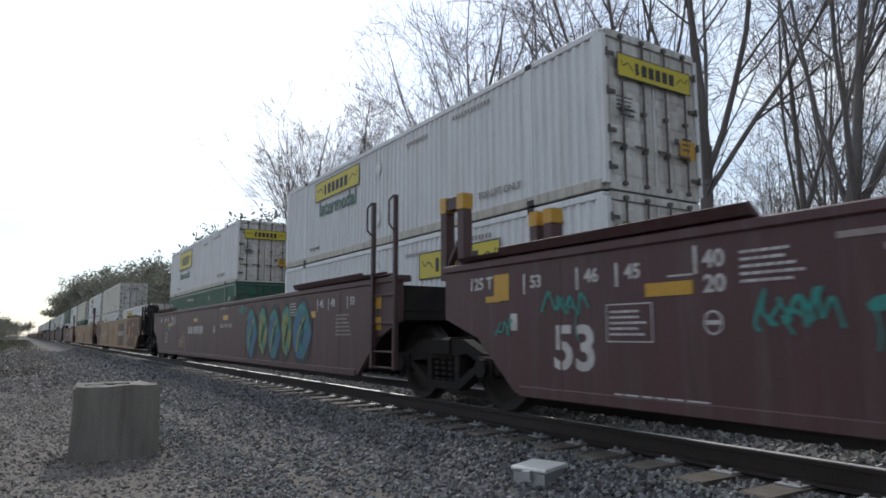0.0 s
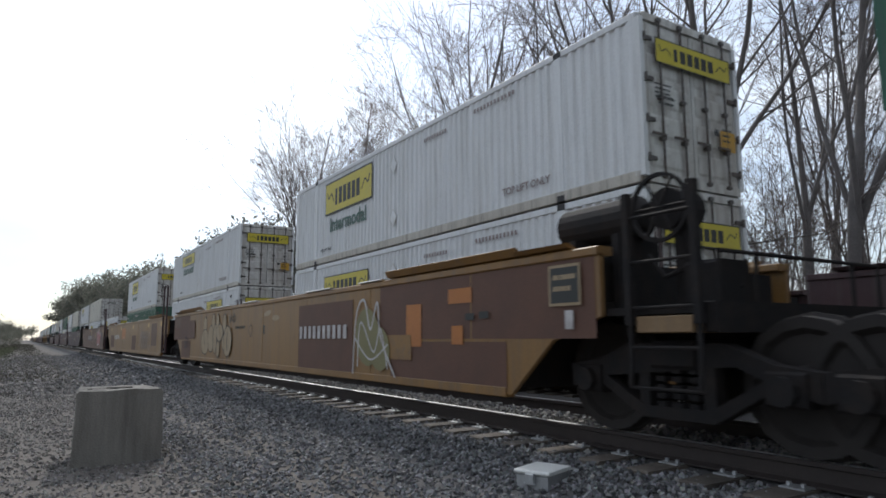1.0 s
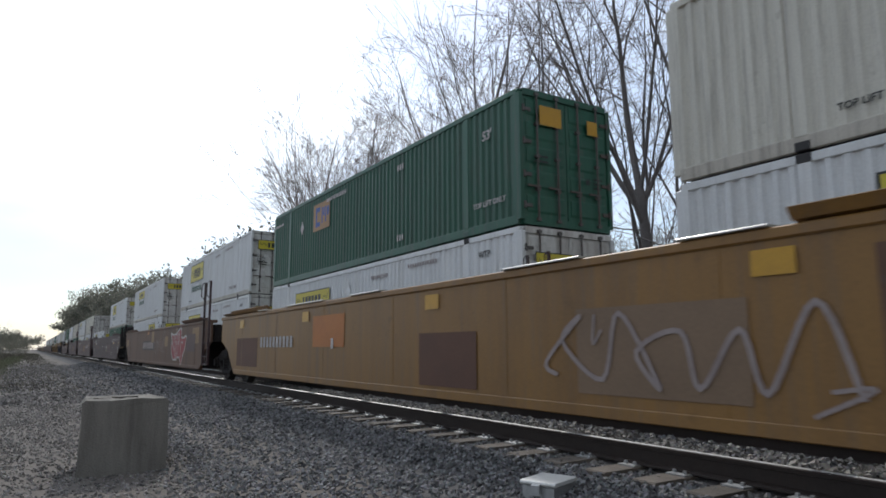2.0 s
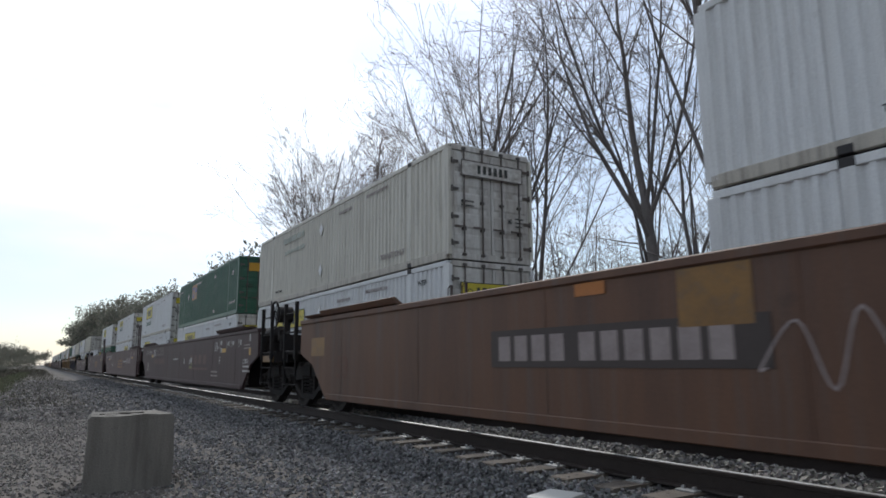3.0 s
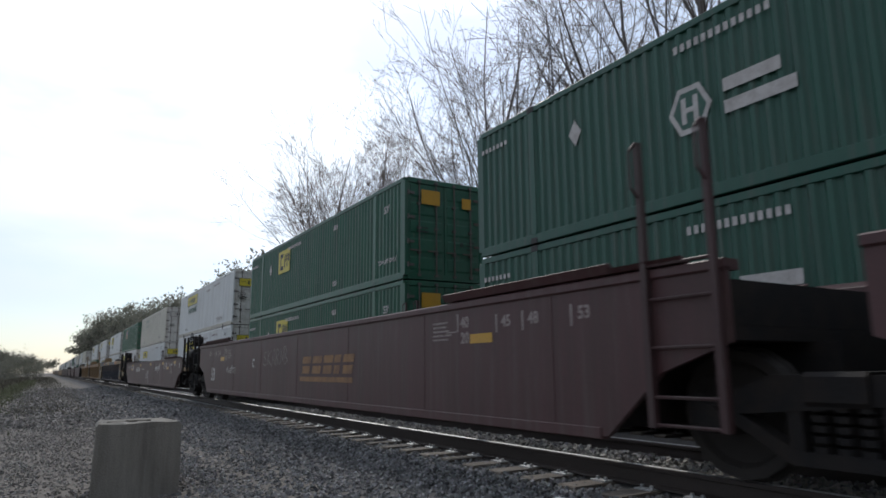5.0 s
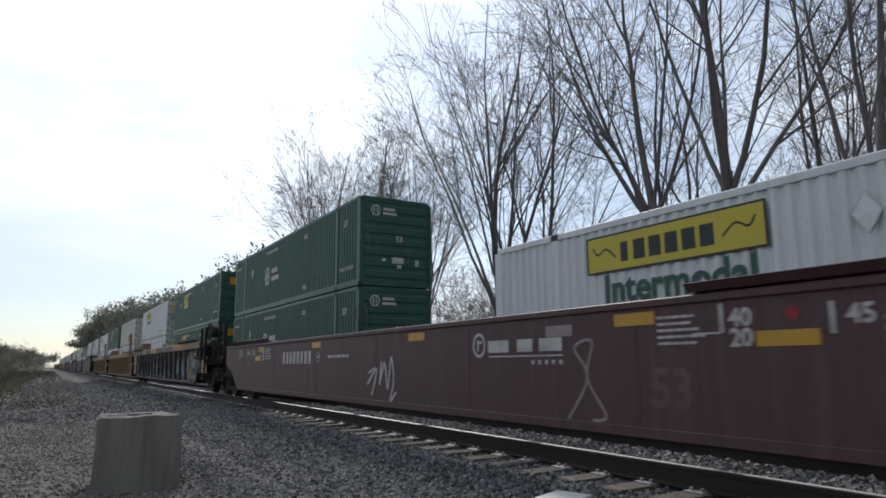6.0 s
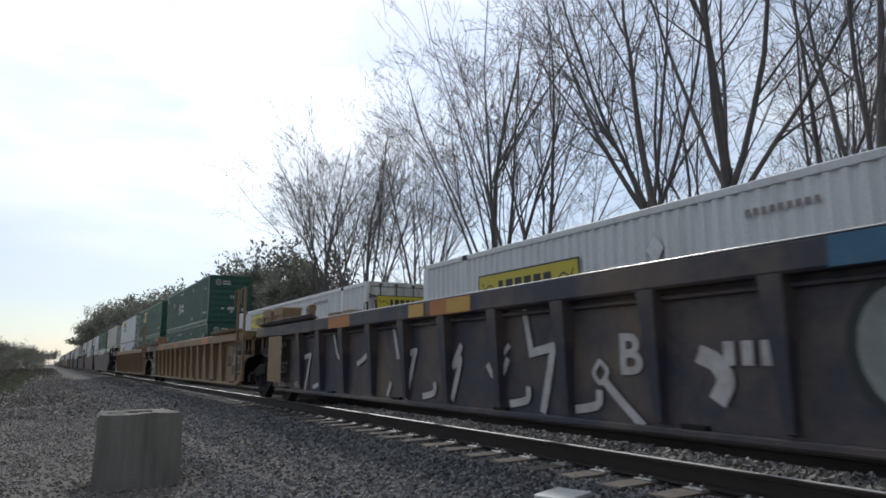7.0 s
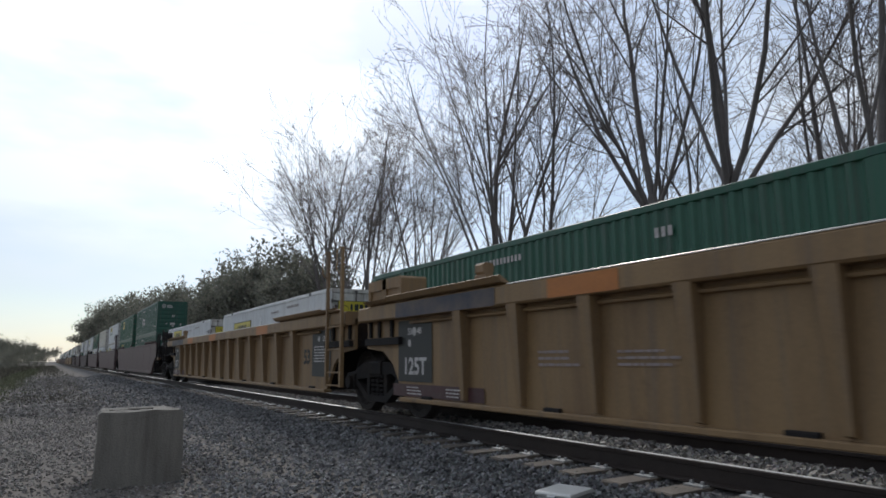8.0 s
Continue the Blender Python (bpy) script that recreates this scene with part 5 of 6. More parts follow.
# main trees, as they stand along the far side
for kind, x, y, turn, size in (
        ("round", 17.2, 44.4, 20, 1.16), ("twin", 17.4, 43.0, 140, 1.26), ("round", 18.2, 39.6, 75, 1.16), ("twin", 18.0, 33.6, 60, 1.0), ("slim", 17.2, 31.0, 200, 1.12),
        ("round", 17.4, 23.6, 35, 1.20), ("twin", 17.0, 21.8, 100, 1.15), ("slim", 18.8, 10.2, 250, 1.3),
        ("single", 17.4, 14.7, 80, 1.0), ("slim", 18.6, 16.6, 160, 1.3), ("single", 16.8, 12.0, 215, 1.02), ("slim", 17.6, 13.4, 300, 1.1),
        ("tall", 17.5, 8.4, 310, 0.95), ("single", 17.2, 4.6, 150, 0.95), ("tall", 17.5, 0.5, 60, 0.95)):
    tree(kind, x, y, turn, size)
rnd = random.Random(5)
for i in range(15):     # the wood behind them
    y = -4 + 1.6 * i + rnd.uniform(-0.6, 0.6)
    tree(rnd.choice(("pole", "slim", "slim", "pole", "twin")), rnd.uniform(23, 36) + 0.08 * y, y, rnd.uniform(0, 360), rnd.uniform(0.8, 1.1))
for i in range(14):     # young growth filling the wood's edge
    y = -4 + 2.2 * i + rnd.uniform(-0.6, 0.6)
    tree(rnd.choice(("pole", "pole", "slim")), rnd.uniform(19, 28), y, rnd.uniform(0, 360), rnd.uniform(0.6, 0.9))
for i in range(8):     # slender trees thickening the wood abreast
    y = 3.0 + 1.7 * i + rnd.uniform(-0.5, 0.5)
    tree(rnd.choice(("slim", "pole", "slim")), rnd.uniform(20.5, 30), y, rnd.uniform(0, 360), rnd.uniform(1.0, 1.35))
for i in range(24):     # underwood
    y = -2 + 2.2 * i + rnd.uniform(-0.8, 0.8)
    tree("bush", rnd.uniform(16.0, 23.0), y, rnd.uniform(0, 360), rnd.uniform(0.6, 1.1))
for i in range(16):     # taller brush behind the trunks
    y = 12 + 1.9 * i + rnd.uniform(-0.8, 0.8)
    tree("bush", rnd.uniform(19.0, 26.0), y, rnd.uniform(0, 360), rnd.uniform(1.2, 1.6))
for i in range(9):        # thin young trees at the back of the near wood
    y = -2 + 3.2 * i + rnd.uniform(-0.8, 0.8)
    tree("pole", rnd.uniform(26, 40), y, rnd.uniform(0, 360), rnd.uniform(0.95, 1.3))
for i in range(16):     # the lower line of trees farther on
    y = 58 + 4.0 * i + rnd.uniform(-1.2, 1.2)
    tree(rnd.choice(("far", "leafy")), rnd.uniform(17.0, 22), y, rnd.uniform(0, 360), rnd.uniform(0.86, 0.98) + 0.0015 * (y - 58))
for i in range(12):
    y = 56 + 4.0 * i + rnd.uniform(-1.0, 1.0)
    tree("thicket", rnd.uniform(14.5, 18), y, rnd.uniform(0, 360), rnd.uniform(0.7, 1.1))
for i in range(12):
    y = 122 + 6.9 * i + rnd.uniform(-2, 2)
    tree(rnd.choice(("leafy", "far")), rnd.uniform(15, 22), y, rnd.uniform(0, 360), rnd.uniform(1.05, 1.2) + 0.003 * (y - 122))
for i in range(14):     # the taller far wood closing the view
    y = 205 + 6.0 * i + rnd.uniform(-2, 2)
    tree(rnd.choice(("leafy", "far")), rnd.uniform(13.0, 18), y, rnd.uniform(0, 360), rnd.uniform(1.30, 1.48))
for i in range(11):
    y = 300 + 22 * i
    tree(rnd.choice(("leafy", "far")), rnd.uniform(13, 26), y, rnd.uniform(0, 360), rnd.uniform(0.8, 1.1))
# scrub and low trees on the near side of the line
for x, y, kind, size in ((-6.0, 150, "leafy", 0.40), (-7.2, 148, "leafy", 0.44), (-5.4, 152, "thicket", 0.7), (-9, 158, "thicket", 1.0), (-6.5, 165, "thicket", 0.8), (-8, 185, "leafy", 0.45), (-7, 200, "leafy", 0.45),
                         (-6.5, 240, "leafy", 0.5), (-5.5, 300, "leafy", 0.6), (-7, 330, "leafy", 0.7), (-9, 420, "leafy", 0.9), (-5.5, 120, "thicket", 0.45), (-6.6, 112, "thicket", 0.5), (-6.0, 135, "thicket", 0.6),
                         (-4.6, 140, "thicket", 0.4), (-3.4, 170, "thicket", 0.5), (-2.6, 220, "thicket", 0.6), (-1.8, 280, "thicket", 0.7), (-4.0, 210, "thicket", 0.5), (-3.6, 260, "thicket", 0.7),
                         (-4.0, 360, "leafy", 0.5), (-3.0, 450, "leafy", 0.7), (1.0, 560, "leafy", 0.8), (5.0, 620, "far", 0.9), (-4.0, 600, "far", 0.9), (-8.0, 95, "thicket", 0.5), (-7.0, 82, "thicket", 0.35)):
    tree(kind, x, y, 37 * x + y, size)


def tufts(name, label, material, count, x0, x1, y0, y1, tall, seed):
    """Uncounted blades and stalks, each a thin bent strip."""
    rng = random.Random(seed)
    g = Geo()
    for i in range(count):
        x, y = rng.uniform(x0, x1) + rng.gauss(0, 0.35), y0 + (y1 - y0) * rng.random() ** 1.5
        z, hh, a, w = profile(x) - 0.02, tall * rng.uniform(0.4, 1.0), rng.uniform(0, 6.28), rng.uniform(0.006, 0.016) * (1 + y / 40)
        c, s, b = math.cos(a), math.sin(a), rng.uniform(0.1, 0.5) * hh
        g.add([(x - w * s, y + w * c, z), (x + w * s, y - w * c, z), (x + w * s + b * c * 0.4, y - w * c + b * s * 0.4, z + hh * 0.6), (x - w * s + b * c * 0.4, y + w * c + b * s * 0.4, z + hh * 0.6), (x + b * c, y + b * s, z + hh)],
              [(0, 1, 2, 3), (3, 2, 4)])
    me = bpy.data.meshes.new(name)
    me.from_pydata(g.v, [], g.f)
    me.materials.append(material)
    return tagged(put(name, me), label, "grass", kind="stuff")


tufts("grass", "sparse spring grass and dead stalks on the verge", GRASS, 30000, -9, -1.4, 13, 150, 0.17, 3)
tufts("dry_weeds", "dry weeds and brush beyond the far track", SCRUB, 7000, 13.2, 20, -2, 60, 0.9, 4)
tufts("grass", "thin low weeds growing through the gravel road", SCRUB, 9000, -3.0, 1.6, 26, 260, 0.11, 8)
tufts("dry_weeds", "dry weeds along the roadside verge", SCRUB, 9000, -11, -3.2, 40, 190, 0.5, 5)


# ---- paint, lettering and graffiti on the near cars ----
DULL_LIME = mat("dull_lime_spray", (0.20, 0.24, 0.09), 0.6, second=(0.06, 0.12, 0.08), amount=0.7, patch=3.0)
GHOST_INK = mat("ghost_lettering", (0.135, 0.075, 0.065), 0.65, second=(0.07, 0.03, 0.03), amount=0.7, patch=3.0)


def common_marks(ob, ink=WHITE_INK, ends=("low", "high")):
    for e in ends:
        s = 1 if e == "high" else -1      # distances run inward from the end
        at = lambda d: s * (HALF + 0.5 - d)
        for d, t in ((1.97, "53"), (2.67, "46" if s > 0 else "48"), (3.11, "45"),):
            mark(ob, "stencil", words(t, 0.16, ink), at(d) - 0.06, 1.31)
            mark(ob, "tick", sign_mesh("tick_" + ink.name, [(0, rect(0, 0, 0.03, 0.19))], ink), at(d) + 0.10, 1.30)
        mark(ob, "stencil", words("40", 0.17, ink), at(3.85) - 0.03, 1.34)
        mark(ob, "stencil", words("20", 0.17, ink), at(3.85) - 0.03, 1.17)
        mark(ob, "tick", sign_mesh("tick_tall_" + ink.name, [(0, rect(0, 0, 0.03, 0.2)), (0, rect(-0.13, -0.10, 0.22, 0.014))], ink), at(3.85) + 0.11, 1.35)
        mark(ob, "reflector", sign_mesh("tape_long", [(0, rect(0, 0, 0.42, 0.10))], AMBER), at(3.5), 1.16, "amber reflective tape")
        mark(ob, "print", sign_mesh("print_a_" + ink.name, bars(0, 0, 0.44, 0.24, 5, 3), ink), at(4.3), 1.27)
    return ob


def art_teal(ob):
    common_marks(ob)
    e = HALF + 0.5
    mark(ob, "reflector", sign_mesh("tape_corner", [(0, rect(0, 0.02, 0.24, 0.26)), (0, rect(-0.14, -0.09, 0.24, 0.06))], AMBER), e - 1.52, 1.27, "amber reflective tape")
    mark(ob, "lettering", words("125 T", 0.17, WHITE_INK), e - 1.17, 1.34)
    mark(ob, "lettering", words("53", 0.52, WHITE_INK), e - 2.51, 0.70, "large white stencilled number")
    mark(ob, "placard", sign_mesh("white_card", [(0, rect(0, 0, 0.10, 0.16))], WHITE_INK), e - 1.71, 0.95)
    mark(ob, "notice", sign_mesh("framed_notice", [(0, rect(0, 0, 0.46, 0.30)), (1, rect(0, 0, 0.44, 0.28))] + [(2, r) for _, r in bars(0, 0, 0.38, 0.22, 5, 8)], WHITE_INK, MAROON, WHITE_INK), e - 3.12, 0.92)
    mark(ob, "emblem", sign_mesh("round_mark", [(0, oval(0, 0, 0.075, 0.085)), (1, oval(0, 0, 0.062, 0.07)), (2, rect(0, 0, 0.10, 0.03))], WHITE_INK, MAROON, WHITE_INK), e - 3.86, 0.91)
    t1 = scrawl(4, 0.56, 0.20, 9, 0.026) + scrawl(5, 0.2, 0.12, 5, 0.016) + stroke([(0.14, -0.08), (0.12, -0.2), (0.15, -0.32)], 0.014)
    t2 = scrawl(8, 0.50, 0.26, 11, 0.024) + stroke([(-0.08, -0.08), (0.0, 0.08), (0.08, -0.06), (-0.04, 0.0)], 0.03) + [(0, oval(0.46, 0.02, 0.08, 0.045, 0.3, 7))] + stroke([(0.42, 0.0), (0.44, -0.12), (0.43, -0.24)], 0.016) + stroke([(0.5, 0.0), (0.52, -0.16)], 0.012)
    mark(ob, "graffiti", sign_mesh("teal_a", t1, TEAL_SPRAY), e - 2.42, 1.10, "teal spray-painted scrawl")
    mark(ob, "graffiti", sign_mesh("teal_b", t2, TEAL_SPRAY), e - 4.45, 0.98, "teal spray-painted scrawl")
    mark(ob, "graffiti", sign_mesh("teal_c", scrawl(13, 0.24, 0.18, 6, 0.022), TEAL_SPRAY), e - 1.55, 0.90)
    mark(ob, "print", sign_mesh("low_print", bars(0, 0, 1.1, 0.03, 1, 4), WHITE_INK), e - 3.5, 0.37)
    mark(ob, "print", sign_mesh("line_print", [(0, rect(0, 0, 1.6, 0.04))] + [(0, rect(0.2, -0.09, 1.5, 0.04))], FADED_INK), e - 5.5, 1.40)


def art_mural(ob):
    common_marks(ob)
    low = -HALF - 0.5
    mark(ob, "lettering", words("53", 0.44, FADED_INK), 6.52, 0.74, "large faded stencilled number")
    mark(ob, "number_bars", sign_mesh("aok_bars", [(0, rect(-0.86 + 0.19 * i + (0.10 if i > 2 else 0), 0, 0.135, 0.20)) for i in range(9)], WHITE_INK), 2.35, 0.975, "row of white blocks in place of a number")
    mark(ob, "lettering", words("A", 0.28, WHITE_INK), 0.32, 0.97)
    mark(ob, "lettering", words("WELL LD LMT 118,100", 0.105, WHITE_INK), -0.77, 1.045)
    mark(ob, "number_bars", sign_mesh("small_bars", dashes(-0.06, 0, 0.52, 0.075, 8) + [(0, rect(0.34, 0, 0.06, 0.075))], FADED_INK), -0.50, 1.455, "small faded blocks in place of a number")
    mark(ob, "graffiti", sign_mesh("teal_blot", scrawl(17, 0.55, 0.12, 8, 0.04), TEAL_SPRAY), -2.1, 1.36, "teal spray-painted scrawl")
    for y, z, w, h in ((low + 1.08, 1.26, 0.16, 0.17), (low + 1.08, 0.98, 0.16, 0.17), (2.37, 1.24, 0.42, 0.085), (-0.73, 1.235, 0.44, 0.11)):
        mark(ob, "reflector", sign_mesh("tape_%.2f_%.2f" % (w, h), [(0, rect(0, 0, w, h))], AMBER), y, z, "amber reflective tape")
    rng, shapes = random.Random(3), []
    letters = ((-1.50, 0.0, 0.36, 0.50), (-0.75, 0.04, 0.30, 0.46), (-0.05, -0.03, 0.34, 0.48), (0.62, 0.02, 0.28, 0.46), (1.38, 0.0, 0.42, 0.50))
    for u, v, a, b in letters:      # dark outlines behind every letter
        shapes += [(0, [(u + a * 1.2 * math.cos(q) * rng.uniform(0.85, 1.15), v + b * 1.12 * math.sin(q) * rng.uniform(0.85, 1.12)) for q in (2 * math.pi * k / 11 for k in range(11))])]
    for n, (u, v, a, b) in enumerate(letters):
        shapes += [(1 + n % 2, [(u + a * math.cos(q) * rng.uniform(0.75, 1.1), v + b * math.sin(q) * rng.uniform(0.75, 1.1)) for q in (2 * math.pi * k / 9 for k in range(9))])]
    for n, (u, v, a, b) in enumerate(letters):
        shapes += [(3, p) for _, p in stroke([(u - 0.8 * a, v + 0.6 * b), (u, v + 0.9 * b), (u + 0.6 * a, v + 0.3 * b), (u - 0.4 * a, v - 0.1 * b), (u + 0.3 * a, v - 0.7 * b)], 0.08, 0, 6)]
    for n, (u, v, a, b) in enumerate(letters):
        shapes += [(4, p) for _, p in stroke([(u - 0.5 * a, v - 0.6 * b), (u - 0.2 * a, v + 0.1 * b), (u + 0.4 * a, v + 0.55 * b)], 0.05, 0, 6)]
        shapes += [(0, p) for _, p in stroke([(u - 0.1 * a, v + 0.4 * b), (u + 0.2 * a, v + 0.1 * b), (u - 0.15 * a, v - 0.35 * b)], 0.035, 0, 6)]
    mark(ob, "graffiti", sign_mesh("mural", shapes, DARK_INK, BLUE_SPRAY, DULL_LIME, TEAL_SPRAY, LIME_SPRAY), -4.3, 0.86, "large blue, green and yellow graffiti mural")
    mark(ob, "graffiti", sign_mesh("yellow_tag", stroke([(-0.5, -0.14), (-0.3, 0.06), (-0.34, -0.16), (-0.14, 0.16), (-0.18, -0.14), (0.02, 0.1)], 0.03) + stroke([(0.0, 0.1), (0.12, 0.26), (0.26, 0.18), (0.24, -0.08), (0.06, -0.16), (-0.02, 0.02), (0.14, 0.12), (0.34, -0.12), (0.5, -0.28)], 0.028) + stroke([(-0.46, 0.02), (0.1, -0.02), (0.3, 0.04)], 0.02), CREAM_SPRAY), 4.0, 0.66, "pale yellow scrawled tag")
    mark(ob, "graffiti", sign_mesh("teal_a", [], TEAL_SPRAY), -HALF + 8.9 + 6.3, 1.05)
    mark(ob, "print", sign_mesh("print_block", bars(0, 0, 0.55, 0.34, 6, 9), FADED_INK), low + 2.2, 0.98)


def patches(ob, spec, seed, x=-CAR_HALF):
    for i, (y, z, w, h, m) in enumerate(spec):
        mark(ob, "paint_patch", sign_mesh("patch_%d_%d" % (seed, i), [(0, rect(0, 0, w, h))], m), y, z, "repainted patch", x - 0.0016 * i)


def art_bubble(ob):
    """Brown ends and squares over mustard, cream bubbles, a pale tag."""
    low = -HALF - 0.5
    patches(ob, ((-7.05, 1.16, 3.9, 0.68, BROWN_PATCH), (-6.6, 0.55, 2.4, 0.48, BROWN_PATCH), (-3.15, 0.85, 2.2, 1.06, BROWN_PATCH), (7.9, 1.16, 2.25, 0.68, BROWN_PATCH), (7.2, 0.55, 1.2, 0.48, BROWN_PATCH),
                 (-6.0, 0.98, 0.36, 0.50, ORANGE_PATCH), (-7.0, 1.28, 0.45, 0.16, ORANGE_PATCH), (-6.95, 0.86, 0.22, 0.2, ORANGE_PATCH), (-5.6, 0.72, 0.7, 0.3, MUSTARD), (6.4, 1.1, 0.7, 0.5, BROWN_PATCH),
                 (8.4, 1.32, 0.8, 0.3, RUST_BROWN)), 1)
    mark(ob, "number_bars", sign_mesh("dttx_bars", dashes(0, 0, 2.0, 0.20, 10), WHITE_INK), -3.1, 0.93, "row of white blocks in place of a number", -CAR_HALF - 0.018)
    s = [(1, oval(-0.1, 0.0, 0.36, 0.40, 0.5)), (1, oval(0.25, -0.15, 0.32, 0.28, -0.5))]
    s += stroke([(-0.55, -0.5), (-0.45, 0.3), (-0.2, 0.5), (0.0, 0.1), (0.2, 0.45), (0.3, 0.0), (0.7, -0.5)], 0.035) + stroke([(-0.4, -0.4), (-0.3, 0.2), (0.1, -0.2), (0.3, 0.1), (0.5, -0.4)], 0.03) + stroke([(-0.5, 0.0), (0.0, -0.3), (0.5, -0.1)], 0.025)
    mark(ob, "graffiti", sign_mesh("cream_tag", s, WHITE_INK, mat("thin_lime_spray", (0.20, 0.18, 0.08), 0.6)), -4.85, 0.85, "pale green and white graffiti", -CAR_HALF - 0.020)
    mark(ob, "notice", sign_mesh("end_notice", [(0, rect(0, 0, 0.40, 0.36)), (1, rect(0, 0, 0.35, 0.31))] + [(2, r) for _, r in bars(0, 0.02, 0.28, 0.2, 2, 2)], CREAM_SPRAY, DARK_INK, CREAM_SPRAY), low + 0.9, 1.28, "", -CAR_HALF - 0.020)
    mark(ob, "placard", sign_mesh("white_card", [], WHITE_INK), low + 0.85, 0.98, "", -CAR_HALF - 0.020)
    mark(ob, "slot", sign_mesh("dark_slot", [(0, rect(0, 0, 0.16, 0.07)), (0, rect(0.25, 0.01, 0.16, 0.07))], DARK_INK), -7.2, 1.05, "", -CAR_HALF - 0.020)
    shapes = []
    blobs = ((-1.13, 0.30, 0.17, 0.21), (-1.09, -0.12, 0.40, 0.31), (-0.24, 0.35, 0.13, 0.21), (-0.44, -0.04, 0.31, 0.32), (-0.02, -0.04, 0.17, 0.35), (0.20, 0.36, 0.14, 0.18),
             (0.31, -0.28, 0.15, 0.19), (0.43, 0.10, 0.29, 0.20), (0.88, 0.32, 0.14, 0.20), (0.90, -0.12, 0.19, 0.18), (1.19, -0.10, 0.34, 0.34))
    for u, v, a, b in blobs:
        shapes += [(0, oval(u, v, a + 0.022, b + 0.022)), (1, oval(u, v, a, b))]
    for line, w in (([(1.16, 0.10), (1.15, -0.08), (1.20, -0.30)], 0.045), ([(0.92, 0.08), (0.98, 0.06)], 0.03), ([(-1.16, 0.12), (-1.12, -0.05), (-1.02, -0.2)], 0.025), ([(-0.24, 0.16), (-0.2, -0.02), (-0.16, -0.2)], 0.025), ([(0.16, 0.0), (0.22, -0.1), (0.30, -0.06)], 0.025)):
        shapes += [(2, p) for _, p in stroke(line, w)]
    mark(ob, "graffiti", sign_mesh("bubble", shapes, DARK_INK, CREAM_SPRAY, DARK_INK), 3.75, 0.88, "cream bubble-letter graffiti with dark outlines", -CAR_HALF - 0.004)
    mark(ob, "graffiti", sign_mesh("dark_tag", stroke([(-0.25, 0.05), (-0.15, -0.08), (-0.08, 0.08), (0.0, -0.08), (0.1, 0.1), (0.14, -0.08), (0.28, 0.0), (0.15, 0.1)], 0.025) + stroke([(-0.22, 0.12), (-0.24, -0.10), (-0.1, 0.02)], 0.02), DARK_INK), 2.24, 1.29, "dark scrawled tag")
    mark(ob, "lettering", words("53", 0.46, MAROON_DARK), HALF - 1.9, 0.72, "", -CAR_HALF - 0.020)
    mark(ob, "lettering", words("B", 0.24, DARK_INK), -0.1, 1.0)
    mark(ob, "emblem", sign_mesh("dark_round", [(0, oval(0, 0, 0.12, 0.13)), (1, oval(0, 0, 0.10, 0.11))], DARK_INK, MUSTARD), 0.8, 1.0)
    mark(ob, "number_bars", sign_mesh("dark_bars", dashes(0, 0, 0.8, 0.06, 10), DARK_INK), 1.6, 1.08)
    mark(ob, "paint_patch", sign_mesh("pale_flake_a", [(0, oval(0, 0, 0.22, 0.05, 0.1)), (0, oval(0.5, -0.1, 0.2, 0.05))], CREAM_SPRAY), -0.3, 1.32, "pale flaked paint")


def art_patched(ob):
    patches(ob, ((6.8, 0.75, 1.6, 0.6, BROWN_PATCH), (-6.4, 1.0, 1.2, 0.8, RUST_BROWN), (-4.2, 0.8, 1.6, 0.7, mat("greyed_paint", (0.20, 0.13, 0.08), 0.6)), (2.2, 1.1, 1.3, 0.5, ORANGE_PATCH), (-1.3, 0.7, 1.2, 0.6, BROWN_PATCH)), 2)
    for y in (-7.9, -5.2, -1.0, 3.2, 7.2):
        mark(ob, "reflector", sign_mesh("tape_square", [(0, rect(0, 0, 0.30, 0.17))], AMBER), y, 1.36, "amber reflective tape", -CAR_HALF - 0.012)
    mark(ob, "graffiti", sign_mesh("thin_grey_tag", scrawl(51, 2.4, 0.6, 11, 0.04), FADED_INK), -4.4, 0.8, "faded grey scrawl", -CAR_HALF - 0.012)
    mark(ob, "placard", sign_mesh("white_card", [], WHITE_INK), 2.0, 0.9, "", -CAR_HALF - 0.012)
    mark(ob, "number_bars", sign_mesh("dttx_bars", [], WHITE_INK), 4.8, 0.95, "row of white blocks in place of a number", -CAR_HALF - 0.012)


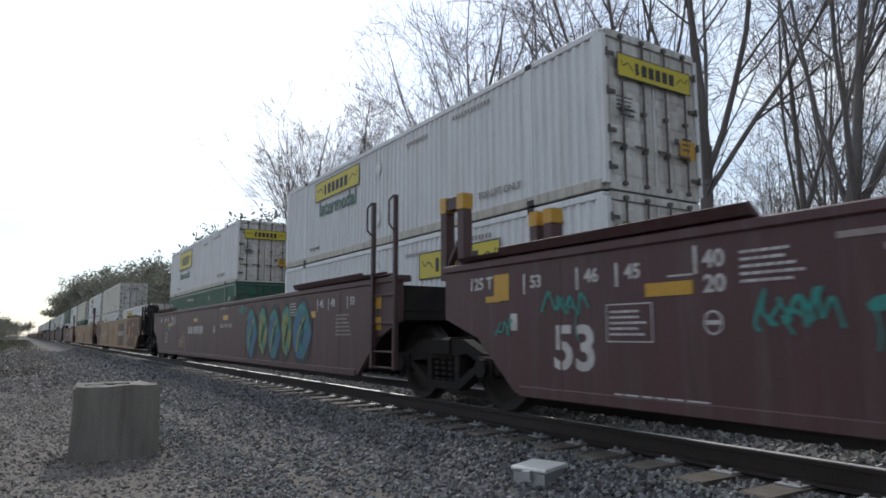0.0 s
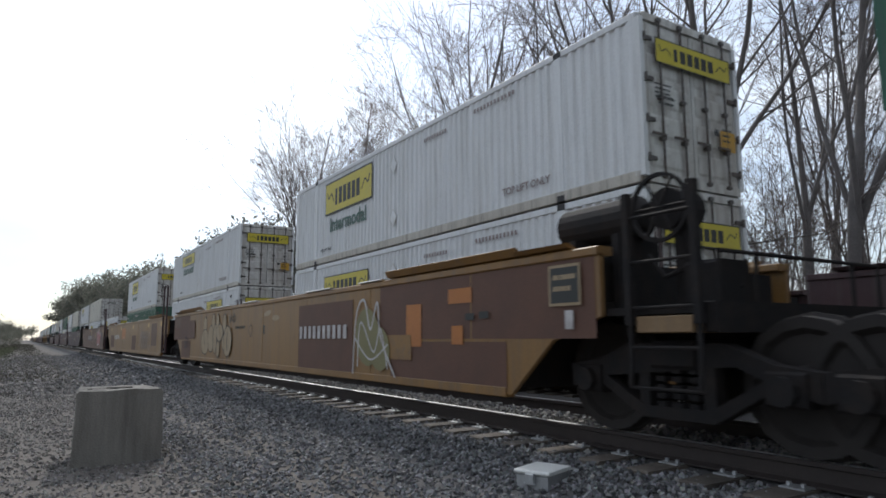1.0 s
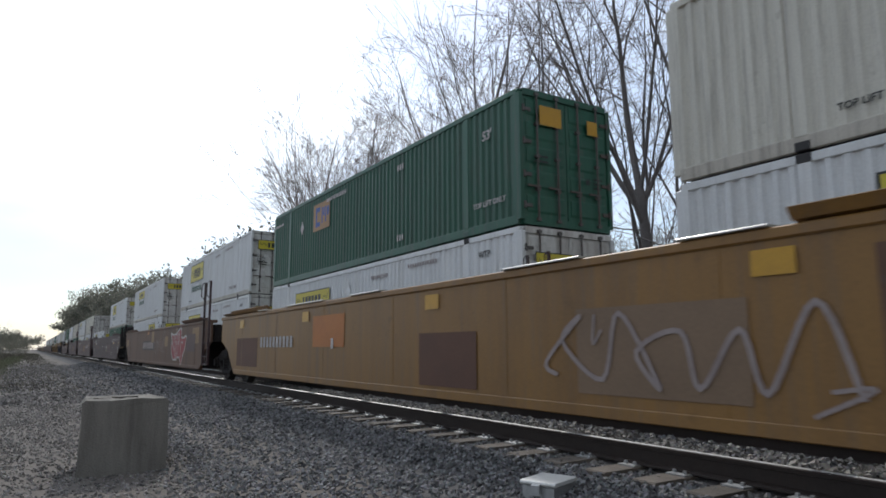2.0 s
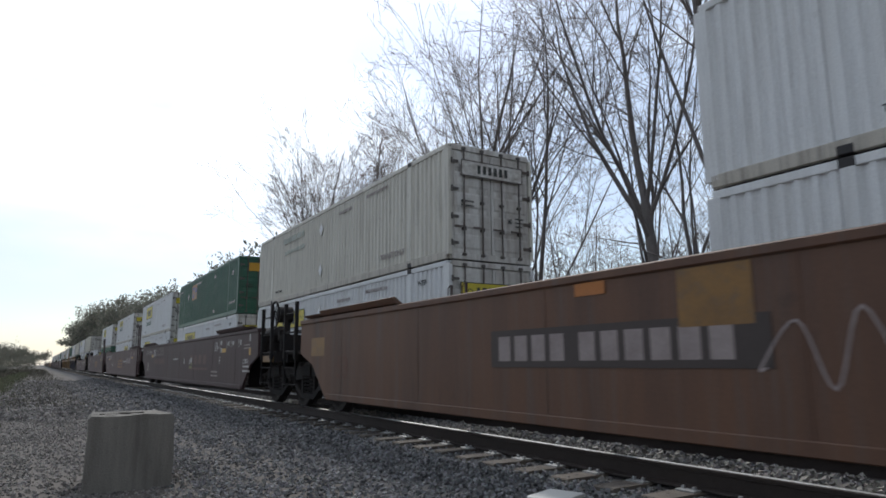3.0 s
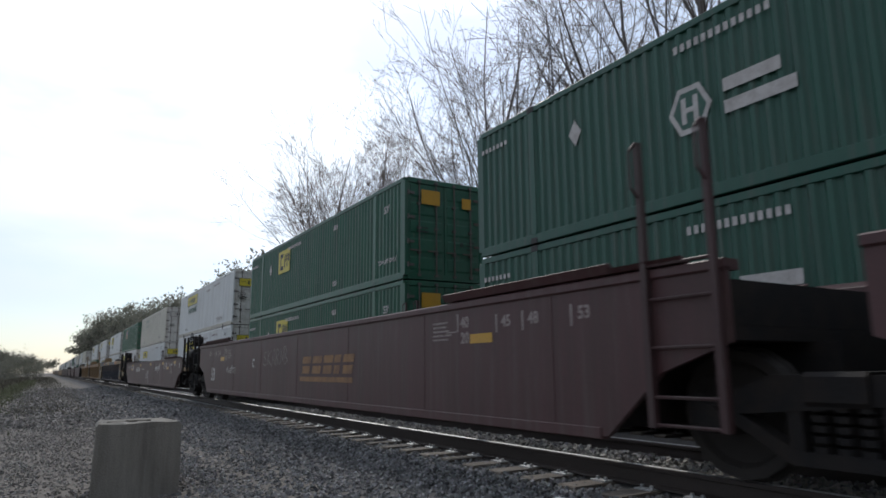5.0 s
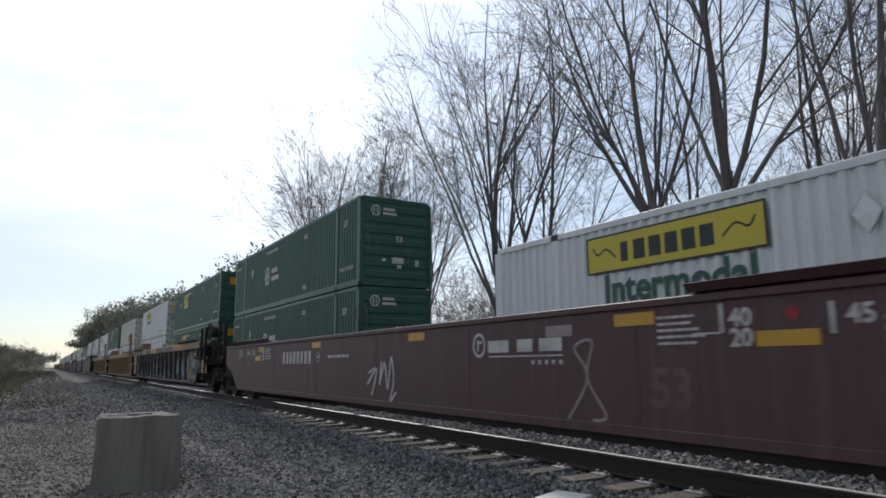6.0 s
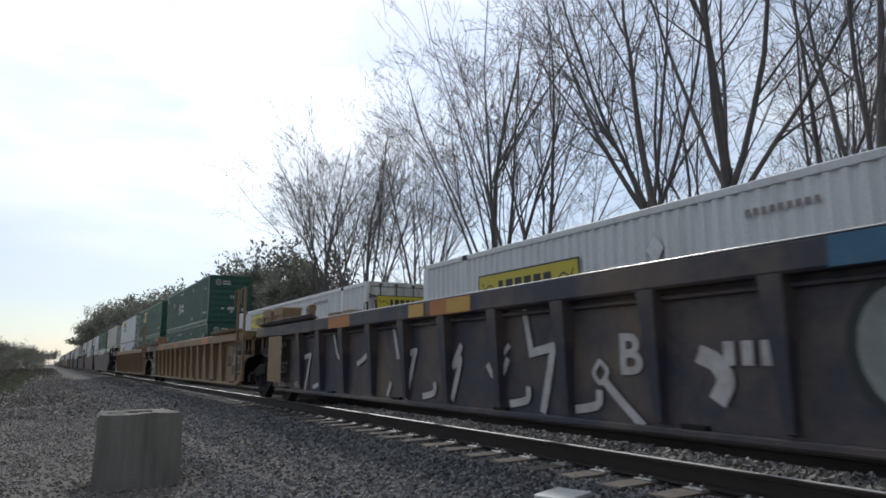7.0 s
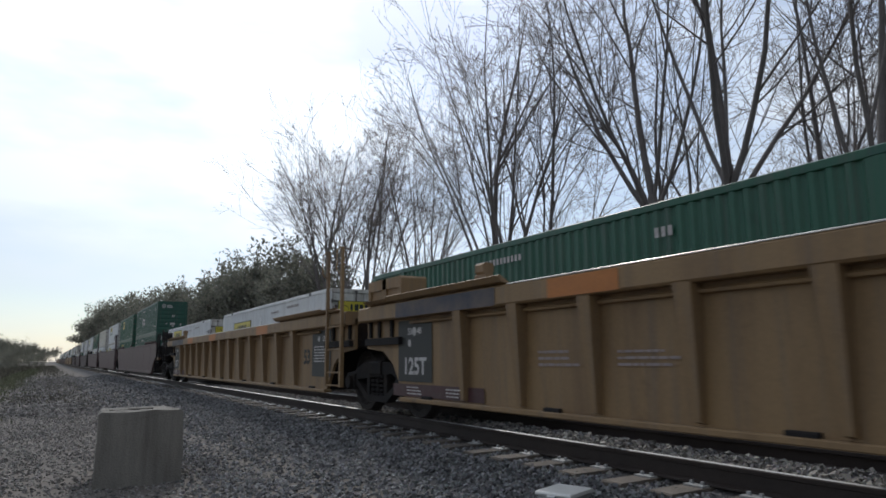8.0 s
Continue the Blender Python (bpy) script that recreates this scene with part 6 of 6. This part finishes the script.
def art_red(ob):
    body = [(-1.15, 0.48), (-0.75, 0.42), (-0.2, 0.45), (0.2, 0.56), (0.5, 0.60), (0.62, 0.5), (0.6, 0.34), (0.95, 0.30), (1.4, 0.34), (1.25, 0.0), (0.95, -0.25), (0.75, -0.52), (0.66, -0.52), (0.45, -0.32),
            (0.1, -0.30), (-0.1, -0.38), (-0.35, -0.36), (-0.6, -0.38), (-0.9, -0.2), (-1.06, 0.05), (-0.98, 0.18), (-0.88, 0.20)]
    shapes = [(0, body)] + [(1, p) for _, p in stroke(body + body[:1], 0.055)]
    for line in ([(-1.1, 0.40), (-0.8, 0.12), (-0.45, -0.1)], [(-0.35, -0.34), (-0.5, 0.05), (-0.62, 0.27), (-0.48, 0.36), (-0.30, 0.12), (-0.18, -0.34)], [(0.04, -0.33), (-0.04, 0.0), (-0.22, 0.28), (-0.12, 0.44), (0.05, 0.32), (0.10, 0.12)],
                 [(0.10, 0.28), (0.20, 0.46), (0.33, 0.36), (0.36, 0.02)], [(0.24, 0.3), (0.16, 0.0), (0.22, -0.22), (0.34, -0.30)], [(0.62, -0.34), (0.60, -0.05), (0.63, 0.15), (0.84, 0.16)], [(0.80, 0.20), (0.9, 0.16), (0.80, 0.12)]):
        shapes += [(2, p) for _, p in stroke(line, 0.042)]
    mark(ob, "graffiti", sign_mesh("red_piece", shapes, RED_SPRAY, WHITE_INK, WHITE_INK), -4.5, 0.86, "red graffiti piece edged in white")
    mark(ob, "graffiti", sign_mesh("drip", [(0, oval(0, 0.06, 0.05, 0.10)), (0, rect(0.01, -0.08, 0.02, 0.14))], CREAM_SPRAY), -4.28, 1.40, "cream paint blot")
    mark(ob, "number_bars", sign_mesh("dttx_panel", [(1, rect(0, 0, 3.05, 0.36))] + [(2, rect(-1.30 + 0.26 * i + (0.12 if i > 3 else 0), 0, 0.19, 0.24)) for i in range(10)], FADED_INK, mat("dark_grey_patch_paint", (0.055, 0.040, 0.036), 0.6), FADED_INK), 1.72, 0.96, "dark panel with white number blocks")
    mark(ob, "graffiti", sign_mesh("thin_tag", scrawl(31, 2.3, 0.62, 13, 0.018), FADED_INK), -1.0, 0.92, "faint scrawled outline")
    patches(ob, ((8.2, 1.1, 0.6, 0.3, MUSTARD), (-7.2, 1.2, 0.9, 0.45, MUSTARD), (0.60, 1.28, 0.60, 0.42, MUSTARD), (1.8, 1.44, 0.36, 0.11, ORANGE_PATCH), (-2.45, 1.08, 0.62, 0.34, MUSTARD), (-6.6, 1.0, 1.2, 0.5, MAROON)), 3)
    mark(ob, "lettering", words("53", 0.46, BROWN_PATCH), HALF - 1.9, 0.75)


def art_stencil(ob):
    common_marks(ob)
    low = -HALF
    mark(ob, "lettering", words("L 200-5", 0.14, WHITE_INK), low + 0.95, 0.88)
    mark(ob, "print", sign_mesh("load_print", bars(0, 0, 0.62, 0.20, 2, 12), WHITE_INK), low + 0.85, 0.72)
    mark(ob, "placard", sign_mesh("amber_card", [(0, rect(0, 0, 0.14, 0.17))], AMBER), low + 0.60, 1.10)
    mark(ob, "placard", sign_mesh("white_card", [], WHITE_INK), low + 0.61, 1.40)
    mark(ob, "lettering", words("A", 0.24, WHITE_INK), -0.82, 0.91)
    mark(ob, "emblem", sign_mesh("gold_swoosh", dashes(0, 0.06, 2.5, 0.26, 4) + [(0, rect(0, -0.2, 2.6, 0.06))], GHOST_INK), -2.9, 0.90, "faded company lettering as plain blocks")
    mark(ob, "paint_patch", sign_mesh("pale_blot", [(0, oval(0, 0.06, 0.11, 0.10, 0.4, 7)), (0, rect(-0.24, 0.02, 0.08, 0.14)), (1, rect(-0.05, -0.14, 0.40, 0.08)), (1, rect(0.1, -0.05, 0.2, 0.06))], WHITE_INK, mat("thin_lime_spray", (0.20, 0.18, 0.08), 0.6)), -1.97, 0.88, "pale blot of paint", -CAR_HALF - 0.008)
    mark(ob, "emblem", sign_mesh("round_mark", [], WHITE_INK), -5.63, 0.92)
    mark(ob, "print", sign_mesh("end_print", bars(0, 0, 0.62, 0.14, 2, 17), FADED_INK), low + 0.80, 1.21)
    mark(ob, "placard", sign_mesh("bright_slip", [(0, rect(0, 0, 0.11, 0.05))], WHITE_INK), low + 0.70, 1.53)
    mark(ob, "print", sign_mesh("thin_print", bars(0, 0, 0.9, 0.10, 1, 2), WHITE_INK), 0.75, 1.0)
    mark(ob, "lettering", words("53", 0.46, FADED_INK), HALF - 1.85, 0.72)
    scratch = []
    for line in ([(-0.62, 0.14), (-0.76, 0.04), (-0.62, -0.04), (-0.66, -0.16), (-0.82, -0.10)], [(-0.46, 0.2), (-0.48, -0.14)], [(-0.24, 0.14), (-0.46, 0.0), (-0.2, -0.16)], [(-0.18, -0.14), (-0.02, 0.18), (0.06, -0.14), (-0.12, 0.0)], [(0.14, -0.14), (0.14, 0.16), (0.30, 0.08), (0.16, 0.0), (0.34, -0.14)],
                 [(0.42, -0.12), (0.44, 0.16), (0.52, -0.08), (0.60, 0.18)], [(0.66, -0.14), (0.64, 0.2), (0.80, 0.1), (0.68, 0.02), (0.86, -0.06), (0.66, -0.14)]):
        scratch += stroke(line, 0.017)
    mark(ob, "graffiti", sign_mesh("top_scrawl", scratch, FADED_INK), 4.18, 1.28, "thin white scrawl")
    mark(ob, "number_bars", sign_mesh("faint_bars", [(0, rect(-1.0 + 0.24 * i + (0.12 if i > 3 else 0), 0, 0.17, 0.19)) for i in range(10)], GHOST_INK), 4.43, 0.95, "faded gold blocks in place of a number")
    mark(ob, "print", sign_mesh("low_faint", bars(0, 0, 1.0, 0.2, 2, 14), FADED_INK), -5.2, 0.58)


def art_logo(ob):
    common_marks(ob, WHITE_INK, ("high",))
    common_marks(ob, FADED_INK, ("low",))
    mark(ob, "lettering", words("53", 0.46, FADED_INK), HALF - 1.95, 0.72)
    mark(ob, "number_bars", sign_mesh("bnsf_bars", [(0, rect(-0.86 + 0.18 * i + (0.10 if i > 3 else 0), 0, 0.135, 0.27)) for i in range(10)], FADED_INK), -4.42, 1.02, "row of white blocks in place of a number")
    s = []
    for i, (u, w) in enumerate(((-0.95, 0.42), (-0.42, 0.44), (0.10, 0.42), (0.50, 0.26), (0.95, 0.42))):
        s += [(0, rect(u, 0.09, w, 0.12, 0.02)), (0, rect(u - 0.04, -0.08, w * 0.9, 0.13, 0.02))]
    s.append((0, rect(-0.1, -0.24, 2.4, 0.08)))
    mark(ob, "emblem", sign_mesh("gold_logo", s, GOLD_INK), -0.58, 0.94, "faded gold company lettering as plain blocks")
    mark(ob, "lettering", words("LD LMT 118,300 PER UNIT", 0.125, WHITE_INK), -2.74, 0.985)
    mark(ob, "lettering", words("C", 0.10, WHITE_INK), -0.84, 1.40)
    mark(ob, "lettering", words("C", 0.22, WHITE_INK), 2.6, 0.90)
    mark(ob, "graffiti", sign_mesh("white_scrawl", scrawl(41, 0.9, 0.2, 10, 0.016), WHITE_INK), 3.7, 0.82, "thin white scrawl")
    mark(ob, "graffiti", sign_mesh("top_scrawl", stroke([(-0.8, 0.1), (-0.6, -0.05), (-0.5, 0.1), (-0.3, -0.1), (0, 0.1), (0.1, -0.05), (0.4, 0.1), (0.5, -0.08), (0.8, 0.06)], 0.02), WHITE_INK), 5.0, 1.25, "thin white scrawl")
    mark(ob, "placard", sign_mesh("patch_red", [(0, rect(0, 0, 0.5, 0.16))], RUST_BROWN), -0.54, 1.18)
    mark(ob, "lettering", words("125 T", 0.15, WHITE_INK), HALF - 0.75, 1.34)


def art_tags(ob):
    common_marks(ob, FADED_INK)
    mark(ob, "lettering", words("53", 0.46, WHITE_INK), HALF - 1.95, 0.74)
    mark(ob, "lettering", words("C", 0.26, WHITE_INK), 3.0, 1.0)
    mark(ob, "graffiti", sign_mesh("white_scrawl", [], WHITE_INK), 5.0, 0.88, "thin white scrawl")
    mark(ob, "graffiti", sign_mesh("top_scrawl", [], WHITE_INK), 1.4, 1.1, "thin white scrawl")
    mark(ob, "emblem", sign_mesh("gold_logo", [], GOLD_INK), -1.5, 0.93, "faded gold company lettering as plain blocks")


def art_script(ob):
    first = set(ob.children)
    common_marks(ob)
    for y in (-7.6, -4.8, -1.2, 2.4, 5.8):
        mark(ob, "reflector", sign_mesh("tape_long", [], AMBER), y, 1.40, "amber reflective tape")
    mark(ob, "number_bars", sign_mesh("fec_bars", dashes(0, 0, 1.68, 0.22, 8), WHITE_INK), 3.46, 1.144, "row of white blocks in place of a number")
    mark(ob, "emblem", sign_mesh("round_mark", [], WHITE_INK), 2.3, 1.144)
    mark(ob, "print", sign_mesh("thin_print", [], FADED_INK), 1.4, 1.144)
    mark(ob, "emblem", sign_mesh("fec_script", [(0, oval(-0.71, 0.02, 0.12, 0.13)), (1, oval(-0.71, 0.02, 0.09, 0.10)), (2, rect(-0.73, 0.02, 0.03, 0.12)), (2, rect(-0.69, 0.05, 0.08, 0.03))] + [(2, rect(u, 0.0, w, 0.12)) for u, w in ((-0.36, 0.36), (0.08, 0.24), (0.46, 0.32))] + [(2, rect(0.05, -0.10, 1.15, 0.014))] + [(2, rect(0.2 + 0.1 * i, -0.16, 0.04, 0.04)) for i in range(5)], WHITE_INK, MAROON, WHITE_INK), -3.32, 1.19, "white round emblem and lettering blocks")
    mark(ob, "graffiti", sign_mesh("fq_tag", stroke([(-0.45, -0.1), (-0.15, 0.1), (-0.3, -0.25)], 0.04) + stroke([(-0.42, 0.05), (-0.2, 0.12)], 0.03) + stroke([(0.0, 0.2), (-0.05, -0.1), (0.1, 0.18), (0.2, -0.15), (0.3, 0.25), (0.38, -0.05), (0.28, -0.3), (0.45, -0.2)], 0.04), WHITE_INK), -0.2, 0.765, "white spray-painted scrawl")
    mark(ob, "graffiti", sign_mesh("loop_tag", stroke([(-0.2, -0.35), (0.05, 0.0), (-0.1, 0.25), (0.12, 0.3), (0.05, 0.0), (0.25, -0.3), (0.1, -0.35)], 0.025), FADED_INK), -4.2, 0.82, "thin looping scrawl")
    mark(ob, "lettering", words("53", 0.40, GHOST_INK), -5.13, 0.72)
    mark(ob, "reflector", sign_mesh("pale_tape", [(0, rect(0, 0, 0.36, 0.10))], FADED_INK), -3.9, 1.335, "pale reflective tape")
    mark(ob, "print", sign_mesh("print_block", [], FADED_INK), -6.9, 1.1)
    mark(ob, "placard", sign_mesh("white_card", [], WHITE_INK), -8.6, 1.25)
    mark(ob, "placard", sign_mesh("red_card", [(0, oval(0, 0, 0.045, 0.045, 0, 8))], RED_SPRAY), -6.1, 1.35)
    for c in ob.children:      # this car's sides are lower than the others'
        if c not in first:
            c.location.z = 0.29 + (c.location.z - 0.29) * 0.79


RX = -CAR_HALF + 0.155


def art_zigzag(ob):
    mark(ob, "graffiti", sign_mesh("tan_field", [(0, rect(0, 0, 2.0, 0.86)), (0, rect(2.0, 0.0, 1.2, 0.5))], TAN), -7.0, 0.86, "bare tan paint beside the graffiti", RX)
    s = []
    for u, k in ((-4.40, 1.2), (-0.40, 1.2), (2.44, 0.80)):      # lightning bolts
        s += stroke([(u - 0.28 * k, 0.50), (u - 0.16 * k, 0.10)], 0.075) + stroke([(u - 0.18 * k, 0.08), (u + 0.28 * k, 0.14)], 0.085)
        s += stroke([(u + 0.26 * k, 0.15), (u + 0.16 * k, -0.14), (u + 0.04 * k, -0.46)], 0.09)
    for u in (-3.75, 0.28, 2.12, 3.10):      # their feet
        s += stroke([(u - 0.16, -0.42), (u + 0.10, -0.37), (u + 0.13, -0.26)], 0.075)
    s += stroke([(-2.95, 0.46), (-2.75, 0.10), (-2.45, 0.10), (-2.42, 0.22)], 0.07) + stroke([(-1.95, -0.02), (-1.60, 0.12), (-1.42, 0.42)], 0.08)
    s += stroke([(1.02, 0.18), (0.86, -0.04), (1.0, 0.02), (0.82, -0.42)], 0.085) + stroke([(-0.9, -0.44), (-0.8, -0.28)], 0.07)
    s += stroke([(1.56, -0.04), (1.66, -0.14), (1.82, -0.12), (1.92, 0.02)], 0.07) + stroke([(1.70, 0.30), (1.80, 0.22)], 0.06) + stroke([(1.84, 0.08), (1.95, 0.16)], 0.06)
    s += stroke([(3.25, 0.0), (3.18, -0.10), (3.26, -0.18), (3.34, -0.08), (3.25, 0.0)], 0.045) + stroke([(3.32, -0.18), (3.50, -0.34), (3.70, -0.50)], 0.075)
    s += stroke([(4.30, 0.04), (4.42, -0.02), (4.48, -0.14), (4.42, -0.26)], 0.14)
    mark(ob, "graffiti", sign_mesh("zigzag", s, WHITE_INK), 1.8, 0.82, "white zigzag graffiti", RX - 0.008)
    p = []
    for u, v, a, b, t in ((-1.2, 0.0, 0.36, 0.42, 0.3), (-0.55, 0.05, 0.22, 0.45, -0.4), (0.0, 0.0, 0.3, 0.42, 0.2), (0.6, -0.05, 0.26, 0.36, 0), (1.25, 0.05, 0.4, 0.30, -0.3)):
        p += [(0, oval(u, v, a + 0.07, b + 0.06, t)), (1, oval(u, v, a, b, t))]
    for u in (-1.0, -0.3, 0.3, 1.0):
        p += [(2, q) for _, q in stroke([(u - 0.2, 0.3), (u + 0.1, 0.05), (u - 0.1, -0.3)], 0.09)]
    mark(ob, "graffiti", sign_mesh("white_piece", p, DARK_INK, mat("grey_white_spray", (0.26, 0.28, 0.27), 0.6, second=(0.12, 0.13, 0.13), amount=0.9, patch=2.5), BLUE_SPRAY), -5.15, 0.86, "large grey-white graffiti with dark outlines", RX - 0.010)
    mark(ob, "lettering", words("B", 0.46, WHITE_INK), -1.80, 0.86, "", RX - 0.012)
    mark(ob, "number_bars", sign_mesh("dttx_short", dashes(0, 0, 0.58, 0.17, 4), WHITE_INK), -2.94, 0.87, "white letter blocks", RX - 0.012)
    patches(ob, ((-7.6, 1.46, 2.9, 0.19, TAN), (-5.2, 1.46, 1.9, 0.19, ORANGE_PATCH), (-3.9, 1.46, 0.7, 0.19, BLUE_SPRAY), (0.6, 1.46, 0.5, 0.16, AMBER), (1.6, 1.46, 0.4, 0.16, AMBER), (7.6, 0.9, 0.9, 0.9, TAN)), 6)
    panel(ob)


def panel(ob):
    y = HALF + 0.5 - 2.0
    mark(ob, "data_panel", sign_mesh("black_panel", [(0, rect(0, 0, 0.92, 0.80))], DARK_INK), y, 0.93, "black stencil panel", RX - 0.002)
    mark(ob, "lettering", words("125T", 0.30, WHITE_INK), y, 0.72, "", RX - 0.006)
    mark(ob, "lettering", words("53    48", 0.12, WHITE_INK), y, 1.18, "", RX - 0.006)
    mark(ob, "emblem", sign_mesh("small_rounds", [(0, oval(0, 0.0, 0.055, 0.06)), (0, oval(-0.13, -0.15, 0.045, 0.05))], WHITE_INK), y, 1.18, "", RX - 0.005)
    mark(ob, "print", sign_mesh("red_band", [(1, rect(0, 0, 2.2, 0.16))] + [(2, q) for _, q in bars(-0.5, 0, 0.4, 0.12, 3, 4)] + [(2, q) for _, q in bars(0.5, 0, 0.4, 0.12, 3, 5)], WHITE_INK, MAROON, WHITE_INK), y - 0.5, 0.42, "", RX - 0.006)
    low = -HALF + 1.45
    mark(ob, "data_panel", sign_mesh("black_panel", [], DARK_INK), low, 0.93, "black stencil panel", RX - 0.002)
    mark(ob, "lettering", words("48    53", 0.12, WHITE_INK), low, 1.18, "", RX - 0.006)
    mark(ob, "print", sign_mesh("panel_print", bars(0, 0, 0.7, 0.30, 6, 21), WHITE_INK), low, 0.92, "", RX - 0.006)
    mark(ob, "lettering", words("53", 0.36, DARK_INK), low + 0.75, 0.86, "", RX - 0.004)
    for y in (-4.3, 0.8, 4.2):
        mark(ob, "paint_patch", sign_mesh("chord_patch", [(0, rect(0, 0, 0.9, 0.18))], ORANGE_PATCH), y, 1.46)
    mark(ob, "paint_patch", sign_mesh("chord_dark", [(0, rect(0, 0, 2.3, 0.19))], SLATE_SPRAY), HALF - 2.4, 1.46)


def art_letters(ob):
    mark(ob, "paint_patch", sign_mesh("grey_square", [(0, rect(0, 0, 0.5, 0.22))], FADED_INK), -3.7, 0.95, "", RX - 0.003)
    mark(ob, "print", sign_mesh("rib_print", bars(0, 0, 0.7, 0.16, 3, 31) + bars(-1.1, 0.0, 0.6, 0.18, 3, 32), FADED_INK), 3.6, 0.82, "", RX - 0.003)
    mark(ob, "paint_patch", sign_mesh("pale_flake", [(0, oval(0, 0, 0.30, 0.08, 0.2)), (0, oval(0.9, -0.2, 0.08, 0.06))], CREAM_SPRAY), 0.6, 1.02, "pale flaked paint", RX - 0.003)
    panel(ob)


ARTS = {"teal": art_teal, "mural": art_mural, "patched": art_patched, "bubble": art_bubble, "red": art_red, "stencil": art_stencil, "logo": art_logo, "tags": art_tags,
        "script": art_script, "zigzag": art_zigzag, "letters": art_letters, "bare": panel}
for ob, art in near_cars:
    if art:
        ARTS[art](ob)

# ---- ties, nearest as single pieces ----
for i in range(-8, 76):
    put("tie", TIE, near_track, at=pose(0.02 * math.sin(i * 7.3), 0.52 * i, 0.004 * math.sin(i * 3.1), 0, 0, 0.8 * math.sin(i * 5.7)))
far_ties(near_track, 39.6, 420)
for i in range(0, 60):
    put("tie", TIE, far_track, at=pose(0.02 * math.sin(i * 4.3), 0.52 * i, 0, 0, 0, 0.6 * math.sin(i * 2.7)))
far_ties(far_track, 31.3, 420)


def motions():
    """Both trains run at a steady pace, in opposite ways."""
    for things, v in (([ob for ob, _ in near_cars], NEAR_V), (far_cars + far_boxes, FAR_V)):
        for ob in things:
            p = ob.matrix_basis.translation.copy()
            walk(ob, [(t, Matrix.Translation((p.x, p.y + v * t, p.z))) for t in (0.0, 2.0, 4.0, 6.0, 8.0)])


motions()
